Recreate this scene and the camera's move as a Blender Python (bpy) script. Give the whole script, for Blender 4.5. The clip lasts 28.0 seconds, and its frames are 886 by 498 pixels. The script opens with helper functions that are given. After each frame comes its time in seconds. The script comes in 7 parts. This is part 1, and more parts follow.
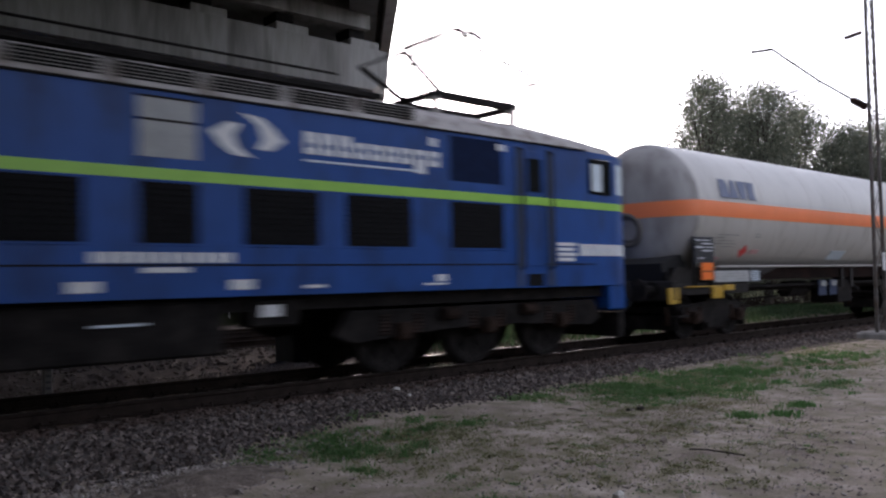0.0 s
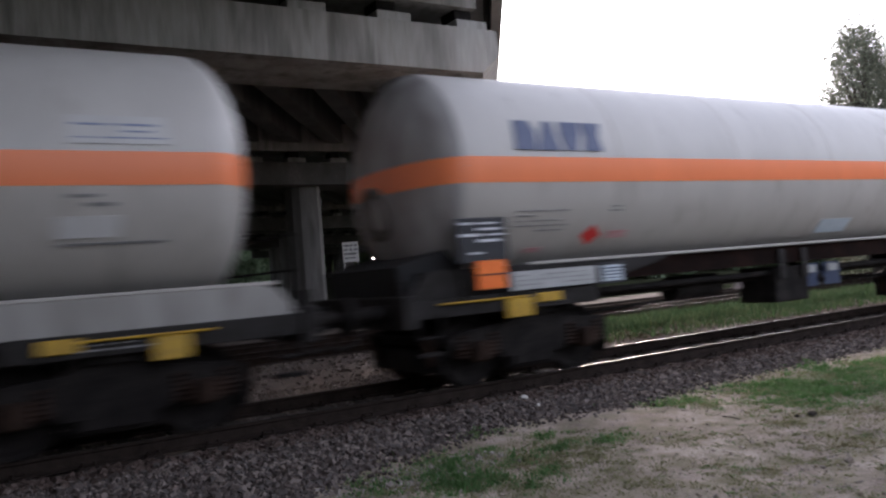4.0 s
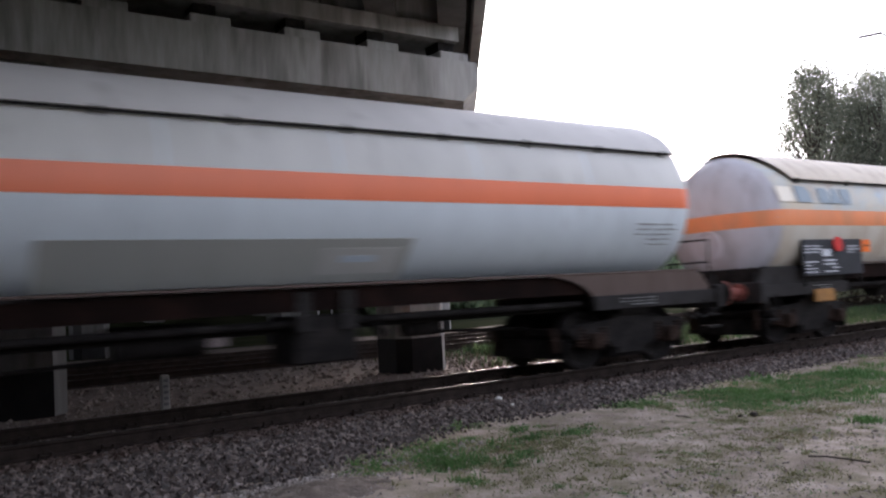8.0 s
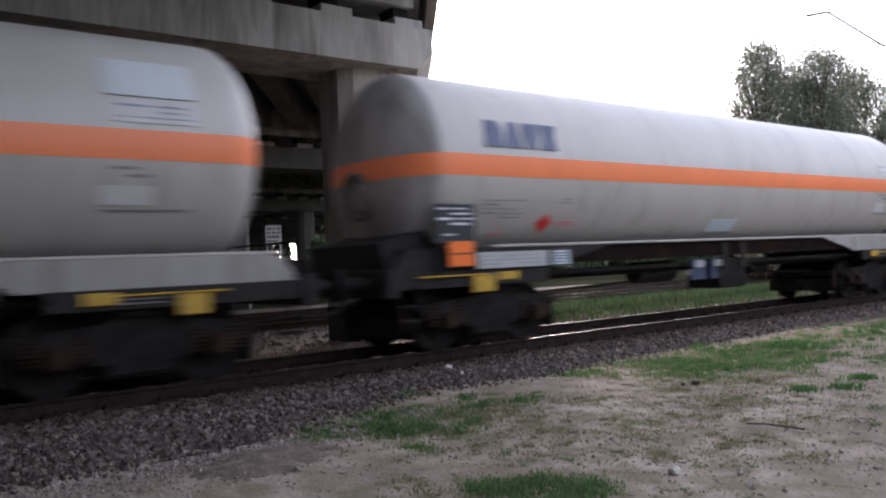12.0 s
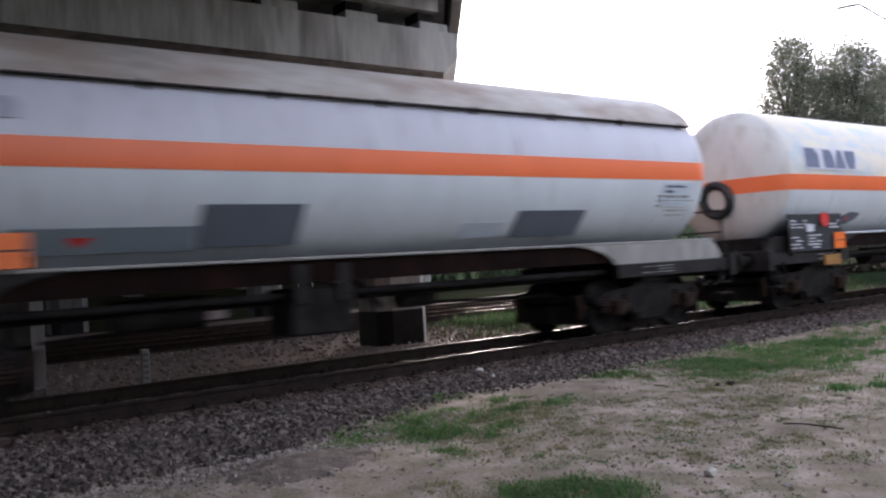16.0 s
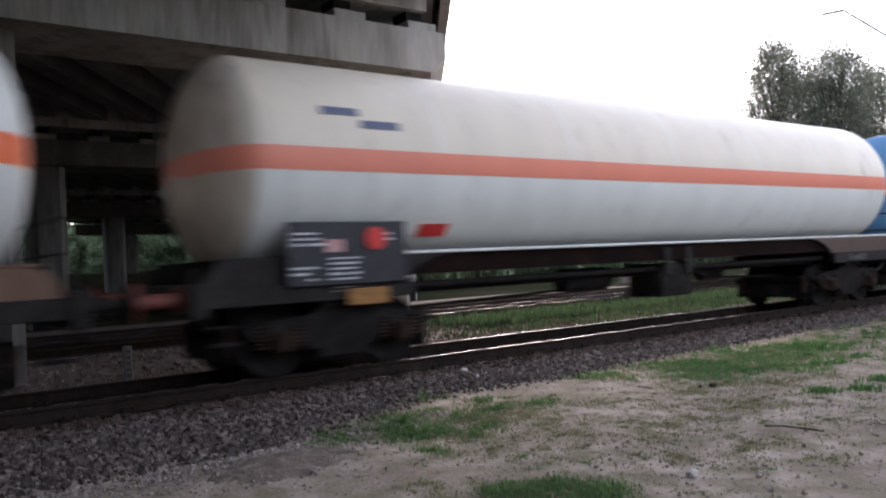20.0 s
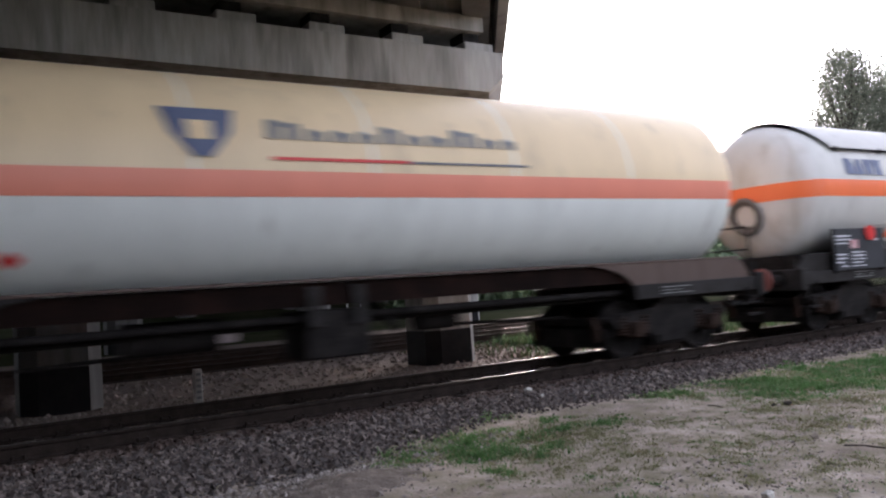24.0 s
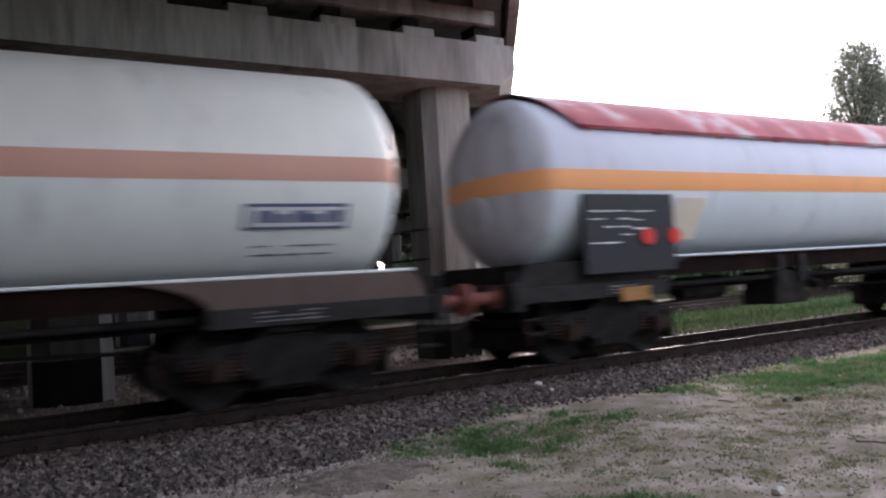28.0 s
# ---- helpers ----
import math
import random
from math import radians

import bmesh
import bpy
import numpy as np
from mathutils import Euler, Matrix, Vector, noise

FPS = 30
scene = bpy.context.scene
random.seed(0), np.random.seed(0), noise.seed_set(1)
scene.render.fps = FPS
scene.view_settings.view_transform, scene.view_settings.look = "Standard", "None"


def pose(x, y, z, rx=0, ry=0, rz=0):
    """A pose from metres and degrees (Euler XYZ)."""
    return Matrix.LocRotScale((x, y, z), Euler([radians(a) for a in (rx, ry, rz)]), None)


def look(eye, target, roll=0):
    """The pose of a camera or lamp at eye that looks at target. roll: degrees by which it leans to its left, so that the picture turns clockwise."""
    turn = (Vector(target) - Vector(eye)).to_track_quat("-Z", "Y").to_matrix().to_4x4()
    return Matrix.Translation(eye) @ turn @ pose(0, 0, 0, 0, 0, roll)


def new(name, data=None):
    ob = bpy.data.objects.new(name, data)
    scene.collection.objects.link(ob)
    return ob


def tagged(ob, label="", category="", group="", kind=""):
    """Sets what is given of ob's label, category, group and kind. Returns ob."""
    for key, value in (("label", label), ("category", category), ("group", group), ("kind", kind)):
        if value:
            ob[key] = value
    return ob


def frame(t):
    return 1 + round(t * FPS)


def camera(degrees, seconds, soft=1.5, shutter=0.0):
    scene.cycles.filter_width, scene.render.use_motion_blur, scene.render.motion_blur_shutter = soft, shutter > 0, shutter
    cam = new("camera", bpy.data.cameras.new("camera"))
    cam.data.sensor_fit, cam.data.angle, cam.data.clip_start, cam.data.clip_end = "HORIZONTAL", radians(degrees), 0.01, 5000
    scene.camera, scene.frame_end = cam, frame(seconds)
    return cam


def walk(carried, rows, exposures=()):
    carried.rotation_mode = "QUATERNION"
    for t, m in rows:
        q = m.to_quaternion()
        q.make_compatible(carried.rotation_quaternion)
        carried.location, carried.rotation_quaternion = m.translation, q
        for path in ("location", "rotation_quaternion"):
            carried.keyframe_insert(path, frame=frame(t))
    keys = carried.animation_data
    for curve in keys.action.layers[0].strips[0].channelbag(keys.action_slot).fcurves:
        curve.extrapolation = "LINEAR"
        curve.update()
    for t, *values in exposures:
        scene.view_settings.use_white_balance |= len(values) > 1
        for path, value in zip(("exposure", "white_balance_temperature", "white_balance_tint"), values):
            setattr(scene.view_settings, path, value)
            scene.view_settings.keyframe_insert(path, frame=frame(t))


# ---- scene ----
# ---- camera ----
cam = camera(57.0, 28.0, soft=2.2, shutter=0.6)
PATH = [
    (0, (0, 0, 1.333), (6.638, 7.469, 1.725), -1.19),
    (0.5, (0, 0, 1.333), (6.480, 7.606, 1.738), -1.82),
    (1, (0, 0, 1.333), (6.465, 7.617, 1.776), -1.60),
    (1.5, (0, 0, 1.333), (6.478, 7.605, 1.787), -0.95),
    (2, (0, 0, 1.333), (6.244, 7.794, 1.852), -0.84),
    (2.5, (0, 0, 1.333), (6.360, 7.700, 1.847), -1.10),
    (4.5, (1.040, 0.856, 1.486), (6.176, 9.431, 1.781), -5.10),
    (5, (1.085, 0.850, 1.410), (6.327, 9.353, 1.723), -4.30),
    (5.5, (0.954, 0.653, 1.504), (6.528, 8.948, 1.862), -5.03),
    (6, (0, 0, 1.333), (5.884, 8.071, 1.820), -3.47),
    (6.5, (0, 0, 1.333), (5.672, 8.224, 1.775), -3.87),
    (7, (0, 0, 1.333), (5.804, 8.129, 1.825), -4.44),
    (7.5, (0, 0, 1.333), (5.743, 8.156, 2.031), -3.75),
    (8, (0, 0, 1.333), (5.708, 8.193, 1.884), -3.10),
    (8.5, (0, 0, 1.333), (5.661, 8.235, 1.700), -3.05),
    (9, (0, 0, 1.333), (5.137, 8.567, 1.805), -3.38),
    (9.5, (0, 0, 1.333), (5.363, 8.423, 1.865), -3.27),
    (10, (0, 0, 1.333), (5.361, 8.425, 1.866), -2.40),
    (10.5, (0, 0, 1.333), (5.434, 8.389, 1.642), -2.60),
    (11, (0, 0, 1.333), (5.864, 8.094, 1.654), -2.00),
    (11.5, (0, 0, 1.333), (6.093, 7.927, 1.528), -2.50),
    (12, (0, 0, 1.333), (6.175, 7.864, 1.475), -2.41),
    (12.5, (0, 0, 1.333), (6.127, 7.902, 1.489), -2.47),
    (14.5, (0, 0, 1.333), (6.041, 7.969, 1.434), -1.87),
    (15, (0, 0, 1.333), (6.313, 7.755, 1.403), -1.53),
    (15.5, (0, 0, 1.333), (6.259, 7.799, 1.311), -2.34),
    (16, (0, 0, 1.333), (5.894, 8.076, 1.533), -3.42),
    (16.5, (0, 0, 1.333), (5.726, 8.198, 1.446), -3.32),
    (17, (0, 0, 1.333), (5.563, 8.304, 1.657), -2.86),
    (17.5, (0, 0, 1.333), (5.755, 8.178, 1.425), -2.28),
    (18, (0, 0, 1.333), (5.646, 8.253, 1.432), -3.01),
    (18.5, (0, 0, 1.333), (5.623, 8.269, 1.422), -2.29),
    (19, (0, 0, 1.333), (5.662, 8.242, 1.430), -2.38),
    (19.5, (0, 0, 1.333), (5.746, 8.181, 1.545), -1.92),
    (20, (0, 0, 1.333), (6.035, 7.972, 1.520), -2.80),
    (20.5, (0, 0, 1.333), (5.734, 8.190, 1.561), -2.94),
    (22.5, (0, 0, 1.333), (5.256, 8.475, 2.075), -4.98),
    (23, (0, 0, 1.333), (5.415, 8.392, 1.838), -4.71),
    (23.5, (0, 0, 1.333), (5.381, 8.415, 1.812), -4.44),
    (24, (0, 0, 1.333), (5.425, 8.387, 1.804), -3.82),
    (24.5, (0, 0, 1.333), (5.592, 8.282, 1.697), -3.49),
    (25, (0, 0, 1.333), (6.047, 7.947, 1.857), -3.10),
    (25.5, (0, 0, 1.333), (6.162, 7.859, 1.844), -3.65),
    (26, (0, 0, 1.333), (5.753, 8.162, 1.867), -3.52),
    (26.5, (0, 0, 1.333), (5.518, 8.316, 1.956), -2.88),
    (27, (0, 0, 1.333), (5.181, 8.530, 1.966), -2.94),
    (27.5, (0, 0, 1.333), (5.178, 8.543, 1.789), -2.49),
    (28, (0, 0, 1.333), (5.317, 8.460, 1.734), -3.56),
]
EXPOSURES = [(t, e, 6250, 22) for t, e in ((0, 1.38), (1, 1.44), (2, 1.57), (5, 1.98), (7, 1.98), (8, 2.01), (9, 1.84), (10, 2.10), (11, 2.29), (12, 2.08), (15, 2.18), (16, 2.08), (17, 2.08), (18, 2.20), (19, 2.32), (20, 2.04), (22, 2.12), (23, 2.26), (24, 2.24), (25, 2.07), (26, 2.02), (27, 2.08), (28, 2.18))]
walk(cam, [(t, look(eye, target, roll)) for t, eye, target, roll in PATH], EXPOSURES)

# ---- sky, sun, exposure ----
world = bpy.data.worlds.new("sky")
scene.world = world
world.use_nodes = True
wn, wl = world.node_tree.nodes, world.node_tree.links
wn.clear()
sky = wn.new("ShaderNodeTexSky")
sky.sky_type, sky.sun_disc = "NISHITA", False
sky.sun_elevation, sky.sun_rotation = radians(14), radians(41)
sky.air_density, sky.dust_density, sky.ozone_density = 1.0, 0.6, 1.0
haze = wn.new("ShaderNodeHueSaturation")
haze.inputs["Saturation"].default_value = 0.35
back = wn.new("ShaderNodeBackground")
back.inputs["Strength"].default_value = 0.15
wout = wn.new("ShaderNodeOutputWorld")
wl.new(sky.outputs["Color"], haze.inputs["Color"])
wl.new(haze.outputs["Color"], back.inputs["Color"])
wl.new(back.outputs["Background"], wout.inputs["Surface"])
sun = new("sun", bpy.data.lights.new("sun", "SUN"))
sun.data.energy, sun.data.angle, sun.data.color = 1.0, radians(14), (1.0, 0.86, 0.7)
sun.matrix_world = look((0, 0, 50), (-math.sin(radians(41)) * 50, -math.cos(radians(41)) * 50, 50 - 50 * math.tan(radians(14))))

# ---- plan ----
RAIL_Y = 9.68               # near rail of the first track; rail heads are z = 0
GAUGE = 1.507
MID = RAIL_Y + GAUGE / 2    # centre of the first track


def travel(t):
    """Metres that the train has gone at t seconds."""
    return 11.236 * t + 0.00145 * t * t - 0.0004186 * t ** 3


# ---- mesh helpers ----
def part(name, bm, material, parent=None, label="", smooth=False):
    """Links a bmesh, or (verts, faces), as one mesh object under a thing or a part."""
    me = bpy.data.meshes.new(name)
    if isinstance(bm, bmesh.types.BMesh):
        bm.normal_update()
        bm.to_mesh(me)
        bm.free()
    else:
        me.from_pydata(bm[0], [], bm[1])
    for m in (material if isinstance(material, (list, tuple)) else [material]):
        me.materials.append(m)
    if smooth:
        me.shade_smooth()
        me.set_sharp_from_angle(angle=radians(38))
    ob = new(name, me)
    if parent is not None:
        ob.parent = parent
    if label:
        ob["label"] = label
    return ob


def again(ob, parent, m):
    """Another object on the same mesh, at the pose m in its parent's space."""
    o = new(ob.name.split(".")[0], ob.data)
    o.parent = parent
    o.matrix_basis = m
    for key in ("label", "kind"):
        if key in ob:
            o[key] = ob[key]
    return o


def thing(name, m, label, category, group="", kind=""):
    e = new(name)
    e.empty_display_size = 0.3
    e.matrix_basis = m
    return tagged(e, label, category, group, kind)


def hexa(bm, pts, mi=0):
    """Eight corners: bottom four round, top four round."""
    v = [bm.verts.new(p) for p in pts]
    for q in ((3, 2, 1, 0), (4, 5, 6, 7), (0, 1, 5, 4), (1, 2, 6, 5), (2, 3, 7, 6), (3, 0, 4, 7)):
        bm.faces.new([v[i] for i in q]).material_index = mi
    return v


def box(bm, x0, x1, y0, y1, z0, z1, bevel=0.0, mi=0):
    b = min(bevel, 0.49 * abs(x1 - x0), 0.49 * abs(y1 - y0), 0.49 * abs(z1 - z0))
    if b <= 0:
        return hexa(bm, [(x0, y0, z0), (x1, y0, z0), (x1, y1, z0), (x0, y1, z0), (x0, y0, z1), (x1, y0, z1), (x1, y1, z1), (x0, y1, z1)], mi)
    out = {}
    X, Y, Z = (x0, x1), (y0, y1), (z0, z1)
    for i in (0, 1):
        for j in (0, 1):
            for k in (0, 1):
                s = [1 if n == 0 else -1 for n in (i, j, k)]
                c = (X[i], Y[j], Z[k])
                for a in range(3):
                    out[i, j, k, a] = bm.verts.new([c[n] + (0 if n == a else s[n] * b) for n in range(3)])
    def face(keys):
        f = bm.faces.new([out[k] for k in keys])
        f.material_index = mi
    for a in range(3):
        u, w = (a + 1) % 3, (a + 2) % 3
        for e in (0, 1):
            ring = []
            for p, q in ((0, 0), (1, 0), (1, 1), (0, 1)):
                key = [0, 0, 0]
                key[a], key[u], key[w] = e, p, q
                ring.append((*key, a))
            face(ring if e else ring[::-1])
        for p in (0, 1):
            for q in (0, 1):
                k0, k1 = [0, 0, 0], [0, 0, 0]
                k0[u] = k1[u] = p
                k0[w] = k1[w] = q
                k0[a], k1[a] = 0, 1
                ring = [(*k0, u), (*k1, u), (*k1, w), (*k0, w)]
                face(ring if p == q else ring[::-1])
    for i in (0, 1):
        for j in (0, 1):
            for k in (0, 1):
                ring = [(i, j, k, 0), (i, j, k, 1), (i, j, k, 2)]
                face(ring if (i + j + k) % 2 else ring[::-1])


def boxes(*rows, bevel=0.0):
    bm = bmesh.new()
    for r in rows:
        box(bm, *r, bevel=bevel)
    return bm


def tube(bm, a, b, r, n=10, r2=None, caps=True):
    a, b = Vector(a), Vector(b)
    d = (b - a).normalized()
    u = d.orthogonal().normalized()
    w = d.cross(u)
    r2 = r if r2 is None else r2
    A = [bm.verts.new(a + r * (math.cos(2 * math.pi * i / n) * u + math.sin(2 * math.pi * i / n) * w)) for i in range(n)]
    B = [bm.verts.new(b + r2 * (math.cos(2 * math.pi * i / n) * u + math.sin(2 * math.pi * i / n) * w)) for i in range(n)]
    for i in range(n):
        j = (i + 1) % n
        bm.faces.new((A[i], A[j], B[j], B[i]))
    if caps:
        bm.faces.new(A[::-1])
        bm.faces.new(B)


def tubes(*rows, n=8):
    bm = bmesh.new()
    for a, b, r in rows:
        tube(bm, a, b, r, n)
    return bm


def polyline(points, r, n=8):
    bm = bmesh.new()
    for a, b in zip(points, points[1:]):
        tube(bm, a, b, r, n)
    return bm


def torus_x(x, big, small, n=28, m=8):
    """A ring of round section about the x axis."""
    bm = bmesh.new()
    rows = []
    for i in range(n):
        a = 2 * math.pi * i / n
        row = []
        for k in range(m):
            b = 2 * math.pi * k / m
            r = big + small * math.cos(b)
            row.append(bm.verts.new((x + small * math.sin(b), r * math.cos(a), r * math.sin(a))))
        rows.append(row)
    for i in range(n):
        A, B = rows[i], rows[(i + 1) % n]
        for k in range(m):
            bm.faces.new((A[k], A[(k + 1) % m], B[(k + 1) % m], B[k]))
    bmesh.ops.recalc_face_normals(bm, faces=bm.faces)
    return bm


def prism(bm, outline, y0, y1, mi=0):
    """An outline of (x, z) points, drawn out from y0 to y1."""
    A = [bm.verts.new((x, y0, z)) for x, z in outline]
    B = [bm.verts.new((x, y1, z)) for x, z in outline]
    n = len(outline)
    bm.faces.new(A).material_index = mi
    bm.faces.new(B[::-1]).material_index = mi
    for i in range(n):
        j = (i + 1) % n
        bm.faces.new((A[j], A[i], B[i], B[j])).material_index = mi


def prism_x(bm, outline, x0, x1, mi=0):
    """An outline of (y, z) points, drawn out from x0 to x1."""
    A = [bm.verts.new((x0, y, z)) for y, z in outline]
    B = [bm.verts.new((x1, y, z)) for y, z in outline]
    n = len(outline)
    bm.faces.new(A).material_index = mi
    bm.faces.new(B[::-1]).material_index = mi
    for i in range(n):
        j = (i + 1) % n
        bm.faces.new((A[j], A[i], B[i], B[j])).material_index = mi


# ---- materials ----
def material(name, tones, scale=3.0, rough=0.7, metal=0.0, bump=0.15, fine=40.0, stretch=(1, 1, 1), spread=0.5, grime=None, grime_at=0.6, random_tone=0.0, island=0.0, shine=0.5):
    """A surface of two or three tones mixed by noise at two scales, with fine relief; grime: a colour laid on in blotches."""
    m = bpy.data.materials.new(name)
    m.use_nodes = True
    nodes, links = m.node_tree.nodes, m.node_tree.links
    bsdf = nodes["Principled BSDF"]
    coord = nodes.new("ShaderNodeTexCoord")
    mapping = nodes.new("ShaderNodeMapping")
    mapping.inputs["Scale"].default_value = stretch
    links.new(coord.outputs["Object"], mapping.inputs["Vector"])
    if random_tone:
        info = nodes.new("ShaderNodeObjectInfo")
        shift = nodes.new("ShaderNodeVectorMath")
        shift.operation = "SCALE"
        shift.inputs["Scale"].default_value = 1.0
        combine = nodes.new("ShaderNodeCombineXYZ")
        mul = nodes.new("ShaderNodeMath")
        mul.operation, mul.inputs[1].default_value = "MULTIPLY", 60.0
        links.new(info.outputs["Random"], mul.inputs[0])
        links.new(mul.outputs[0], combine.inputs["X"])
        links.new(mul.outputs[0], combine.inputs["Z"])
        links.new(combine.outputs[0], mapping.inputs["Location"])
    big = nodes.new("ShaderNodeTexNoise")
    big.inputs["Scale"].default_value, big.inputs["Detail"].default_value = scale, 5
    links.new(mapping.outputs["Vector"], big.inputs["Vector"])
    small = nodes.new("ShaderNodeTexNoise")
    small.inputs["Scale"].default_value, small.inputs["Detail"].default_value = fine, 4
    links.new(mapping.outputs["Vector"], small.inputs["Vector"])
    add = nodes.new("ShaderNodeMath")
    add.operation = "MULTIPLY_ADD"
    links.new(small.outputs["Fac"], add.inputs[0])
    add.inputs[1].default_value = 0.5
    links.new(big.outputs["Fac"], add.inputs[2])
    source = add.outputs[0]
    if island:
        geo = nodes.new("ShaderNodeNewGeometry")
        mix = nodes.new("ShaderNodeMath")
        mix.operation = "MULTIPLY_ADD"
        links.new(geo.outputs["Random Per Island"], mix.inputs[0])
        mix.inputs[1].default_value = island
        links.new(source, mix.inputs[2])
        sub = nodes.new("ShaderNodeMath")
        sub.operation, sub.inputs[1].default_value = "SUBTRACT", island / 2
        links.new(mix.outputs[0], sub.inputs[0])
        source = sub.outputs[0]
    ramp = nodes.new("ShaderNodeValToRGB")
    links.new(source, ramp.inputs["Fac"])
    low, high = 0.75 - spread / 2, 0.75 + spread / 2
    els = ramp.color_ramp.elements
    while len(els) < len(tones):
        els.new(0.5)
    for i, (e, c) in enumerate(zip(els, tones)):
        e.position = min(1, max(0, low + (high - low) * i / max(1, len(tones) - 1)))
        e.color = (*c, 1)
    colour = ramp.outputs["Color"]
    if grime:
        blot = nodes.new("ShaderNodeTexNoise")
        blot.inputs["Scale"].default_value, blot.inputs["Detail"].default_value = scale * 2.3, 8
        links.new(mapping.outputs["Vector"], blot.inputs["Vector"])
        cut = nodes.new("ShaderNodeMapRange")
        cut.inputs["From Min"].default_value, cut.inputs["From Max"].default_value = grime_at - 0.12, grime_at + 0.12
        links.new(blot.outputs["Fac"], cut.inputs["Value"])
        mixc = nodes.new("ShaderNodeMix")
        mixc.data_type = "RGBA"
        links.new(cut.outputs["Result"], mixc.inputs["Factor"])
        links.new(colour, mixc.inputs["A"])
        mixc.inputs["B"].default_value = (*grime, 1)
        colour = mixc.outputs["Result"]
    links.new(colour, bsdf.inputs["Base Color"])
    bsdf.inputs["Specular IOR Level"].default_value = shine
    bsdf.inputs["Roughness"].default_value, bsdf.inputs["Metallic"].default_value = rough, metal
    if bump:
        relief = nodes.new("ShaderNodeBump")
        relief.inputs["Strength"].default_value, relief.inputs["Distance"].default_value = bump, 0.02
        links.new(small.outputs["Fac"], relief.inputs["Height"])
        links.new(relief.outputs["Normal"], bsdf.inputs["Normal"])
    return m


def plain(name, colour, rough=0.5, metal=0.0, emit=0.0):
    m = bpy.data.materials.new(name)
    m.use_nodes = True
    b = m.node_tree.nodes["Principled BSDF"]
    b.inputs["Base Color"].default_value, b.inputs["Roughness"].default_value, b.inputs["Metallic"].default_value = (*colour, 1), rough, metal
    if emit:
        b.inputs["Emission Color"].default_value, b.inputs["Emission Strength"].default_value = (*colour, 1), emit
    return m


def tone(c, k):
    return tuple(min(1, v * k) for v in c)


def paint(name, c, rough=0.42, dirt=(0.16, 0.14, 0.12), at=0.74, spread=0.7, low=0.9):
    """Weathered wagon paint: rain streaks that run down, and dull blotches."""
    return material(name, (tone(c, low), c, tone(c, 1.06)), scale=1.1, rough=rough, bump=0.04, fine=7, stretch=(1.6, 1, 0.35), spread=spread, grime=tone(tuple(0.5 * a + 0.5 * b for a, b in zip(c, dirt)), 1), grime_at=at, random_tone=1)


CONCRETE = material("concrete", ((0.17, 0.165, 0.155), (0.26, 0.255, 0.24), (0.34, 0.335, 0.32)), scale=0.9, rough=0.9, bump=0.2, fine=8, stretch=(1.5, 1.5, 0.22), grime=(0.13, 0.125, 0.115), grime_at=0.6, spread=0.6)
CONCRETE_PALE = material("pale_concrete", ((0.3, 0.3, 0.29), (0.42, 0.42, 0.4)), scale=1.2, rough=0.9, bump=0.2, fine=22, stretch=(1, 1, 0.4), grime=(0.2, 0.19, 0.18), grime_at=0.66)
STEEL_DARK = material("dark_sooty_steel", ((0.006, 0.0052, 0.005), (0.014, 0.012, 0.0115), (0.03, 0.026, 0.024)), scale=4, rough=0.8, bump=0.2, fine=30, shine=0.15)
STEEL_BROWN = material("rusty_brown_steel", ((0.012, 0.008, 0.006), (0.026, 0.016, 0.012), (0.05, 0.03, 0.022)), scale=4, rough=0.85, bump=0.25, fine=30, shine=0.15)
FRAME_GREY = material("dirty_grey_frame_paint", ((0.016, 0.0145, 0.014), (0.036, 0.033, 0.032)), scale=2, rough=0.7, bump=0.1, fine=14, grime=(0.016, 0.014, 0.012), grime_at=0.58, shine=0.2)
RAIL_TOP = material("polished_rail_head", ((0.04, 0.035, 0.03), (0.07, 0.062, 0.052)), scale=3, rough=0.38, metal=1.0, bump=0.02, fine=60, stretch=(0.1, 4, 1))
RAIL_SIDE = material("rusty_rail_side", ((0.018, 0.013, 0.011), (0.04, 0.03, 0.025)), scale=6, rough=0.9, bump=0.2, fine=40, shine=0.1)
RUBBER = plain("black_rubber", (0.012, 0.012, 0.012), 0.6)
BLACK = plain("black_board_paint", (0.012, 0.013, 0.016), 0.5)
WHITE = material("white_sign_paint", ((0.62, 0.63, 0.64), (0.76, 0.77, 0.78)), scale=6, rough=0.5, bump=0.03, fine=30)
ORANGE_SIGN = material("orange_hazard_plate", ((0.85, 0.16, 0.02), (0.95, 0.22, 0.03)), scale=6, rough=0.45, bump=0.03, fine=30)
RED = material("red_sign_paint", ((0.62, 0.03, 0.03), (0.72, 0.05, 0.04)), scale=6, rough=0.45, bump=0.03, fine=30)
AMBER = material("dull_amber_paint", ((0.3, 0.14, 0.03), (0.42, 0.2, 0.05)), scale=6, rough=0.6, bump=0.05, fine=30, grime=(0.12, 0.07, 0.03), grime_at=0.6)
YELLOW = material("worn_yellow_paint", ((0.42, 0.25, 0.02), (0.56, 0.35, 0.035)), scale=6, rough=0.5, bump=0.05, fine=30, grime=(0.2, 0.13, 0.05), grime_at=0.66)
BLUE_MARK = material("blue_logo_paint", ((0.085, 0.11, 0.2), (0.12, 0.145, 0.23)), scale=3, rough=0.5, bump=0.0, fine=12)
GREY_MARK = plain("grey_marking_paint", (0.16, 0.16, 0.18), 0.6)
GLASS_DARK = plain("dark_window_glass", (0.01, 0.011, 0.013), 0.06)


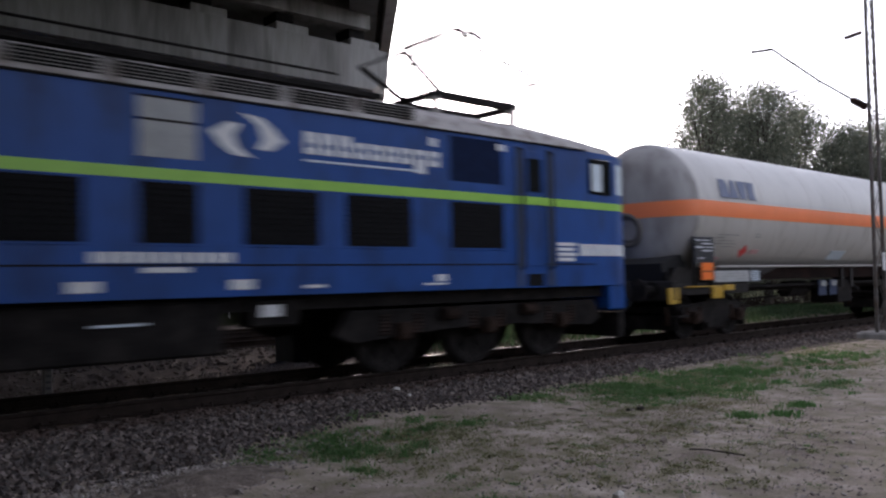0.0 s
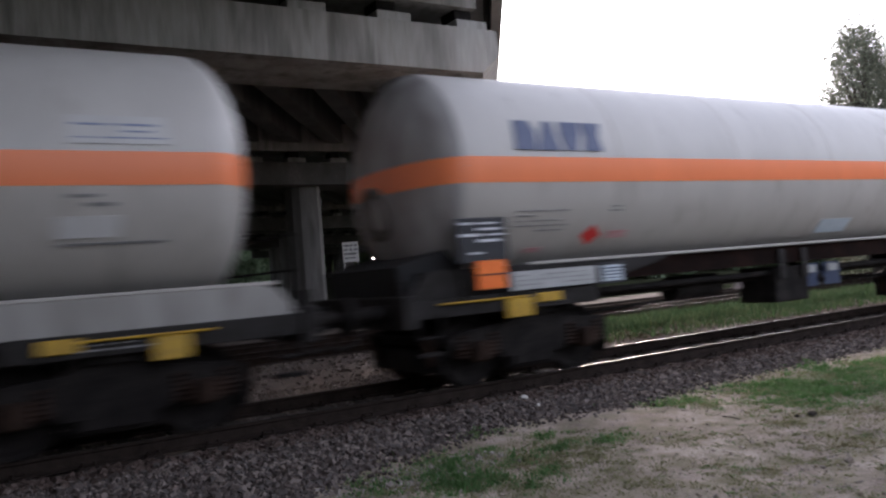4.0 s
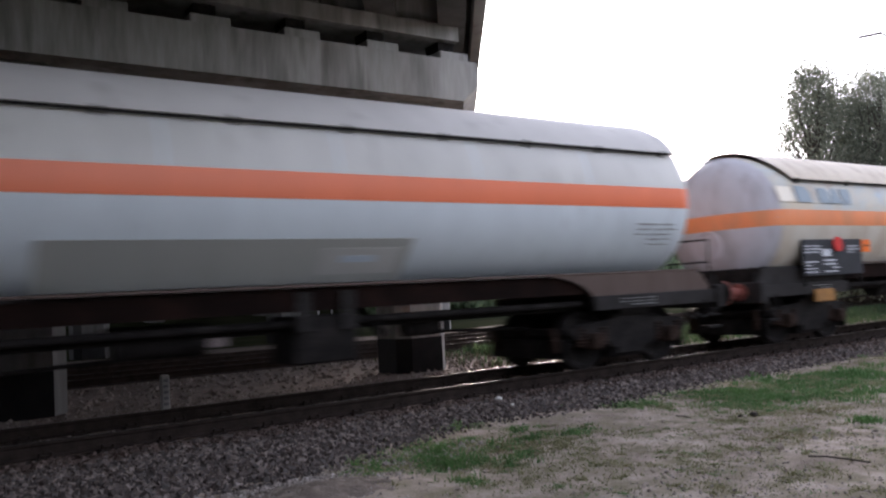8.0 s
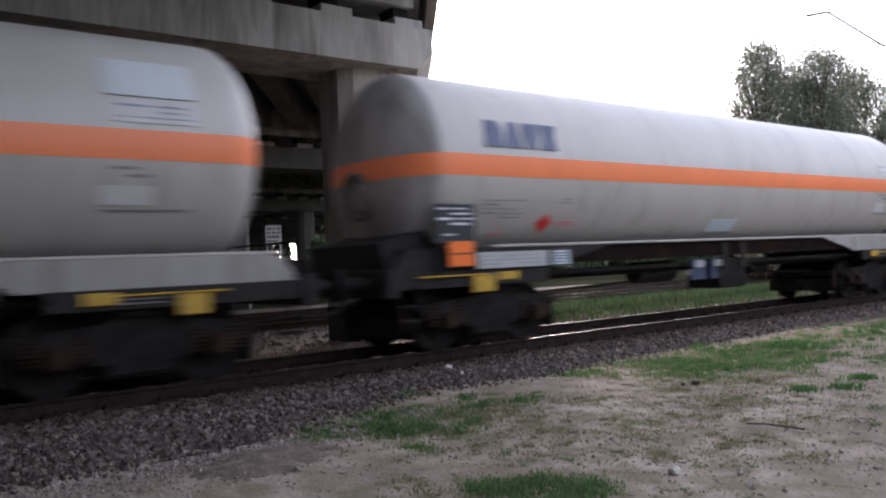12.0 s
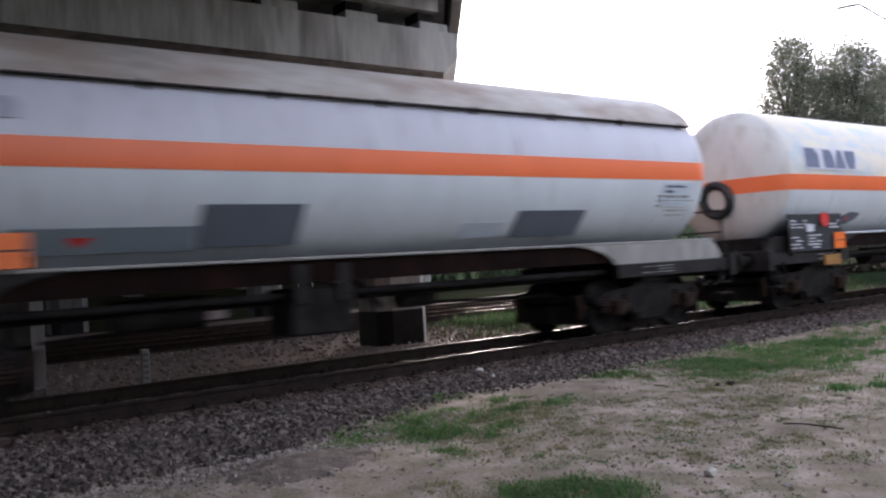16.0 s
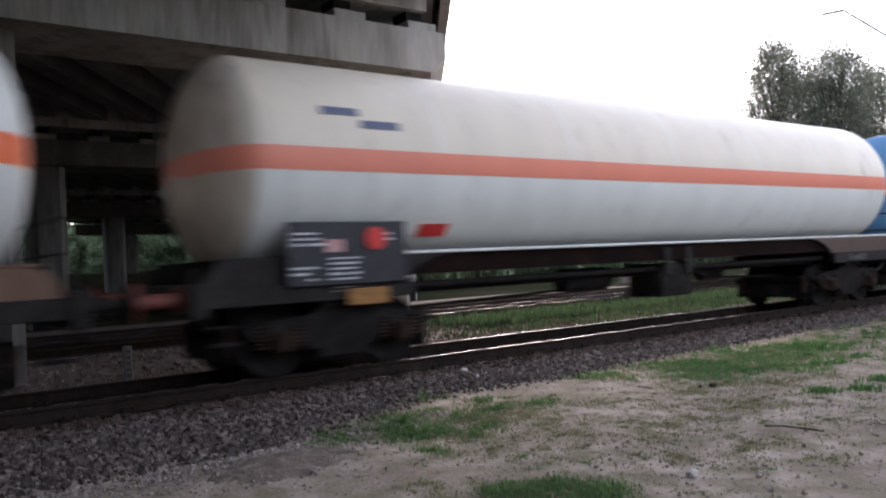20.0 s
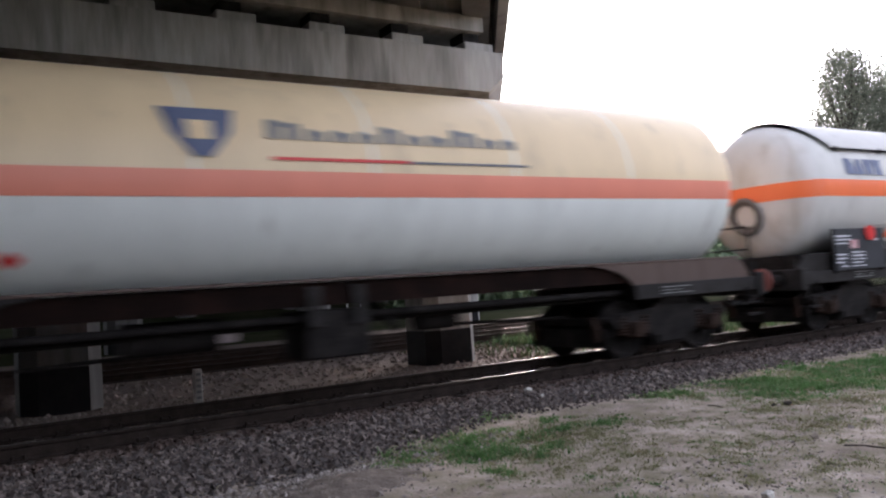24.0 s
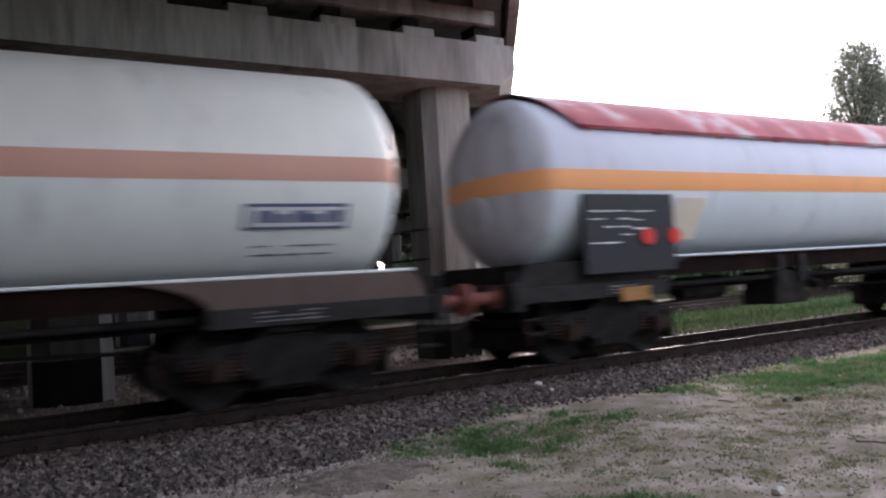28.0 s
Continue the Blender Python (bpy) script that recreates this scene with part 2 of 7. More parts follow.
# ---- ground ----
rng = np.random.default_rng(7)
SAND = material("sandy_soil", ((0.19, 0.155, 0.126), (0.31, 0.256, 0.212), (0.42, 0.35, 0.292), (0.5, 0.425, 0.36)), scale=1.5, shine=0.1, rough=0.95, bump=0.8, fine=30, spread=0.5, grime=(0.23, 0.205, 0.14), grime_at=0.53)
GRAVEL = material("gravel_bed", ((0.09, 0.073, 0.064), (0.16, 0.133, 0.117)), scale=5, shine=0.05, rough=0.95, bump=0.7, fine=35)
FIELD = material("far_grassland", ((0.018, 0.022, 0.012), (0.03, 0.034, 0.02), (0.05, 0.048, 0.032)), scale=0.2, shine=0.0, rough=0.95, bump=0.3, fine=4)
STONE = material("ballast_stone", ((0.06, 0.045, 0.04), (0.092, 0.084, 0.079), (0.124, 0.1, 0.089), (0.205, 0.171, 0.153)), scale=9, shine=0.2, rough=0.9, bump=0.3, fine=60, island=0.75, spread=0.7)
RUST_STONE = material("rust_stained_ballast_stone", ((0.045, 0.031, 0.026), (0.075, 0.054, 0.046), (0.13, 0.098, 0.085)), scale=9, shine=0.15, rough=0.92, bump=0.3, fine=60, island=0.6, spread=0.7)


def leafy(name, tones, **kw):
    """A leaf surface that also lets light through."""
    m = material(name, tones, **kw)
    nodes, links = m.node_tree.nodes, m.node_tree.links
    bsdf, out = nodes["Principled BSDF"], nodes["Material Output"]
    thin = nodes.new("ShaderNodeBsdfTranslucent")
    links.new(bsdf.inputs["Base Color"].links[0].from_socket, thin.inputs["Color"])
    mix = nodes.new("ShaderNodeMixShader")
    mix.inputs["Fac"].default_value = 0.55
    links.new(bsdf.outputs[0], mix.inputs[1])
    links.new(thin.outputs[0], mix.inputs[2])
    links.new(mix.outputs[0], out.inputs["Surface"])
    return m


GRASS = leafy("grass_blade", ((0.07, 0.165, 0.05), (0.11, 0.235, 0.075), (0.18, 0.27, 0.11)), scale=1.2, rough=0.7, bump=0.0, fine=9, island=0.4)
STRAW = material("dry_grass_blade", ((0.13, 0.12, 0.05), (0.22, 0.19, 0.09)), scale=1.2, rough=0.8, bump=0.0, fine=9, island=0.4)
LEAF = leafy("tree_leaf", ((0.11, 0.12, 0.09), (0.18, 0.195, 0.145), (0.27, 0.28, 0.21)), scale=0.8, rough=0.6, bump=0.0, fine=5, island=0.4)
LEAF_PALE = leafy("bush_leaf", ((0.1, 0.15, 0.08), (0.155, 0.22, 0.125), (0.22, 0.28, 0.17)), scale=0.6, rough=0.65, bump=0.0, fine=5, island=0.4)
BARK = material("grey_brown_bark", ((0.05, 0.042, 0.035), (0.11, 0.095, 0.08)), scale=3, rough=0.95, bump=0.5, fine=14, stretch=(1, 1, 0.3))
WOOD_SLEEPER = material("tarred_sleeper_wood", ((0.03, 0.025, 0.02), (0.07, 0.058, 0.048), (0.1, 0.085, 0.07)), scale=3, rough=0.9, bump=0.4, fine=24, stretch=(3, 0.5, 1))


def overgrow(m, colour, sides):
    """Lets grass colour creep in over bare ground past each of the sides (axis, limit, sign), along an uneven edge."""
    nodes, links = m.node_tree.nodes, m.node_tree.links
    bsdf = nodes["Principled BSDF"]
    bare = bsdf.inputs["Base Color"].links[0].from_socket
    coord = nodes.new("ShaderNodeTexCoord")
    parts = nodes.new("ShaderNodeSeparateXYZ")
    links.new(coord.outputs["Object"], parts.inputs[0])
    rough_edge = nodes.new("ShaderNodeTexNoise")
    rough_edge.inputs["Scale"].default_value, rough_edge.inputs["Detail"].default_value = 0.9, 7
    links.new(coord.outputs["Object"], rough_edge.inputs["Vector"])
    wander = nodes.new("ShaderNodeMapRange")
    wander.inputs["From Min"].default_value, wander.inputs["From Max"].default_value = 0.3, 0.7
    wander.inputs["To Min"].default_value, wander.inputs["To Max"].default_value = -1.2, 1.2
    links.new(rough_edge.outputs["Fac"], wander.inputs["Value"])
    far = None
    for axis, limit, sign in sides:
        past = nodes.new("ShaderNodeMath")
        past.operation = "MULTIPLY_ADD"
        links.new(parts.outputs[axis], past.inputs[0])
        past.inputs[1].default_value, past.inputs[2].default_value = sign, -sign * limit
        if far is None:
            far = past.outputs[0]
        else:
            most = nodes.new("ShaderNodeMath")
            most.operation = "MAXIMUM"
            links.new(far, most.inputs[0])
            links.new(past.outputs[0], most.inputs[1])
            far = most.outputs[0]
    total = nodes.new("ShaderNodeMath")
    links.new(far, total.inputs[0])
    links.new(wander.outputs["Result"], total.inputs[1])
    cover = nodes.new("ShaderNodeMapRange")
    cover.inputs["From Min"].default_value, cover.inputs["From Max"].default_value = -0.2, 0.35
    links.new(total.outputs[0], cover.inputs["Value"])
    mix = nodes.new("ShaderNodeMix")
    mix.data_type = "RGBA"
    links.new(cover.outputs["Result"], mix.inputs["Factor"])
    links.new(bare, mix.inputs["A"])
    mix.inputs["B"].default_value = (*colour, 1)
    links.new(mix.outputs["Result"], bsdf.inputs["Base Color"])


overgrow(SAND, (0.032, 0.035, 0.021), (("Y", -1.5, -1), ("X", -3.0, -1), ("X", 29.0, 1)))


def edge_of_ballast(x):
    return np.interp(x, [-8, 0, 1.25, 2.3, 3.0, 3.8, 5.4, 6.0, 6.9, 8.3, 9.7, 14.0, 40.0], [7.0, 7.0, 7.0, 6.95, 6.9, 7.25, 7.95, 8.1, 7.95, 7.9, 8.15, 8.35, 8.6])


def ground_z(x, y):
    e = edge_of_ballast(x)
    z = np.interp(y - e, [-1.2, 0.0, 0.7], [-0.31, -0.28, -0.2])
    z = np.where(y > 12.6, np.interp(y, [12.6, 14.0, 24, 45, 66, 80], [-0.2, -0.26, -0.26, -0.3, 1.6, 2.3]), z)
    z = z + 0.11 * np.exp(-((x - 2.9) / 0.9) ** 2 - ((y - 6.3) / 0.5) ** 2)
    # unseen banks behind, right and left, added to block low sky light
    z = z + np.interp(y, [-60, -22, -9, -4], [9.0, 8.0, 0.3, 0.0]) * np.interp(x, [-4, 2, 14], [1.4, 0.9, 0.45])
    z = z + np.interp(x, [27, 33, 52], [0.0, 0.5, 11.0]) * np.interp(y, [-3, 5], [1.0, 0.0])
    z = z + np.interp(x, [-60, -26, -12, -7], [8.6, 8.0, 0.6, 0.0])
    near = np.exp(-((np.maximum(0, np.hypot(x - 8, y - 6) - 14)) / 6) ** 2)
    return z + near * (0.007 * np.sin(2.3 * x + 1.1 * y) * np.sin(1.7 * y - 0.6 * x) + 0.008 * np.sin(5.1 * x - 2.0) * np.sin(4.3 * y + x))


xs = np.concatenate([[-900, -400, -200, -100, -60, -35, -20, -12], np.arange(-8, 34, 0.3), [36, 40, 48, 60, 80, 110, 150, 220, 400, 900]])
ys = np.concatenate([[-900, -400, -150, -60, -25, -10, -5], np.arange(-2, 14.2, 0.27), [15, 16, 17, 18, 19, 20, 22, 25, 30, 38, 50, 70, 100, 150, 220, 400, 900]])
gx, gy = np.meshgrid(xs, ys, indexing="ij")
gz = ground_z(gx, gy)
idx = np.arange(gx.size).reshape(gx.shape)
quads = np.stack([idx[:-1, :-1], idx[1:, :-1], idx[1:, 1:], idx[:-1, 1:]], -1).reshape(-1, 4)
ground = part("ground", (np.stack([gx, gy, gz], -1).reshape(-1, 3).tolist(), quads.tolist()), [SAND, GRAVEL, FIELD], smooth=True)
tagged(ground, "bare sandy ground with worn grass beside a gravel track bed", "ground", kind="structure")
cx, cy = gx[:-1, :-1] + 0.15, gy[:-1, :-1] + 0.13
kinds = np.where((cy > edge_of_ballast(cx) + np.interp(cx, [9, 16], [0.35, -0.3])) & (cy < 62), 1, 0)
kinds = np.where(((cy > 23) & ((cy < 25) | (cy > 30))) | (cy < -9) | (cx < -6) | (cx > 33), 2, kinds).astype(np.int32)
ground.data.polygons.foreach_set("material_index", kinds.ravel())

ICO = bmesh.new()
bmesh.ops.create_icosphere(ICO, subdivisions=1, radius=1)
ICO_V = np.array([v.co[:] for v in ICO.verts])
ICO_F = np.array([[v.index for v in f.verts] for f in ICO.faces])
ICO.free()
CHIP_V = np.array([(x, y, z) for x in (-1, 1) for y in (-1, 1) for z in (-1, 1)], float)
CHIP_F = np.array([(0, 1, 3, 2), (4, 6, 7, 5), (0, 4, 5, 1), (2, 3, 7, 6), (0, 2, 6, 4), (1, 5, 7, 3)])


def pile(name, places, sizes, mat, label, category):
    """Loose broken stones, each an uneven six-sided chip turned at random, one mesh."""
    n = len(places)
    v = CHIP_V[None] * (1 + 0.45 * rng.uniform(-1, 1, (n, 8, 3)))
    v = v * (sizes[:, None, None] * rng.uniform(0.45, 1.35, (n, 1, 3)))
    q = rng.normal(0, 1, (n, 4))
    q /= np.linalg.norm(q, axis=1, keepdims=True)
    w, x, y, z = q.T
    rot = np.stack([np.stack([1 - 2 * (y * y + z * z), 2 * (x * y - z * w), 2 * (x * z + y * w)], -1), np.stack([2 * (x * y + z * w), 1 - 2 * (x * x + z * z), 2 * (y * z - x * w)], -1), np.stack([2 * (x * z - y * w), 2 * (y * z + x * w), 1 - 2 * (x * x + y * y)], -1)], 1)
    v = np.einsum("nij,nkj->nki", rot, v) + places[:, None]
    f = CHIP_F[None] + (np.arange(n) * 8)[:, None, None]
    ob = part(name, (v.reshape(-1, 3).tolist(), f.reshape(-1, 4).tolist()), mat)
    return tagged(ob, label, category, kind="stuff")


def scatter(n, x0, x1, y0, y1):
    return rng.uniform(x0, x1, n), rng.uniform(y0, y1, n)


px_, py_ = scatter(76000, -4, 27, 6.4, 9.45)
keep = (py_ > edge_of_ballast(px_) + rng.normal(0, 0.14, len(px_)) + 0.05 * np.sin(3 * px_)) & (rng.uniform(0, 1, len(px_)) < np.interp(px_, [-4, 12, 27], [1, 0.85, 0.4]))
px_, py_ = px_[keep], py_[keep]
size = rng.uniform(0.011, 0.03, len(px_)) * np.interp(py_ - edge_of_ballast(px_), [-0.2, 0.25], [0.6, 1.0])
places = np.stack([px_, py_, ground_z(px_, py_) + size * 0.35], -1)
rusty = py_ > 8.95 + rng.normal(0, 0.16, len(py_))
pile("track_ballast", places[~rusty], size[~rusty], STONE, "grey crushed-stone ballast heaped along the near rail", "ballast")
pile("track_ballast", places[rusty], size[rusty], RUST_STONE, "ballast stained rusty brown beside the rail", "ballast")
FINE_STONE = material("fine_ballast_stone", ((0.14, 0.117, 0.102), (0.2, 0.169, 0.15), (0.28, 0.24, 0.215)), scale=9, shine=0.15, rough=0.92, bump=0.3, fine=60, island=0.6, spread=0.7)
px_, py_ = scatter(13000, -3, 26, 9.85, 14.0)
size = rng.uniform(0.007, 0.018, len(px_))
pile("track_ballast", np.stack([px_, py_, ground_z(px_, py_) + size * 0.3], -1), size, FINE_STONE, "fine grey-pink ballast between and behind the rails", "ballast")
px_, py_ = scatter(5000, -2, 30, 14.0, 23)
size = rng.uniform(0.015, 0.04, len(px_))
pile("track_ballast", np.stack([px_, py_, ground_z(px_, py_) + size * 0.3], -1), size, FINE_STONE, "fine grey ballast around the second track", "ballast")
PEBBLE = material("sandy_pebble", ((0.29, 0.245, 0.205), (0.37, 0.315, 0.268), (0.48, 0.42, 0.36)), scale=9, shine=0.2, rough=0.9, bump=0.3, fine=60, island=0.6, spread=0.7)
px_, py_ = scatter(3000, 1, 18, 2.5, 8.9)
size = rng.uniform(0.004, 0.014, len(px_)) * (1 + (rng.uniform(0, 1, len(px_)) > 0.97))
pile("pebbles", np.stack([px_, py_, ground_z(px_, py_) - size * 0.05], -1), size, PEBBLE, "small pebbles strewn on the bare ground", "pebbles")
GRIT = material("grey_grit", ((0.2, 0.175, 0.155), (0.28, 0.247, 0.222), (0.42, 0.38, 0.35)), scale=9, shine=0.2, rough=0.9, bump=0.3, fine=60, island=0.7, spread=0.7)
px_, py_ = scatter(16000, 0.0, 5.4, 5.3, 7.4)
keep = np.abs(py_ - edge_of_ballast(px_) + 0.35) < np.abs(rng.normal(0, 0.42, len(px_)))
px_, py_ = px_[keep], py_[keep]
size = rng.uniform(0.004, 0.011, len(px_)) * (1 + (rng.uniform(0, 1, len(px_)) > 0.96))
pile("grit", np.stack([px_, py_, ground_z(px_, py_) + size * 0.2], -1), size, GRIT, "grey grit trodden into the path beside the ballast", "grit")
SOIL = material("brown_crumbled_soil", ((0.1, 0.082, 0.068), (0.16, 0.132, 0.11), (0.23, 0.192, 0.162)), scale=4, shine=0.1, rough=0.95, bump=0.8, fine=38, spread=0.6, grime=(0.3, 0.255, 0.215), grime_at=0.6)
# a low hump of dug-over soil that sinks into the sand all round
hx, hy = np.meshgrid(np.linspace(1.5, 4.5, 61), np.linspace(5.3, 7.1, 37), indexing="ij")
hump = np.exp(-((hx - 2.95 - 0.5 * (hy - 6.15)) / 0.62) ** 2 - ((hy - 6.15) / 0.34) ** 2)
hz = ground_z(hx, hy) + 0.045 * (hump - 0.38) + 0.006 * np.sin(17 * hx + 5 * hy) * np.sin(13 * hy - 9 * hx) + rng.normal(0, 0.0035, hx.shape)
idx = np.arange(hx.size).reshape(hx.shape)
quads = np.stack([idx[:-1, :-1], idx[1:, :-1], idx[1:, 1:], idx[:-1, 1:]], -1).reshape(-1, 4)
tagged(part("soil_hump", (np.stack([hx, hy, hz], -1).reshape(-1, 3).tolist(), quads.tolist()), SOIL, smooth=True), "low hump of brown crumbled soil beside the path", "soil", kind="stuff")
px_, py_ = scatter(2600, 4.2, 10.0, 2.5, 4.9)
keep = rng.uniform(0, 1, len(px_)) < 0.5 + 0.5 * np.sin(2.1 * px_) * np.sin(2.7 * py_)
px_, py_ = px_[keep], py_[keep]
size = rng.uniform(0.003, 0.01, len(px_)) * (1 + (rng.uniform(0, 1, len(px_)) > 0.97))
pile("grit", np.stack([px_, py_, ground_z(px_, py_) + size * 0.15], -1), size, GRIT, "fine grey grit on the trodden ground", "grit")


def loose_stone(x, y, r, label):
    v = ICO_V * (1 + 0.25 * rng.uniform(-1, 1, (len(ICO_V), 1))) * np.array([1.2, 0.9, 0.75]) * r
    ob = part("stone", (v.tolist(), ICO_F.tolist()), PALE_STONE)
    ob.matrix_basis = pose(x, y, float(ground_z(np.array(x), np.array(y))) + 0.55 * r)
    return tagged(ob, label, "stone")


PALE_STONE = material("pale_limestone", ((0.42, 0.4, 0.36), (0.6, 0.58, 0.53)), scale=12, rough=0.9, bump=0.3, fine=50)
loose_stone(7.1, 9.04, 0.062, "pale chipped stone lying on the ballast")
loose_stone(2.95, 9.25, 0.06, "grey stone resting against the rail").data.materials[0] = STONE
loose_stone(5.02, 3.74, 0.05, "flat pale stone on the sand")
loose_stone(6.95, 8.55, 0.035, "small pale stone at the edge of the ballast")
DARK_STONE = material("dark_clod", ((0.03, 0.026, 0.02), (0.06, 0.05, 0.04)), scale=12, rough=0.95, bump=0.4, fine=40)
for sx, sy, sr in ((8.55, 6.0, 0.05), (8.4, 6.08, 0.03)):
    clod = loose_stone(sx, sy, sr, "dark clod of earth on the sand")
    clod.data.materials[0] = DARK_STONE
stick = part("stick", polyline([(0, 0, 0.012), (0.16, 0.03, 0.018), (0.33, 0.02, 0.014), (0.52, -0.03, 0.016)], 0.009, 6), BARK)
stick.matrix_basis = pose(6.82, 4.26, -0.3, 0, 0, -78)
twig = part("twig", polyline([(0, 0, 0.01), (0.1, 0.012, 0.014), (0.24, -0.01, 0.01)], 0.007, 6), BARK)
twig.matrix_basis = pose(7.9, 6.62, -0.29, 0, 0, -95)
tagged(twig, "short dry twig on the sand near the grass", "twig")
tagged(stick, "thin dry brown stick lying on the sand", "stick")


def grass(name, roots, height, mat, label, lean=0.35, width=0.006):
    """Blades of grass, each a bent strip, one mesh."""
    n = len(roots)
    a = rng.uniform(0, 6.28, n)
    h = height * rng.uniform(0.5, 1.25, n)
    out = np.stack([np.cos(a), np.sin(a), 0 * a], -1)
    side = np.stack([-np.sin(a), np.cos(a), 0 * a], -1) * (width * rng.uniform(0.7, 1.6, n))[:, None]
    up = np.array([0, 0, 1.0])
    bend = (lean * rng.uniform(0.3, 1.5, n) * h)[:, None]
    mid = roots + up * (0.6 * h)[:, None] + out * bend * 0.35
    tip = roots + up * (0.95 * h)[:, None] + out * bend
    v = np.stack([roots - side, roots + side, mid + side * 0.8, mid - side * 0.8, tip], 1)
    k = np.arange(n)[:, None] * 5
    f = np.concatenate([k + np.array([[0, 1, 2]]), k + np.array([[0, 2, 3]]), k + np.array([[3, 2, 4]])])
    ob = part(name, (v.reshape(-1, 3).tolist(), f.tolist()), mat)
    return tagged(ob, label, "grass", kind="stuff")


def clumps(rows, per):
    """Roots of tufts: rows of x, y, half-length, half-width, turn in degrees, weight."""
    out = []
    for x, y, rx, ry, turn, k in rows:
        n = int(per * k)
        r, a = np.abs(rng.normal(0, 0.62, n)), rng.uniform(0, 6.28, n)
        u, w = r * np.cos(a) * rx, r * np.sin(a) * ry
        c, s = math.cos(radians(turn)), math.sin(radians(turn))
        out.append(np.stack([x + c * u - s * w, y + s * u + c * w], -1))
    p = np.concatenate(out)
    return np.stack([p[:, 0], p[:, 1], ground_z(p[:, 0], p[:, 1]) - 0.005], -1)


def tussocks(rows, blades, reach):
    """Roots of blades that grow in small tussocks: rows of x, y, half-length, half-width, turn in degrees, count."""
    out = []
    for x, y, rx, ry, turn, n in rows:
        r, a = np.abs(rng.normal(0, 0.62, n)) ** 0.8 * 1.05, rng.uniform(0, 6.28, n)
        u, w = r * np.cos(a) * rx, r * np.sin(a) * ry
        c, s = math.cos(radians(turn)), math.sin(radians(turn))
        size = reach * rng.uniform(0.4, 1.6, n)
        many = np.maximum(3, (blades * rng.uniform(0.4, 1.6, n)).astype(int))
        cx_, cy_, cs = np.repeat(x + c * u - s * w, many), np.repeat(y + s * u + c * w, many), np.repeat(size, many)
        out.append(np.stack([cx_ + cs * rng.normal(0, 0.5, len(cs)), cy_ + cs * rng.normal(0, 0.5, len(cs))], -1))
    p = np.concatenate(out)
    return np.stack([p[:, 0], p[:, 1], ground_z(p[:, 0], p[:, 1]) - 0.004], -1)


OLIVE = leafy("olive_grass_blade", ((0.16, 0.18, 0.085), (0.24, 0.25, 0.13), (0.33, 0.3, 0.19)), scale=1.2, rough=0.8, bump=0.0, fine=9, island=0.5)
STRAW_DULL = material("brown_grass_blade", ((0.075, 0.06, 0.035), (0.13, 0.105, 0.06)), scale=1.2, rough=0.8, bump=0.0, fine=9, island=0.4)
WILD = leafy("wild_grass_blade", ((0.032, 0.066, 0.026), (0.052, 0.094, 0.04), (0.085, 0.112, 0.055)), scale=0.7, rough=0.8, bump=0.0, fine=9, island=0.5)
# the worn patches of turf beside the track
TURF = [(4.9, 6.75, 1.2, 0.5, 50, 0.95), (5.7, 7.1, 1.0, 0.45, 20, 0.5), (3.85, 4.3, 0.6, 0.42, -40, 0.7), (4.35, 6.4, 0.5, 0.4, 40, 0.3), (9.6, 7.15, 1.7, 0.85, -42, 2.0), (10.9, 7.0, 1.5, 0.9, -30, 1.2), (12.4, 7.3, 1.9, 0.8, -5, 1.2)]
TURF = [(x + c * rx * rng.normal(0, 0.55), y + c * ry * rng.normal(0, 0.75), rx * rng.uniform(0.2, 0.5), ry * rng.uniform(0.3, 0.7), turn + rng.uniform(-30, 30), k * rng.uniform(0.08, 0.26)) for x, y, rx, ry, turn, k in TURF for c in (1.0,) * 7]
for (name, height, mat, words, lean, share, many, reach, grow) in (
        ("grass_patch", 0.034, GRASS, "short green turf worn thin on the sand by the ballast", 1.0, 190, 24, 0.12, 1.0),
        ("grass_patch", 0.03, OLIVE, "dull olive grass thinning out over the sand", 1.1, 170, 18, 0.12, 1.4)):
    grass(name, tussocks([(x, y, rx * grow, ry * grow, turn, int(share * k)) for x, y, rx, ry, turn, k in TURF], many, reach), height, mat, words, lean=lean, width=0.0042)
grass("grass_tuft", tussocks([(x, y, rx, ry, turn, max(1, int(34 * k))) for x, y, rx, ry, turn, k in TURF], 9, 0.06), 0.075, GRASS, "longer blades standing out of the short turf", lean=0.6, width=0.0048)
grass("grass_tuft", tussocks([(8.86, 4.78, 0.12, 0.09, 0, 6), (9.3, 4.55, 0.14, 0.1, 0, 5), (9.9, 4.7, 0.3, 0.16, 0, 9), (12.8, 6.9, 2.0, 1.0, 5, 60), (16.0, 6.9, 2.8, 1.3, 0, 80), (11.0, 6.0, 1.3, 0.8, -20, 30)], 26, 0.12), 0.075, GRASS, "taller tufts of grass on the bare sand", width=0.006)
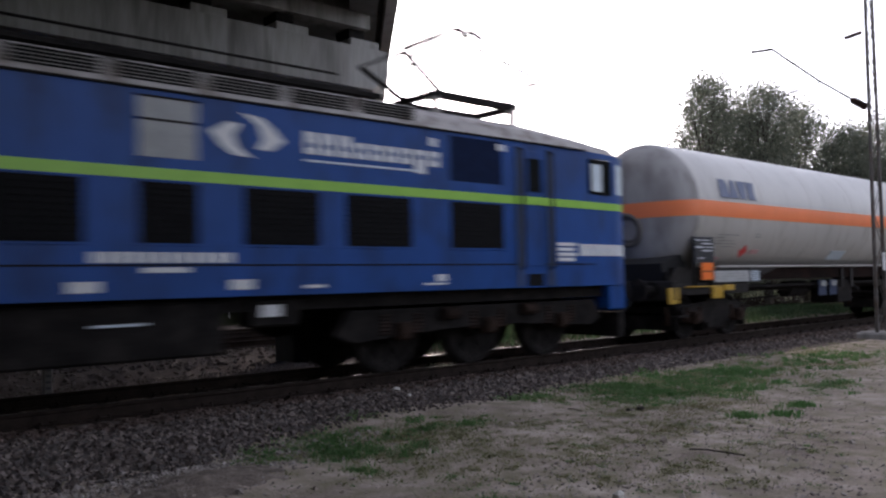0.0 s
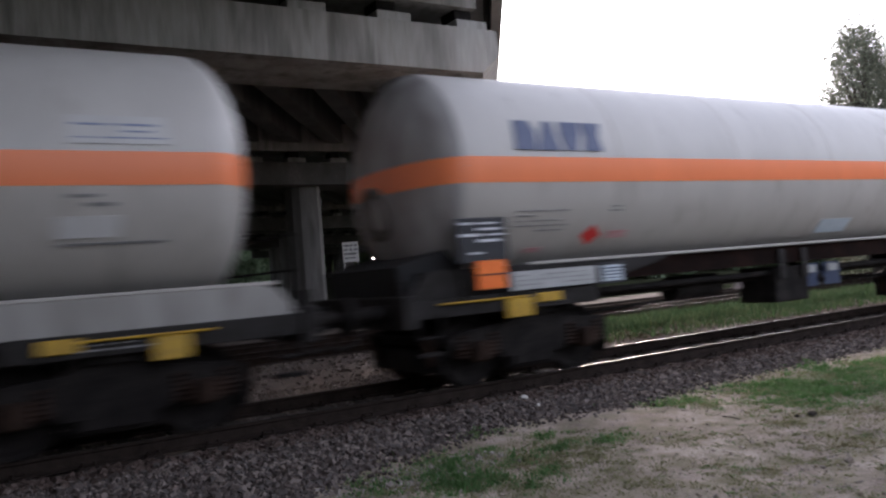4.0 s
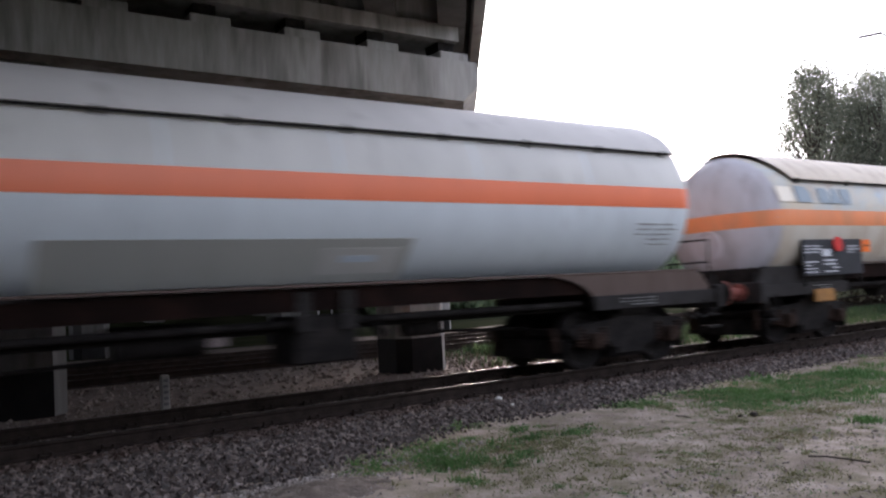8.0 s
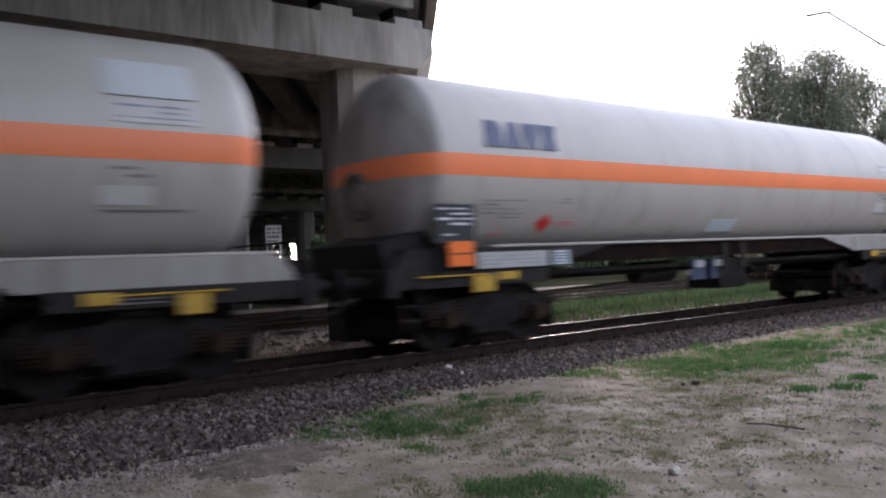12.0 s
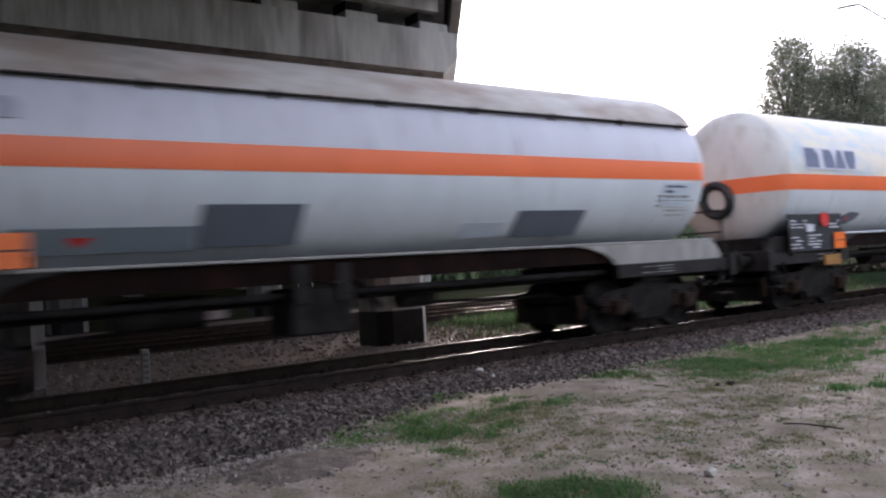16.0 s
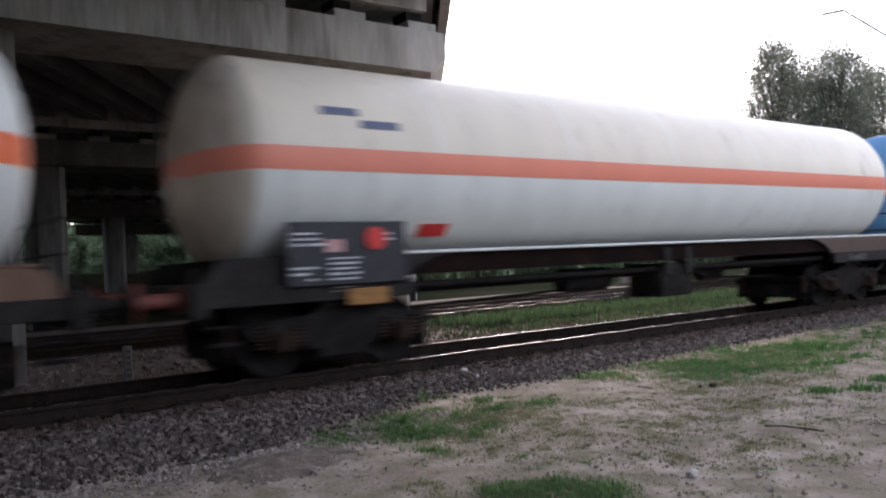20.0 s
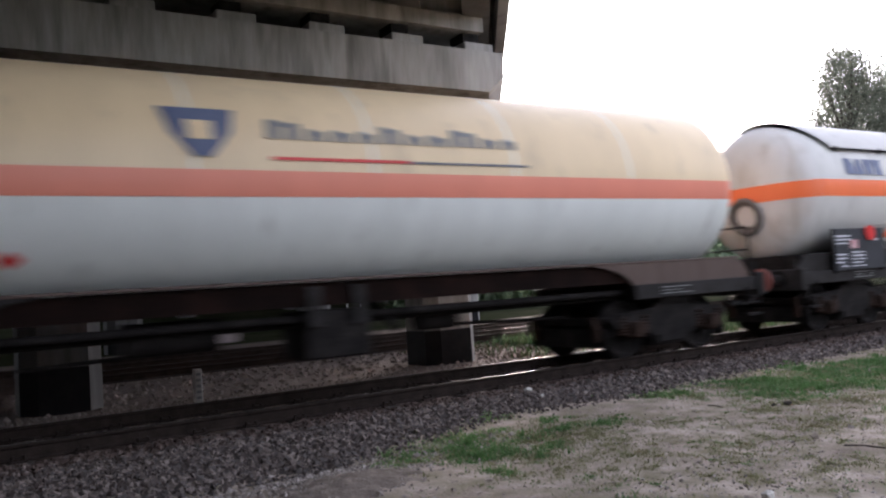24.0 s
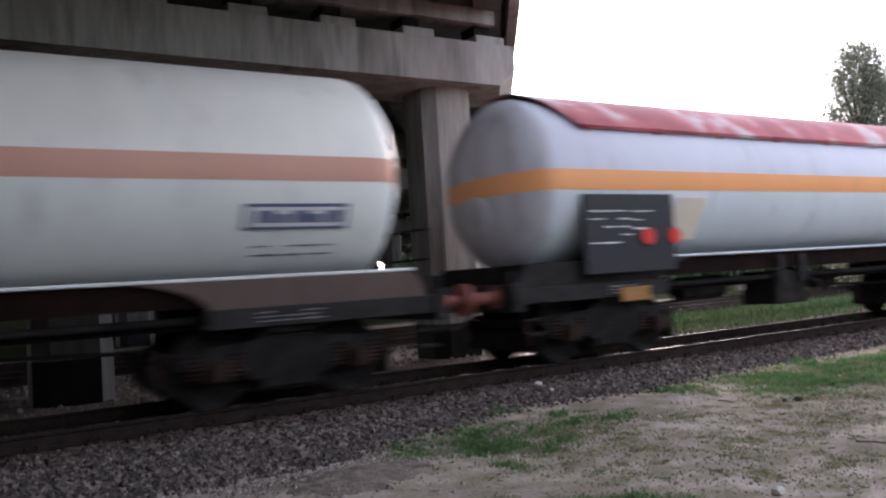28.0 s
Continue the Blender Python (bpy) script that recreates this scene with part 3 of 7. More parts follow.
grass("grass_patch", tussocks([(5.85, 6.5, 1.0, 0.5, 55, 90), (3.45, 4.8, 0.45, 0.4, 0, 30), (4.88, 5.16, 0.16, 0.12, 0, 10), (5.45, 4.2, 0.25, 0.18, -30, 16), (8.06, 5.97, 0.3, 0.2, -40, 18), (7.33, 5.98, 0.12, 0.08, 0, 4), (6.15, 3.3, 0.2, 0.12, 0, 10), (6.9, 6.3, 0.8, 0.5, -40, 26), (6.4, 4.9, 1.2, 0.7, 20, 60), (7.8, 5.0, 1.5, 0.8, 0, 80), (5.5, 5.5, 0.9, 0.6, 40, 60), (8.6, 6.1, 0.9, 0.45, -40, 44), (4.6, 5.6, 0.6, 0.4, 30, 30), (6.0, 3.9, 1.2, 0.4, 0, 40), (11.9, 6.2, 2.4, 1.1, 0, 130), (15.5, 6.0, 3.0, 1.4, 0, 160), (13.0, 7.3, 3.4, 0.9, 0, 320), (17.0, 7.6, 4.0, 0.8, 0, 260), (9.6, 5.5, 1.0, 0.6, -30, 44)], 20, 0.1), 0.026, OLIVE, "olive tussocks of trodden grass on the sand", lean=1.0, width=0.0045)
tuft_rows = [(rng.uniform(3.2, 9.5), rng.uniform(2.9, 7.3), 0.05, 0.05, 0, 1) for _ in range(330)]
tuft_rows += [(rng.uniform(4.4, 8.6), rng.uniform(3.4, 6.6), 0.14, 0.09, 0, 3) for _ in range(110)]
grass("grass_tuft", tussocks(tuft_rows[::3], 14, 0.075), 0.016, GRASS, "small flat green tufts trodden into the sand", lean=1.4, width=0.0042)
grass("grass_tuft", tussocks(tuft_rows, 16, 0.075), 0.013, OLIVE, "thin scattered tufts of grass on trodden sand", lean=1.5, width=0.004)
grass("dry_grass", clumps([(11.5, 6.6, 2.2, 0.8, 0, 0.9), (9.2, 5.6, 1.2, 0.6, 0, 0.5), (5.4, 6.8, 0.9, 0.5, 50, 0.8), (7.5, 5.0, 3.0, 1.5, 0, 0.8), (15, 6.5, 3, 1.0, 0, 1.0)], 2400), 0.022, STRAW, "dry straw-coloured grass among the green", lean=0.9, width=0.004)
# rough grass that covers the ground between the first track and the path beyond, brown and thin at its near end
px_, py_ = scatter(56000, 10.2, 37, 12.9, 22.8)
keep = rng.uniform(0, 1, len(px_)) < np.interp(px_, [10.2, 13.5], [0.25, 1.0]) * (0.7 + 0.3 * np.sin(1.3 * px_) * np.sin(1.7 * py_ + 0.4 * px_)) * np.interp(py_ - 0.03 * px_, [12.6, 13.6], [0.3, 1.0])
px_, py_ = px_[keep], py_[keep]
dry = rng.uniform(0, 1, len(px_)) < np.interp(px_, [10.5, 15, 21], [0.9, 0.5, 0.15])
roots = np.stack([px_, py_, ground_z(px_, py_) - 0.005], -1)
grass("grass_strip", roots[~dry], 0.17, WILD, "rough green grass between the first track and the path", width=0.013)
px_, py_ = scatter(11000, 12.5, 37, 15.0, 17.3)
grass("grass_strip", np.stack([px_, py_, ground_z(px_, py_) - 0.005], -1), 0.29, WILD, "taller rank grass in front of the second track", width=0.014)
grass("grass_strip", roots[dry], 0.1, STRAW_DULL, "brown dry grass thinning out beside the pier", lean=0.7, width=0.012)


# ---- tracks ----
def rail_profile(top, half=0.036):
    return [(-0.075, -0.172), (0.075, -0.172), (0.075, -0.16), (0.012, -0.14), (0.012, -0.045), (half, -0.03), (half, top), (-half, top), (-half, -0.03), (-0.012, -0.045), (-0.012, -0.14), (-0.075, -0.16)]


RAIL_DULL = material("worn_rail_crown", ((0.02, 0.017, 0.015), (0.045, 0.038, 0.033)), scale=4, rough=0.9, bump=0.1, fine=40, shine=0.03)


def rail(y, parent, x0=-80, x1=260, used=True):
    bm = bmesh.new()
    prism_x(bm, [(y + a, b) for a, b in rail_profile(-0.006)], x0, x1)
    r = part("rail", bm, RAIL_SIDE, parent)
    bm = bmesh.new()
    prism_x(bm, [(y - 0.034, -0.006), (y + 0.034, -0.006), (y + 0.03, 0.0), (y - 0.03, 0.0)], x0, x1)
    part("rail_crown", bm, RAIL_DULL, r)
    if used:
        part("running_surface", boxes((x0, x1, y - 0.005, y + 0.008, 0.0, 0.003)), RAIL_TOP, r, "bright polished running band")


def track(name, y, label, count, x0, detail, used=True):
    t = thing(name, pose(0, 0, 0), label, "railway track", kind="structure")
    rail(y, t, used=used)
    rail(y + GAUGE, t, used=used)
    mid = y + GAUGE / 2
    drop = 0.0 if detail else 0.1
    bm = boxes((-0.12, 0.12, -1.3, 1.3, -0.32 - drop, -0.172 - drop), bevel=0.015)
    first = part("sleeper", bm, WOOD_SLEEPER, t)
    first.matrix_basis = pose(x0, mid, 0)
    bm = bmesh.new()
    box(bm, -0.09, 0.09, -0.17, 0.17, -0.172, -0.155, 0.004)
    for s in (-1, 1):
        for q in (-0.055, 0.055):
            tube(bm, (q, s * 0.115, -0.156), (q, s * 0.115, -0.105), 0.018, 6)
        box(bm, -0.05, 0.05, s * 0.1 - 0.03, s * 0.1 + 0.03, -0.156, -0.13, 0.006)
    plate = None
    for i in range(count):
        if i:
            again(first, t, pose(x0 + 0.62 * i + rng.uniform(-0.02, 0.02), mid, 0, 0, 0, rng.uniform(-0.6, 0.6)))
        if detail:
            for yy in (y, y + GAUGE):
                if plate is None:
                    plate = part("rail_fastening", bm, RAIL_SIDE, t, "rusty base plate with screws")
                    plate.matrix_basis = pose(x0, yy, 0)
                else:
                    again(plate, t, pose(x0 + 0.62 * i, yy, 0))
    return t


track("track_1", RAIL_Y, "railway track with polished rails on tarred wooden sleepers", 56, -6.0, True)
track("track_2", 17.9, "second railway track beyond the first", 52, -3.0, False)
track("track_3", 21.3, "third railway track farther back with rusty rails", 52, -3.0, False, used=False)


def marker_post(x, y, h):
    p = thing("marker_post", pose(x, y, -0.24), "short pale concrete marker post with worn dark marks", "marker post")
    part("post", boxes((-0.06, 0.06, -0.05, 0.05, -0.1, h), bevel=0.012), CONCRETE_PALE, p)
    for k in range(5):
        part("mark", boxes((-0.035, 0.035, -0.056, -0.049, h - 0.1 - 0.09 * k, h - 0.06 - 0.09 * k)), GREY_MARK, p, "worn dark mark")
    return p


marker_post(3.63, 12.9, 0.56)


# ---- viaduct ----
SKEW = math.tan(radians(35.2))
via = thing("viaduct", pose(0, 0, 0), "grey stained concrete road viaduct on rows of columns", "viaduct", kind="structure")
CAP_END, CAP_DEEP, CAP_Z0, CAP_Z1 = 10.72, 2.0, 5.4, 6.27
FRONT = 13.72
PIERS = [(-46.0, 0), (-23.0, 0), (-5.0, 0), (FRONT, 0.0), (30.2, 11.79), (53.6, 27.9), (75.3, 42.6), (99.0, 60.2), (122.0, 76.4)]
COLUMN_X = [9.38 - 7.47 * k for k in range(5)]
# darkened concrete: the gloom under the deck is put into its colour
CONCRETE_SHADED = material("sooty_concrete", ((0.05, 0.048, 0.045), (0.08, 0.077, 0.073), (0.125, 0.12, 0.113)), scale=0.7, rough=0.9, bump=0.25, fine=18, stretch=(1, 1, 0.5), grime=(0.055, 0.053, 0.048), grime_at=0.6)
BLACK_BASE = material("black_bitumen_paint", ((0.006, 0.006, 0.007), (0.014, 0.013, 0.013)), scale=3, rough=0.7, bump=0.1, fine=20, shine=0.2)


def ring_prism(ring, z0, z1, closed=True, top=True):
    bm = bmesh.new()
    A = [bm.verts.new((p, q, z0)) for p, q in ring]
    B = [bm.verts.new((p, q, z1)) for p, q in ring]
    n = len(ring)
    for i in range(n if closed else n - 1):
        j = (i + 1) % n
        bm.faces.new((A[i], A[j], B[j], B[i]))
    if top:
        bm.faces.new(B)
    return bm


# shaded copy of the concrete for columns deeper under the deck
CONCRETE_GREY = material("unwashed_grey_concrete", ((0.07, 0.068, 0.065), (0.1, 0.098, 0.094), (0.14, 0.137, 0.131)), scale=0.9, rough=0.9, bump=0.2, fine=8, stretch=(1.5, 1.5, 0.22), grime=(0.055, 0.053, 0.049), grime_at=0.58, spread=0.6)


def column(x, y, parent, mat):
    """An octagonal column with a black painted foot."""
    a, c = 0.61, 0.24
    ring = [(-a + c, -a), (a - c, -a), (a, -a + c), (a, a - c), (a - c, a), (-a + c, a), (-a, a - c), (-a, -a + c)]
    ob = part("column", ring_prism(ring, -0.6, CAP_Z0), mat, parent)
    ob.matrix_basis = pose(x, y, 0)
    a += 0.006
    part("painted_base", ring_prism([(-a, a - c), (-a, -a + c), (-a + c, -a), (a - c, -a)], -0.5, 0.46, False, False), BLACK_BASE, ob, "black painted band round the foot")


def pier(y, shift):
    end, left = CAP_END + shift, CAP_END + shift - 36
    # the cap: its end is cut on the skew of the deck, with a chamfered lower corner
    bm = bmesh.new()
    rings = []
    for q in (0.0, CAP_DEEP):
        e = end + q * SKEW
        rings.append([bm.verts.new(p) for p in ((left + q * SKEW, y + q, CAP_Z0), (e - 0.42, y + q, CAP_Z0), (e, y + q, CAP_Z0 + 0.36), (e, y + q, CAP_Z1), (left + q * SKEW, y + q, CAP_Z1))])
    A, B = rings
    bm.faces.new(A)
    bm.faces.new(B[::-1])
    for i in range(5):
        j = (i + 1) % 5
        bm.faces.new((A[j], A[i], B[i], B[j]))
    # rear caps and inner columns get the colours with shade painted in
    part("pier_cap", bm, CONCRETE if y < 20 else CONCRETE_SHADED, via)
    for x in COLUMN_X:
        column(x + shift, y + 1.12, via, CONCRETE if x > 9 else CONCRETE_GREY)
    for g in range(20):
        x = end - 0.52 - 1.765 * g
        if x > left + 1:
            part("bearing_block", boxes((x - 0.37, x + 0.37, y + 0.1, y + 1.3, CAP_Z1, CAP_Z1 + 0.2), bevel=0.02), CONCRETE, via)
            part("bearing", boxes((x - 0.2, x + 0.2, y + 0.4, y + 0.9, CAP_Z1 + 0.2, 6.76)), STEEL_DARK, via)
    bm = bmesh.new()
    prism_x(bm, [(y + 0.22, 6.76), (y + 1.5, 6.76), (y + 1.5, 7.9), (y + 0.42, 7.9), (y + 0.42, 7.08), (y + 0.22, 7.08)], left, end - 0.3)
    part("cross_beam", bm, CONCRETE, via)


for y, shift in PIERS:
    pier(y, shift or (y - FRONT) * SKEW)


def along(x, z0, z1, half, y0, y1, name, mat, label=""):
    """A beam that follows the viaduct's line and passes x at the first pier cap."""
    bm = bmesh.new()
    a, b = x + (y0 - FRONT) * SKEW, x + (y1 - FRONT) * SKEW
    hexa(bm, [(a - half, y0, z0), (a + half, y0, z0), (b + half, y1, z0), (b - half, y1, z0), (a - half, y0, z1), (a + half, y0, z1), (b + half, y1, z1), (b - half, y1, z1)])
    part(name, bm, mat, via, label)


# girders and slab carry the underside's shade in their colour
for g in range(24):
    along(10.1 - 1.765 * g, 7.09, 8.2, 0.36, -70, 130, "girder", CONCRETE_SHADED)
along(-10.4, 8.2, 8.45, 21.3, -70, 130, "deck_slab", CONCRETE_SHADED)
along(10.91, 7.6, 9.1, 0.16, -70, 130, "edge_beam", CONCRETE_PALE)
along(10.88, 9.1, 10.0, 0.06, -70, 130, "parapet", FRAME_GREY)


# ---- overhead line mast ----
MAST_PAINT = material("weathered_grey_mast_paint", ((0.06, 0.055, 0.05), (0.12, 0.11, 0.1)), scale=2, rough=0.75, bump=0.1, fine=20, grime=(0.06, 0.035, 0.02), grime_at=0.6)


def lattice_mast(x, y, height, lean=0.0):
    m = thing("catenary_mast", pose(x, y, -0.35), "dark steel lattice mast carrying the overhead line", "mast")
    w0, w1 = 0.3, 0.17
    for s in (-1, 1):
        bm = bmesh.new()
        hexa(bm, [(s * w0 - 0.035, -0.035, 0), (s * w0 + 0.035, -0.035, 0), (s * w0 + 0.035, 0.035, 0), (s * w0 - 0.035, 0.035, 0), (s * w1 - 0.03, -0.03, height), (s * w1 + 0.03, -0.03, height), (s * w1 + 0.03, 0.03, height), (s * w1 - 0.03, 0.03, height)])
        part("leg", bm, MAST_PAINT, m)
    n = 16
    for k in range(n):
        za, zb = 0.3 + (height - 0.4) * k / n, 0.3 + (height - 0.4) * (k + 1) / n
        wa, wb = w0 + (w1 - w0) * za / height, w0 + (w1 - w0) * zb / height
        s = 1 if k % 2 else -1
        for yy in (-0.03, 0.03):
            part("brace", tubes(((s * wa, yy, za), (-s * wb, yy, zb), 0.012), n=6), MAST_PAINT, m)
    part("foundation", boxes((-0.5, 0.5, -0.45, 0.45, -0.5, 0.22), bevel=0.05), CONCRETE, m)
    plate = part("kilometre_plate", boxes((-0.17, 0.17, -0.03, 0.0, 1.72, 2.16), bevel=0.006), WHITE, m, "white plate with black figures")
    plate.matrix_basis = pose(0.1, -0.09, 0)
    for text, z in (("13", 1.97), ("7", 1.76)):
        curve = bpy.data.curves.new("figures", "FONT")
        curve.body, curve.size, curve.extrude, curve.align_x = text, 0.2, 0.002, "CENTER"
        ob = new("figures", curve)
        me = bpy.data.meshes.new_from_object(ob.evaluated_get(bpy.context.evaluated_depsgraph_get()))
        bpy.data.objects.remove(ob)
        me.materials.append(BLACK)
        fig = new("figures", me)
        fig.parent, fig.matrix_basis = plate, pose(0, -0.034, z, 90, 0, 0)
    # cantilever over the track
    def seg(name, pts, r, mat=MAST_PAINT, label=""):
        part(name, polyline([(p - x, q - y, z + 0.35) for p, q, z in pts], r), mat, m, label)
    seg("cantilever_tube", [(x, y + 0.15, 5.45), (x, 9.2, 6.35), (x, 10.42, 7.45)], 0.028)
    seg("top_tube", [(x, 10.42, 7.45), (x, 11.0, 7.5)], 0.035)
    seg("registration_arm", [(x, 9.13, 6.3), (x, 10.3, 6.1)], 0.016)
    seg("stay_insulator", [(x, y + 0.2, 7.35), (x, y + 0.6, 7.3)], 0.05, STEEL_BROWN, "brown ribbed insulator")
    seg("foot_insulator", [(x, y + 0.15, 5.45), (x, y + 0.5, 5.7)], 0.075, STEEL_BROWN, "brown ribbed insulator")
    for k in range(5):
        seg("insulator_shed", [(x, y + 0.18 + 0.06 * k, 5.47 + 0.045 * k), (x, y + 0.2 + 0.06 * k, 5.485 + 0.045 * k)], 0.1, STEEL_BROWN)
    return m


lattice_mast(21.4, 7.9, 11.5)


# ---- trees, bushes, distance ----
def leaves(centres, radii, per, size):
    n = len(centres)
    off = rng.normal(0, 1, (n, per, 3))
    off *= 0.55
    p = (centres[:, None] + off * radii[:, None, None]).reshape(-1, 3)
    m = len(p)
    u = rng.normal(0, 1, (m, 3))
    u /= np.linalg.norm(u, axis=-1, keepdims=True)
    w = np.cross(u, rng.normal(0, 1, (m, 3)))
    w /= np.linalg.norm(w, axis=-1, keepdims=True)
    s = (size * rng.uniform(0.6, 1.4, m))[:, None]
    v = np.stack([p - u * s, p - w * s * 0.5, p + u * s, p + w * s * 0.5], 1)
    f = np.arange(4 * m).reshape(-1, 4)
    return v.reshape(-1, 3), f


def tree(x, y, h, spread, label, clumps_n=120, per=190, size=0.075, low=0.2, mat=None, limbed=True):
    t = thing("tree", pose(x, y, -0.3), label, "tree", "trees beyond the tracks")
    bm = bmesh.new()
    top = h * 0.9
    pts = [(0.12 * math.sin(i * 1.3) * i / 3, 0.1 * math.cos(i * 1.7) * i / 3, top * i / 6) for i in range(7)]
    for i in range(6):
        tube(bm, pts[i], pts[i + 1], 0.022 * h * (1 - i / 6.6), 8, 0.022 * h * (1 - (i + 1) / 6.6), caps=False)
    part("trunk", bm, BARK, t, smooth=True)
    centres = []
    for k in range(clumps_n):
        f = rng.uniform(low, 1.0) ** 0.9
        width = spread * math.sqrt(max(0.02, 1 - (max(0.0, f - 0.34) / 0.68) ** 2)) * (0.88 + 0.2 * math.sin(9 * f + x))
        a, r = rng.uniform(0, 6.28), width * rng.uniform(0.25, 1.0) ** 0.6
        c = (r * math.cos(a), r * math.sin(a), h * f * rng.uniform(0.94, 1.02))
        centres.append(c)
        if limbed and k % 6 == 0:
            b = pts[max(1, min(5, int(f * 5.2)))]
            bm = bmesh.new()
            tube(bm, b, c, 0.006 * h, 5, 0.01, caps=False)
            part("limb", bm, BARK, t)
    v, f = leaves(np.array(centres), rng.uniform(0.1, 0.3, clumps_n) * spread + 0.1, per, size)
    part("crown", (v.tolist(), f.tolist()), mat or LEAF, t)
    return t


def at(az, r):
    return r * math.sin(radians(az)), r * math.cos(radians(az))


for az, r, h, spread in ((59.9, 40, 11.0, 2.4), (61.4, 43, 9.9, 2.6), (63.3, 41, 10.4, 2.5), (65.7, 45, 10.0, 2.9), (68.2, 43, 8.4, 2.6), (70.4, 46, 9.2, 3.0), (73.0, 44, 10.2, 3.4)):
    tree(*at(az, r), h, spread, "leafy deciduous tree against the bright evening sky", 480, 80, 0.058, 0.08)
for az, r, h, spread in ((38.5, 76, 6.0, 1.2), (39.2, 80, 6.3, 1.4), (39.9, 78, 4.75, 1.4), (40.5, 82, 4.85, 1.6), (41.2, 78, 4.7, 1.4), (42.5, 74, 5.9, 1.2), (41.0, 90, 4.9, 2.8), (43.7, 78, 5.4, 2.0), (45.3, 76, 5.0, 2.6), (47.2, 80, 5.5, 2.4), (49, 78, 5.0, 2.8), (51, 82, 5.6, 2.6), (53, 80, 5.2, 3.0), (55.2, 84, 5.7, 2.8), (57.2, 82, 5.4, 3.2)):
    tree(*at(az, r), h, spread, "low green bush in the hazy distance behind the tracks", 115, 125, 0.155, 0.02, LEAF_PALE, False)
for k in range(16):
    az = 2 + 2.1 * k
    tree(*at(az, 128 + 5 * (k % 3)), 8.2 + 1.2 * ((k * 7) % 4) / 3, 3.6, "bright green bush seen between the viaduct's columns", 40, 110, 0.24, 0.05, LEAF_PALE, False)

FAR_DARK = material("dark_bridge_steel", ((0.02, 0.022, 0.03), (0.035, 0.037, 0.046)), scale=0.3, rough=0.8, bump=0.1, fine=4, shine=0.1)
far = thing("far_bridge", pose(*at(38, 130), 0, 0, 0, -38), "dark far bridge deck beyond the trees", "bridge", kind="structure")
part("deck", boxes((-40, 8.3, -3, 3, 8.9, 12.3), bevel=0.1), FAR_DARK, far)
part("pier", boxes((-14, -12, -1, 1, -1, 8.9), bevel=0.1), CONCRETE, far)
lamp = thing("lamp_post", pose(*at(38.75, 112), -0.3), "tall pale lamp post in the distance", "lamp post")
part("pole", tubes(((0, 0, 0), (0, 0, 10.6), 0.11)), WHITE, lamp)


def hedge(points, h, depth, n, size, label):
    """A long uneven run of shrubs, one mesh of leaves."""
    cs, rs = [], []
    for (xa, ya), (xb, yb) in zip(points, points[1:]):
        m = int(math.hypot(xb - xa, yb - ya) / 0.9)
        for k in range(m):
            f = (k + rng.uniform(0, 1)) / m
            top = h * (0.75 + 0.35 * math.sin(0.21 * (xa + f * (xb - xa))) ** 2)
            for _ in range(3):
                cs.append((xa + f * (xb - xa) + rng.normal(0, 0.3), ya + f * (yb - ya) + rng.normal(0, depth), rng.uniform(0.1, 0.85) * top))
                rs.append(rng.uniform(0.5, 1.0) * 0.3 * h)
    v, f = leaves(np.array(cs), np.array(rs), n, size)
    ob = part("hedge", (v.tolist(), f.tolist()), LEAF_PALE)
    return tagged(ob, label, "hedge", kind="stuff")


def notice_board(x, y):
    """A pale board with unreadable dark lines on two thin posts."""
    b = thing("notice_board", pose(x, y, -0.26, 0, 0, -24), "white notice board with dark lines on two thin posts", "sign")
    for s in (-0.34, 0.34):
        part("post", tubes(((s, 0.03, -0.2), (s, 0.03, 3.72), 0.03)), WHITE, b)
    part("board", boxes((-0.4, 0.4, -0.02, 0.01, 2.75, 3.76), bevel=0.01), WHITE, b)
    text_bars(b, -0.32, 0.34, 2.85, 3.68, GREY_MARK, 4, 0.012, flat=-0.012, seed=12, k=0.5)


hedge([(24, 44), (60, 47), (150, 52)], 3.2, 0.9, 110, 0.26, "uneven green hedge beyond the tracks")
hedge([(-40, 128), (10, 130), (60, 133)], 14.0, 1.5, 150, 0.6, "tall green shrubs beyond the viaduct")

low_sun = thing("sun_disc", pose(*at(40.55, 1500), 1500 * math.tan(radians(2.78)), 0, 0, -40.55), "orange evening sun low behind the trees", "sun", kind="structure")
part("glow", tubes(((0, 1, 0), (0, 3, 0), 24), n=40), plain("low_evening_glow", (1.0, 0.27, 0.06), emit=0.36), low_sun)
part("disc", tubes(((0, -2, 0), (0, 0, 0), 11), n=32), plain("low_evening_sun", (1.0, 0.45, 0.16), emit=0.8), low_sun)


# ---- tank wagons ----
# Each wagon's own space: x along the track, its middle at 0; the camera's side is -y; rail head z = 0.
TANK_Z, TANK_R, DISH = 2.78, 1.44, 0.62
BAND_Z0, BAND_Z1 = 2.53, 2.89
LEDGE_Z = 1.53
JOINTS = [13.6, 31.75, 49.9, 68.25, 86.5, 102.67, 121.67, 139.95, 157.93, 175.85, 192.35, 208.65, 224.7, 243.4, 261.3, 277.87, 294.46, 312.84, 329.2]
LEN = [b - a for a, b in zip(JOINTS, JOINTS[1:])]
# heights of each wagon's stripe
BANDS = [(2.575, 2.905)] * 3 + [(2.61, 2.915), (2.58, 2.915), (2.3, 2.61), (2.57, 2.9), (2.55, 2.865), (2.545, 2.88), (2.58, 2.895), (2.435, 2.75), (2.56, 2.885), (2.58, 2.875), (2.57, 2.885), (2.52, 2.825), (2.595, 2.925), (2.63, 2.93), (2.57, 2.875)]
WHEEL_R = 0.46


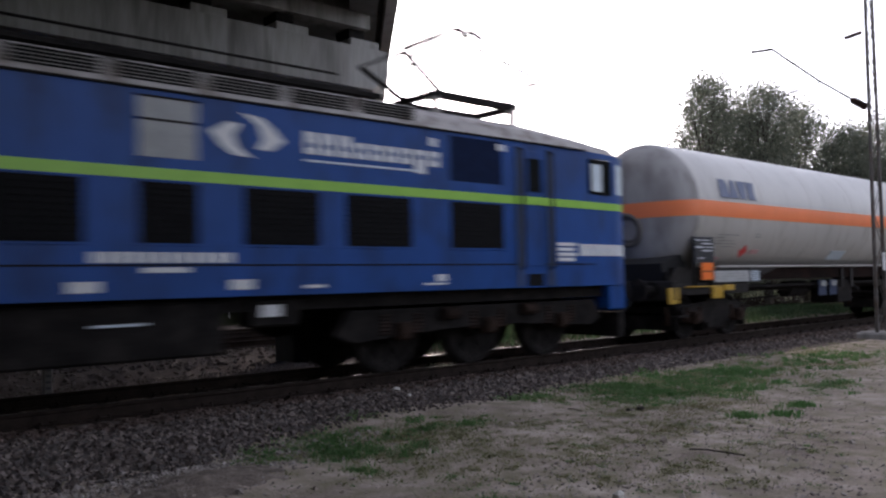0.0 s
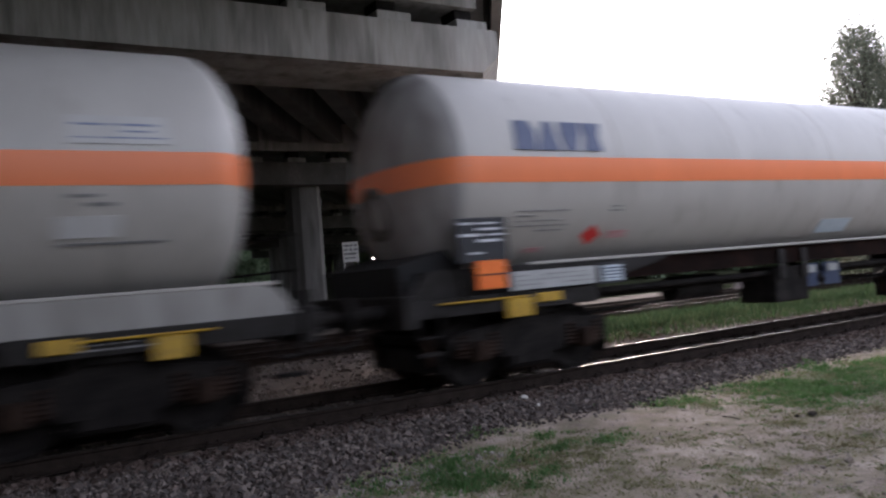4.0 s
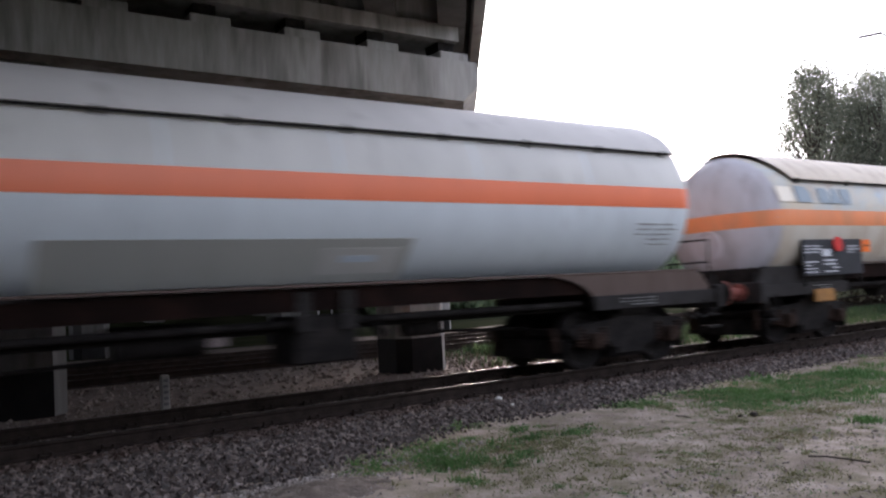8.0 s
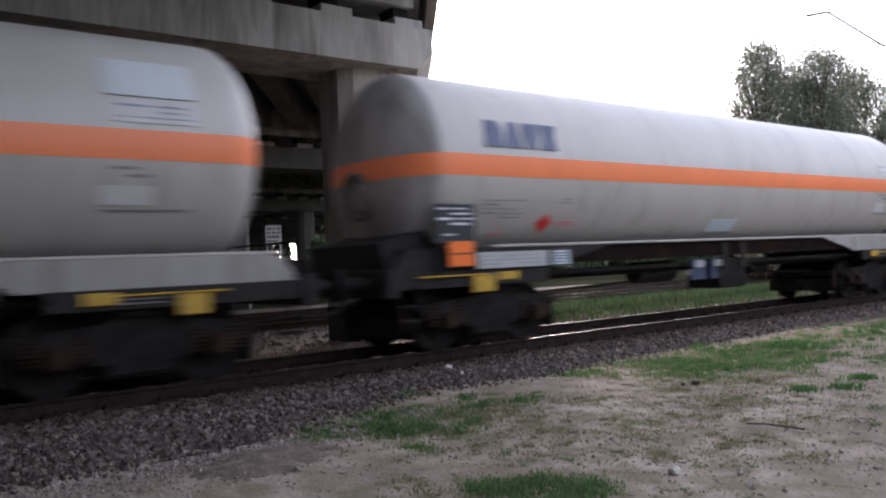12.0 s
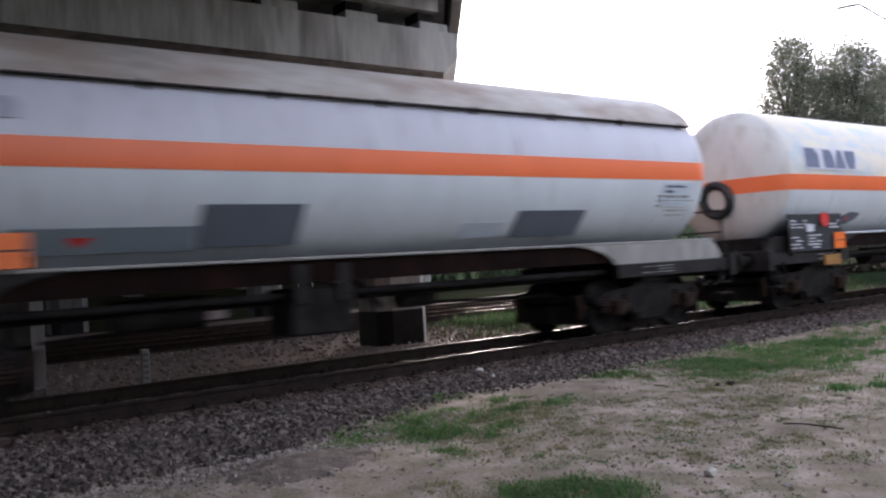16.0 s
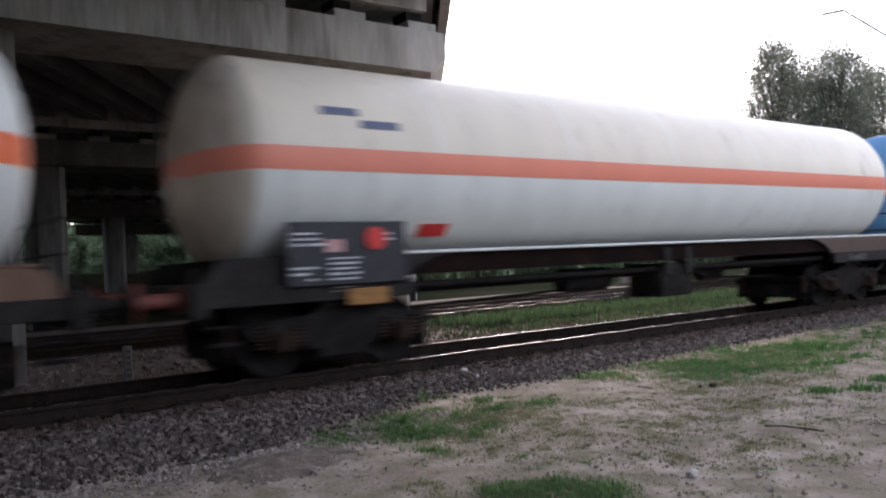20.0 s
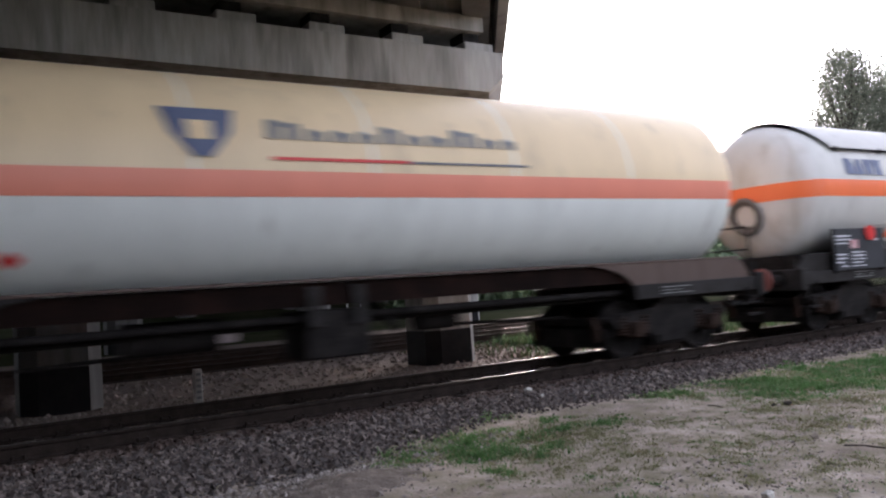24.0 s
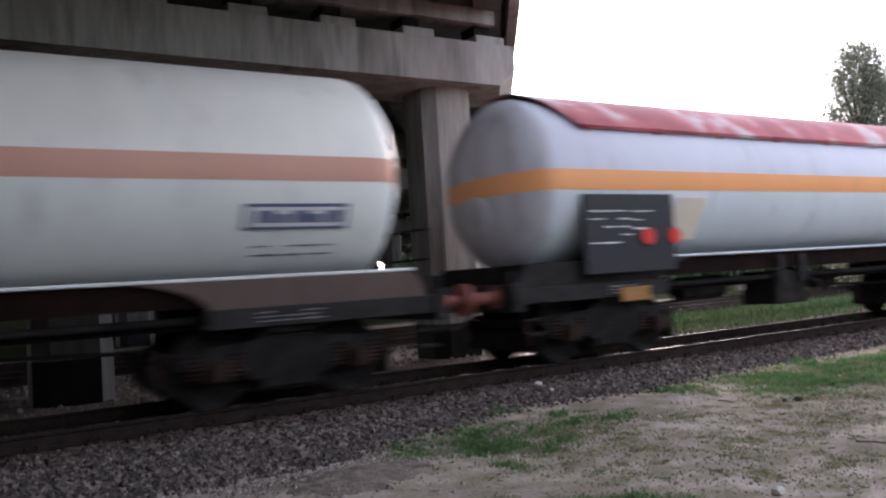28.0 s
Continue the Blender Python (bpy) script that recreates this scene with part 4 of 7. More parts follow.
def stations(half):
    out = []
    for i in range(9):
        a = math.pi / 2 * i / 8
        out.append((-half + DISH * (1 - math.sin(a)), TANK_R * math.cos(a) ** 0.85 if i < 8 else 0.02))
    left = out[::-1]
    body = [(-half + DISH + (2 * half - 2 * DISH) * k / 8, TANK_R) for k in range(1, 8)]
    return left + body + [(-x, r) for x, r in left[::-1]]


def tank_mesh(half, n=56):
    bm = bmesh.new()
    rings = []
    for x, r in stations(half):
        rings.append([bm.verts.new((x, r * math.cos(2 * math.pi * k / n), TANK_Z + r * math.sin(2 * math.pi * k / n))) for k in range(n)])
    for A, B in zip(rings, rings[1:]):
        for k in range(n):
            j = (k + 1) % n
            f = bm.faces.new((A[k], A[j], B[j], B[k]))
            z = f.calc_center_median().z
            # faces below the ledge get a near-black colour for the underside's shade
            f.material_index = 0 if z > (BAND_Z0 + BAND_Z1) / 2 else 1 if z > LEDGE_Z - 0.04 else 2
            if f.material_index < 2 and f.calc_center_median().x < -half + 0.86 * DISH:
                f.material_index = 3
    bm.faces.new(rings[0])
    bm.faces.new(rings[-1][::-1])
    return bm


def dish_x(r):
    """How far the dished end stands out at a radius, from where the cylinder stops."""
    c = min(1.0, max(0.0, r / TANK_R)) ** (1 / 0.85)
    return DISH * math.sqrt(max(0.0, 1 - c * c))


def band_mesh(half, proud=0.006, steps=5):
    """A painted stripe right round the tank between two heights."""
    z0, z1 = BAND_Z0, BAND_Z1
    bm = bmesh.new()
    zs = [z0 + (z1 - z0) * k / steps for k in range(steps + 1)]
    flat = half - DISH

    def strip(rows, flip=False):
        for A, B in zip(rows, rows[1:]):
            for k in range(steps):
                f = (A[k], B[k], B[k + 1], A[k + 1])
                bm.faces.new(f[::-1] if flip else f)

    R = TANK_R + proud
    for s in (-1, 1):
        strip([[bm.verts.new((x, s * math.sqrt(R * R - (z - TANK_Z) ** 2), z)) for z in zs] for x in [-flat + 2 * flat * i / 8 for i in range(9)]], s > 0)
    for e in (-1, 1):
        rows = []
        for i in range(31):
            a = math.pi * (i / 30 - 0.5)
            row = []
            for z in zs:
                y = math.sin(a) * math.sqrt(R * R - (z - TANK_Z) ** 2)
                row.append(bm.verts.new((e * (flat + dish_x(math.hypot(y, z - TANK_Z)) + proud * math.cos(a)), y, z)))
            rows.append(row)
        strip(rows, e < 0)
    return bm


def surface(z, extra=0.0):
    """y of the tank's near side at a height, and its lean in degrees."""
    d = max(-0.98, min(0.98, (z - TANK_Z) / TANK_R))
    return -TANK_R * math.sqrt(1 - d * d) - extra, math.degrees(math.asin(d))


def plate(parent, name, x0, x1, z0, z1, mat, proud=0.01, label="", flat=None):
    """A thin plate on the tank's side, or upright at y = flat."""
    zm = (z0 + z1) / 2
    y, lean = (flat, 0) if flat is not None else surface(zm)
    t = 0.008
    ob = part(name, boxes((-(x1 - x0) / 2, (x1 - x0) / 2, -proud - t, -proud, -(z1 - z0) / 2, (z1 - z0) / 2)), mat, parent, label)
    ob.matrix_basis = pose((x0 + x1) / 2, y, zm, -lean, 0, 0)
    return ob


def slanted(parent, name, x0, x1, z0, z1, mat, proud, slant=0.12):
    """One heavy slanted block of a painted company mark."""
    zm = (z0 + z1) / 2
    y, lean = surface(zm)
    h, w = (z1 - z0) / 2, (x1 - x0) / 2
    bm = bmesh.new()
    prism(bm, [(-w - slant * h, -h), (w - slant * h, -h), (w + slant * h, h), (-w + slant * h, h)], -proud - 0.006, -proud)
    ob = part(name, bm, mat, parent)
    ob.matrix_basis = pose((x0 + x1) / 2, y, zm, -lean, 0, 0)
    return ob


def letters_block(parent, x0, x1, z0, z1, mat, n, slant=0.14, gap=0.1):
    """A company mark as a row of heavy slanted solid shapes."""
    w, h = (x1 - x0) / n, z1 - z0
    y, lean = surface((z0 + z1) / 2)
    shapes = ([(0, 0), (1, 0), (1, 0.66), (0.7, 1), (0, 1)],
              [(-0.02, 0), (1.04, 0), (0.72, 1), (0.3, 1)],
              [(0.2, 0), (0.8, 0), (1, 0.6), (1, 1), (0, 1), (0, 0.6)],
              [(0, 0), (1, 0), (0.86, 0.5), (1, 1), (0, 1), (0.14, 0.5)])
    for k in range(n):
        bm = bmesh.new()
        prism(bm, [((p - 0.5) * w * (1 - gap) + slant * (q - 0.5) * h, (q - 0.5) * h) for p, q in shapes[k % 4]], -0.02, -0.01)
        ob = part("mark_shape", bm, mat, parent)
        ob.matrix_basis = pose(x0 + (k + 0.5) * w, y, (z0 + z1) / 2, -lean, 0, 0)


def ring_mark(parent, x, z, r, mat):
    """A thick painted ring."""
    y, lean = surface(z)
    bm = bmesh.new()
    n = 18
    pts = [(math.cos(2 * math.pi * i / n), math.sin(2 * math.pi * i / n)) for i in range(n + 1)]
    A = [bm.verts.new((r * p, -0.009, r * q)) for p, q in pts]
    B = [bm.verts.new((0.48 * r * p, -0.009, 0.48 * r * q)) for p, q in pts]
    for i in range(n):
        bm.faces.new((A[i], B[i], B[i + 1], A[i + 1]))
    ob = part("mark_shape", bm, mat, parent)
    ob.matrix_basis = pose(x, y, z, -lean, 0, 0)
    return ob


def text_bars(parent, x0, x1, z0, z1, mat, lines, proud, flat=None, seed=1, k=0.45):
    r = random.Random(seed)
    step = (z1 - z0) / lines
    for i in range(lines):
        z = z1 - (i + 0.5) * step
        x = x0
        while x < x1 - 0.08:
            d = min(x1 - x, r.uniform(0.12, 0.42))
            q = k * r.uniform(0.55, 1.0)
            if r.random() < 0.85:
                plate(parent, "text_bar", x, x + d, z - step * q / 2, z + step * q / 2, mat, proud, flat=flat)
            x += d + r.uniform(0.03, 0.1)


def side_frame_mesh():
    bm = bmesh.new()
    prism(bm, [(-1.35, 0.62), (-1.22, 0.72), (-0.45, 0.78), (-0.28, 0.92), (0.28, 0.92), (0.45, 0.78), (1.22, 0.72), (1.35, 0.62), (1.3, 0.5), (0.62, 0.5), (0.5, 0.33), (-0.5, 0.33), (-0.62, 0.5), (-1.3, 0.5)], -0.05, 0.05)
    return bm


def wheelset_mesh():
    bm = bmesh.new()
    tube(bm, (0, -1.1, 0), (0, 1.1, 0), 0.08, 12)
    for s in (-1, 1):
        prof = [(0.665, 0.11), (0.69, 0.4), (0.68, WHEEL_R + 0.028), (0.71, WHEEL_R + 0.025), (0.72, WHEEL_R), (0.815, WHEEL_R - 0.004), (0.815, 0.4), (0.765, 0.36), (0.755, 0.16), (0.83, 0.13), (0.83, 0.06)]
        n = 32
        rings = [[bm.verts.new((r * math.cos(2 * math.pi * k / n), s * y, r * math.sin(2 * math.pi * k / n))) for k in range(n)] for y, r in prof]
        for A, B in zip(rings, rings[1:]):
            for k in range(n):
                j = (k + 1) % n
                q = (A[k], A[j], B[j], B[k])
                bm.faces.new(q if s > 0 else q[::-1])
        for k in range(6):
            a = math.pi / 3 * k
            tube(bm, (0.27 * math.cos(a), s * 0.75, 0.27 * math.sin(a)), (0.27 * math.cos(a), s * 0.772, 0.27 * math.sin(a)), 0.035, 8)
    return bm


def mesh_of(bm, name, mat, smooth=False):
    ob = part(name, bm, mat, smooth=smooth)
    me = ob.data
    bpy.data.objects.remove(ob)
    return me


# near-black: shade under the tanks painted as a colour
SHADED_BELLY = material("tarred_belly", ((0.005, 0.0026, 0.0022), (0.011, 0.0055, 0.0042), (0.022, 0.01, 0.0075)), scale=2, rough=0.85, bump=0.15, fine=20, shine=0.1)
FADED_LABEL = material("faded_pink_label", ((0.1, 0.075, 0.07), (0.19, 0.15, 0.145)), scale=6, rough=0.6, bump=0.05, fine=30)
BOGIE_ME = mesh_of(boxes((-0.3, 0.3, -0.94, 0.94, 0.5, 0.88), bevel=0.04), "bogie", STEEL_DARK)
SIDE_ME = mesh_of(side_frame_mesh(), "side_frame", STEEL_DARK)
BEAM_ME = mesh_of(boxes((-0.05, 0.05, -0.94, 0.94, -0.065, 0.065), bevel=0.02), "end_beam", STEEL_DARK)
WHEEL_ME = mesh_of(wheelset_mesh(), "wheelset", STEEL_DARK, True)
_bm = boxes((-0.13, 0.13, -0.1, 0.1, -0.13, 0.13), bevel=0.02)
tube(_bm, (0, -0.1, 0), (0, -0.14, 0), 0.1, 14)
AXLEBOX_ME = mesh_of(_bm, "axle_box", STEEL_BROWN)
_bm = bmesh.new()
_rings = []
for _k in range(13):
    _r, _z = (0.085 if _k % 2 else 0.06), -0.15 + 0.31 * _k / 12
    _rings.append([_bm.verts.new((_r * math.cos(2 * math.pi * _i / 12), _r * math.sin(2 * math.pi * _i / 12), _z)) for _i in range(12)])
for _A, _B in zip(_rings, _rings[1:]):
    for _i in range(12):
        _bm.faces.new((_A[_i], _A[(_i + 1) % 12], _B[(_i + 1) % 12], _B[_i]))
_bm.faces.new(_rings[0][::-1])
_bm.faces.new(_rings[-1])
SPRING_ME = mesh_of(_bm, "spring", STEEL_BROWN)
_bm = boxes((-0.06, 0.06, -0.05, 0.05, -0.2, 0.2), bevel=0.015)
BRAKE_ME = mesh_of(_bm, "brake_block", STEEL_BROWN)
_bm = boxes((-0.42, 0.42, -0.98, 0.98, 0.16, 0.36), (-0.36, 0.36, -1.04, -0.9, 0.2, 0.5), (-0.36, 0.36, 0.9, 1.04, 0.2, 0.5), bevel=0.02)
for _s in (-1, 1):
    tube(_bm, (_s * 0.36, -0.85, 0.3), (_s * 1.3, -0.85, 0.42), 0.035, 6)
    tube(_bm, (_s * 0.36, 0.85, 0.3), (_s * 1.3, 0.85, 0.42), 0.035, 6)
    box(_bm, _s * 1.38 - 0.03, _s * 1.38 + 0.03, -0.95, 0.95, 0.2, 0.5, 0.01)
RIGGING_ME = mesh_of(_bm, "brake_rigging", STEEL_DARK)
WHEELSETS = []


def sub(name, me, parent, m, label=""):
    o = new(name, me)
    o.parent, o.matrix_basis = parent, m
    if label:
        o["label"] = label
    return o


def bogie(parent, x, axles=(-0.9, 0.9)):
    b = sub("bogie", BOGIE_ME, parent, pose(x, 0, 0), "dark grimy two-axle bogie")
    for s in (-1, 1):
        sub("side_frame", SIDE_ME, b, pose(0, s * 1.0, 0))
        sub("end_beam", BEAM_ME, b, pose(s * 1.33, 0, 0.615))
    sub("brake_rigging", RIGGING_ME, b, pose(0, 0, 0))
    for a in axles:
        w = sub("wheelset", WHEEL_ME, b, pose(a, 0, WHEEL_R))
        WHEELSETS.append((w, a, WHEEL_R, parent))
        for s in (-1, 1):
            sub("axle_box", AXLEBOX_ME, b, pose(a, s * 1.06, WHEEL_R, 0, 0, 0 if s < 0 else 180))
            for q in (-0.24, 0.24):
                sub("spring", SPRING_ME, b, pose(a + q, s * 1.02, 0.52))
        for q in (-0.56, 0.56):
            for s in (-1, 1):
                sub("brake_block", BRAKE_ME, b, pose(a + q, s * 0.75, 0.5, 0, 12 if q > 0 else -12, 0))
    return b


_bm = bmesh.new()
tube(_bm, (0, 0, 0), (0.36, 0, 0), 0.09, 14)
tube(_bm, (-0.02, 0, 0), (0.02, 0, 0), 0.17, 16)
tube(_bm, (0.3, 0, 0), (0.52, 0, 0), 0.06, 12)
tube(_bm, (0.5, 0, 0), (0.545, 0, 0), 0.23, 20)
BUFFER_ME = mesh_of(_bm, "buffer", STEEL_DARK, True)
BUFFER_RED_ME = BUFFER_ME.copy()
BUFFER_RED_ME.materials.clear()
BUFFER_RED_ME.materials.append(material("faded_red_buffer_paint", ((0.16, 0.045, 0.035), (0.28, 0.08, 0.06)), scale=5, rough=0.6, bump=0.1, fine=20))


def ends(parent, half, rails_mat, red=False, height=1.06):
    """Headstocks, buffers, couplings, steps and end rails."""
    for s in (-1, 1):
        e = s * (half - 0.55)
        part("headstock", boxes((min(e, e - s * 0.16), max(e, e - s * 0.16), -1.35, 1.35, 0.84, 1.24), bevel=0.015), FRAME_GREY, parent)
        for y in (-0.875, 0.875):
            sub("buffer", BUFFER_RED_ME if red else BUFFER_ME, parent, pose(e, y, height, 0, 0, 0 if s > 0 else 180), "round buffer with a worn plate")
        part("coupling", polyline([(e, 0, 1.0), (e + s * 0.28, 0, 0.98), (e + s * 0.5, 0, 0.86)], 0.045), STEEL_DARK, parent)
        part("brake_hose", polyline([(e, -0.4, 0.9), (e + s * 0.2, -0.38, 0.7), (e + s * 0.42, -0.35, 0.62), (e + s * 0.52, -0.3, 0.7)], 0.022), RUBBER, parent)


def wagon(joint, length, upper, lower, band, style):
    """A gas tank wagon whose leading buffers stand at joint metres along the track when the clip begins."""
    global TANK_Z, TANK_R, BAND_Z0, BAND_Z1
    TANK_Z, TANK_R = style.get("tank", (2.8, 1.445))
    BAND_Z0, BAND_Z1 = BANDS[JOINTS.index(joint)]
    style = dict(style, **FIT.get(JOINTS.index(joint), {}))
    half = length / 2
    th = half - style.get("short", 0.9)
    w = thing("tank_wagon", pose(joint + half, MID, 0), style["label"], "tank wagon", "tank wagons of the freight train")
    part("tank", tank_mesh(th), [upper, lower, SHADED_BELLY, style.get("end", END_GREY)], w, smooth=True)
    part("stripe", band_mesh(th), band, w, style.get("band_label", "painted orange stripe"), smooth=True)
    # rings where the tank's plates are welded
    for k in range(1, 6):
        x = -th + DISH + (2 * th - 2 * DISH) * k / 6
        bm = bmesh.new()
        n = 56
        A = [bm.verts.new((x - 0.02, (TANK_R + 0.004) * math.cos(2 * math.pi * i / n), TANK_Z + (TANK_R + 0.004) * math.sin(2 * math.pi * i / n))) for i in range(n)]
        B = [bm.verts.new((x + 0.02, v.co.y, v.co.z)) for v in A]
        for i in range(n):
            bm.faces.new((A[i], A[(i + 1) % n], B[(i + 1) % n], B[i]))
        part("weld_seam", bm, lower, w, smooth=True)
    frame_mat = style.get("frame", FRAME_GREY)
    saddle_mat = style.get("saddle", lower)
    dark = STEEL_DARK
    for s in (-1, 1):
        e = s * (half - 0.62)
        # skirt plates that carry the tank, with a curved inner edge over the dark belly
        arc = [(3.0, 1.16), (3.05, 1.24), (3.25, 1.36), (3.55, 1.45), (4.0, LEDGE_Z - 0.01)] if style.get("curved", True) else [(3.3, 1.16), (3.4, 1.22), (4.3, 1.4), (4.75, LEDGE_Z - 0.01)]
        outline = [(e - s * d, z) for d, z in [(0.05, 1.16)] + arc + [(0.5, LEDGE_Z - 0.01), (0.3, 1.46)]]
        for y in (-1.17, 1.13):
            bm = bmesh.new()
            prism(bm, outline if s < 0 else outline[::-1], y, y + 0.04)
            part("tank_skirt", bm, saddle_mat if s > 0 else frame_mat, w)
        part("tank_saddle", boxes((min(e - s * 0.3, e - s * 2.9), max(e - s * 0.3, e - s * 2.9), -1.1, 1.1, 1.16, LEDGE_Z - 0.02)), dark, w)
        for y in (-1.28, 1.18):
            part("sole_bar", boxes((min(e, e - s * 3.05), max(e, e - s * 3.05), y, y + 0.1, 0.94, 1.17), bevel=0.01), frame_mat, w)
        part("bolster", boxes((s * (half - 2.65) - 0.35, s * (half - 2.65) + 0.35, -1.15, 1.15, 0.86, 1.22)), dark, w)
        bogie(w, s * (half - 2.65))
        part("grab_rail", polyline([(e - s * 0.1, -1.32, 1.0), (e - s * 0.1, -1.34, 0.72), (e - s * 0.42, -1.34, 0.72), (e - s * 0.42, -1.32, 1.0)], 0.02), dark, w)
        part("step", boxes((min(e - s * 0.1, e - s * 0.45), max(e - s * 0.1, e - s * 0.45), -1.36, -1.2, 0.5, 0.54)), dark, w)
        part("lamp_bracket", boxes((e - 0.04, e + 0.04, -1.2, -1.1, 1.24, 1.42)), dark, w)
    tint, words = style.get("fittings", (AMBER, "dull amber"))
    for name, d0, d1, z0, z1 in style.get("lead", (("brake_lever_box", 2.6, 3.2, 0.86, 1.08),)):
        part(name, boxes((-half + d0, -half + d1, -1.35, -1.285, z0, z1), bevel=0.012), tint, w, words + " " + name.replace("_", " "))
    for name, d0, d1, z0, z1 in style.get("trail", ()):
        part(name, boxes((half - d0, half - d1, -1.35, -1.285, z0, z1), bevel=0.012), tint, w, words + " " + name.replace("_", " "))
    part("end_rail", polyline([(half - 0.75, -1.2, 1.2), (half - 0.72, -1.2, 2.05), (half - 0.72, 1.2, 2.05), (half - 0.75, 1.2, 1.2)], 0.018), dark, w)
    part("end_rail", polyline([(half - 0.73, -1.2, 1.65), (half - 0.73, 1.2, 1.65)], 0.016), dark, w)
    for y in (-1.18, 1.1):
        part("tank_ledge", boxes((-half + 2.6, half - 0.95, y, y + 0.08, LEDGE_Z - 0.025, LEDGE_Z + 0.015), bevel=0.008), style.get("ledge", lower), w, "pale ledge along the tank's underside")
    # added black block that keeps the space under the tank in shade
    part("belly_plate", boxes((-half + 3.4, half - 3.4, -1.08, 1.08, 1.21, LEDGE_Z - 0.03)), SHADED_BELLY, w, "black block that deepens the shade under the tank")
    if style.get("bar"):
        for y in (-1.26, 1.16):
            part("sole_bar", boxes((-half + 3.3, half - 3.3, y, y + 0.1, 1.3, LEDGE_Z - 0.03), bevel=0.01), style["bar"], w, "rust-orange sole bar along the tank")
    part("brake_pipe", tubes(((-half + 3.6, -0.9, 1.06), (half - 3.6, -0.9, 1.06), 0.05), n=10), dark, w)
    part("brake_pipe", tubes(((-half + 3.6, -0.7, 0.98), (half - 3.6, -0.7, 0.98), 0.035), n=8), dark, w)
    r = random.Random(int(joint * 10))
    mid = r.uniform(-1.2, 1.2)
    part("air_reservoir", tubes(((mid - 2.4, -0.55, 0.95), (mid - 1.3, -0.55, 0.95), 0.2), n=16), dark, w, smooth=True)
    part("brake_cylinder", tubes(((mid + 1.6, -0.45, 0.92), (mid + 2.2, -0.45, 0.92), 0.17), n=16), dark, w, smooth=True)
    part("valve_box", boxes((mid - 0.35, mid + 0.55, -1.05, -0.3, 0.55, 1.15), bevel=0.02), dark, w, "dark valve cabinet under the tank")
    for x in (mid - 0.32, mid + 0.3):
        part("hanger", boxes((x, x + 0.16, -1.14, -1.1, 0.95, 1.45), bevel=0.01), frame_mat, w)
    plate(w, "brake_label", mid - 1.4, mid - 1.2, 0.86, 0.96, FADED_LABEL, flat=-1.0, label="faded pinkish brake label")
    part("brake_rod", tubes(((-half + 4.3, -0.3, 0.72), (mid - 1.2, -0.35, 0.8), 0.025)), dark, w)
    part("brake_rod", tubes(((mid + 2.0, -0.35, 0.8), (half - 4.3, -0.3, 0.72), 0.025)), dark, w)
    part("outlet_pipe", tubes(((mid + 0.9, -0.2, 1.35), (mid + 0.9, -1.1, 0.85), 0.06)), dark, w)
    # round manhole on the leading dished end: a sooty ring and its cover
    m = pose(-(th - DISH) - dish_x(0.45), 0, TANK_Z - 0.45, 0, -9, 0)
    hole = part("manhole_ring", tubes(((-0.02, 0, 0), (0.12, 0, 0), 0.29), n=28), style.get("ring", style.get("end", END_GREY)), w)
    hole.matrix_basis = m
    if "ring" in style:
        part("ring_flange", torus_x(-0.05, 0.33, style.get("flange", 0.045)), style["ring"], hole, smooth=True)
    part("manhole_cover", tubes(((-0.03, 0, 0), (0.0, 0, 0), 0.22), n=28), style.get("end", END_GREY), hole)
    text_bars(w, half - 3.1, half - 2.3, 0.98, 1.13, FAINT, 3, 0.006, flat=-1.28, seed=int(joint), k=0.35)
    text_bars(w, -half + 2.4, -half + 3.0, 0.98, 1.13, FAINT, 3, 0.006, flat=-1.28, seed=int(joint) + 1, k=0.35)
    ends(w, half, YELLOW, style.get("red", False))
    return w, half, th


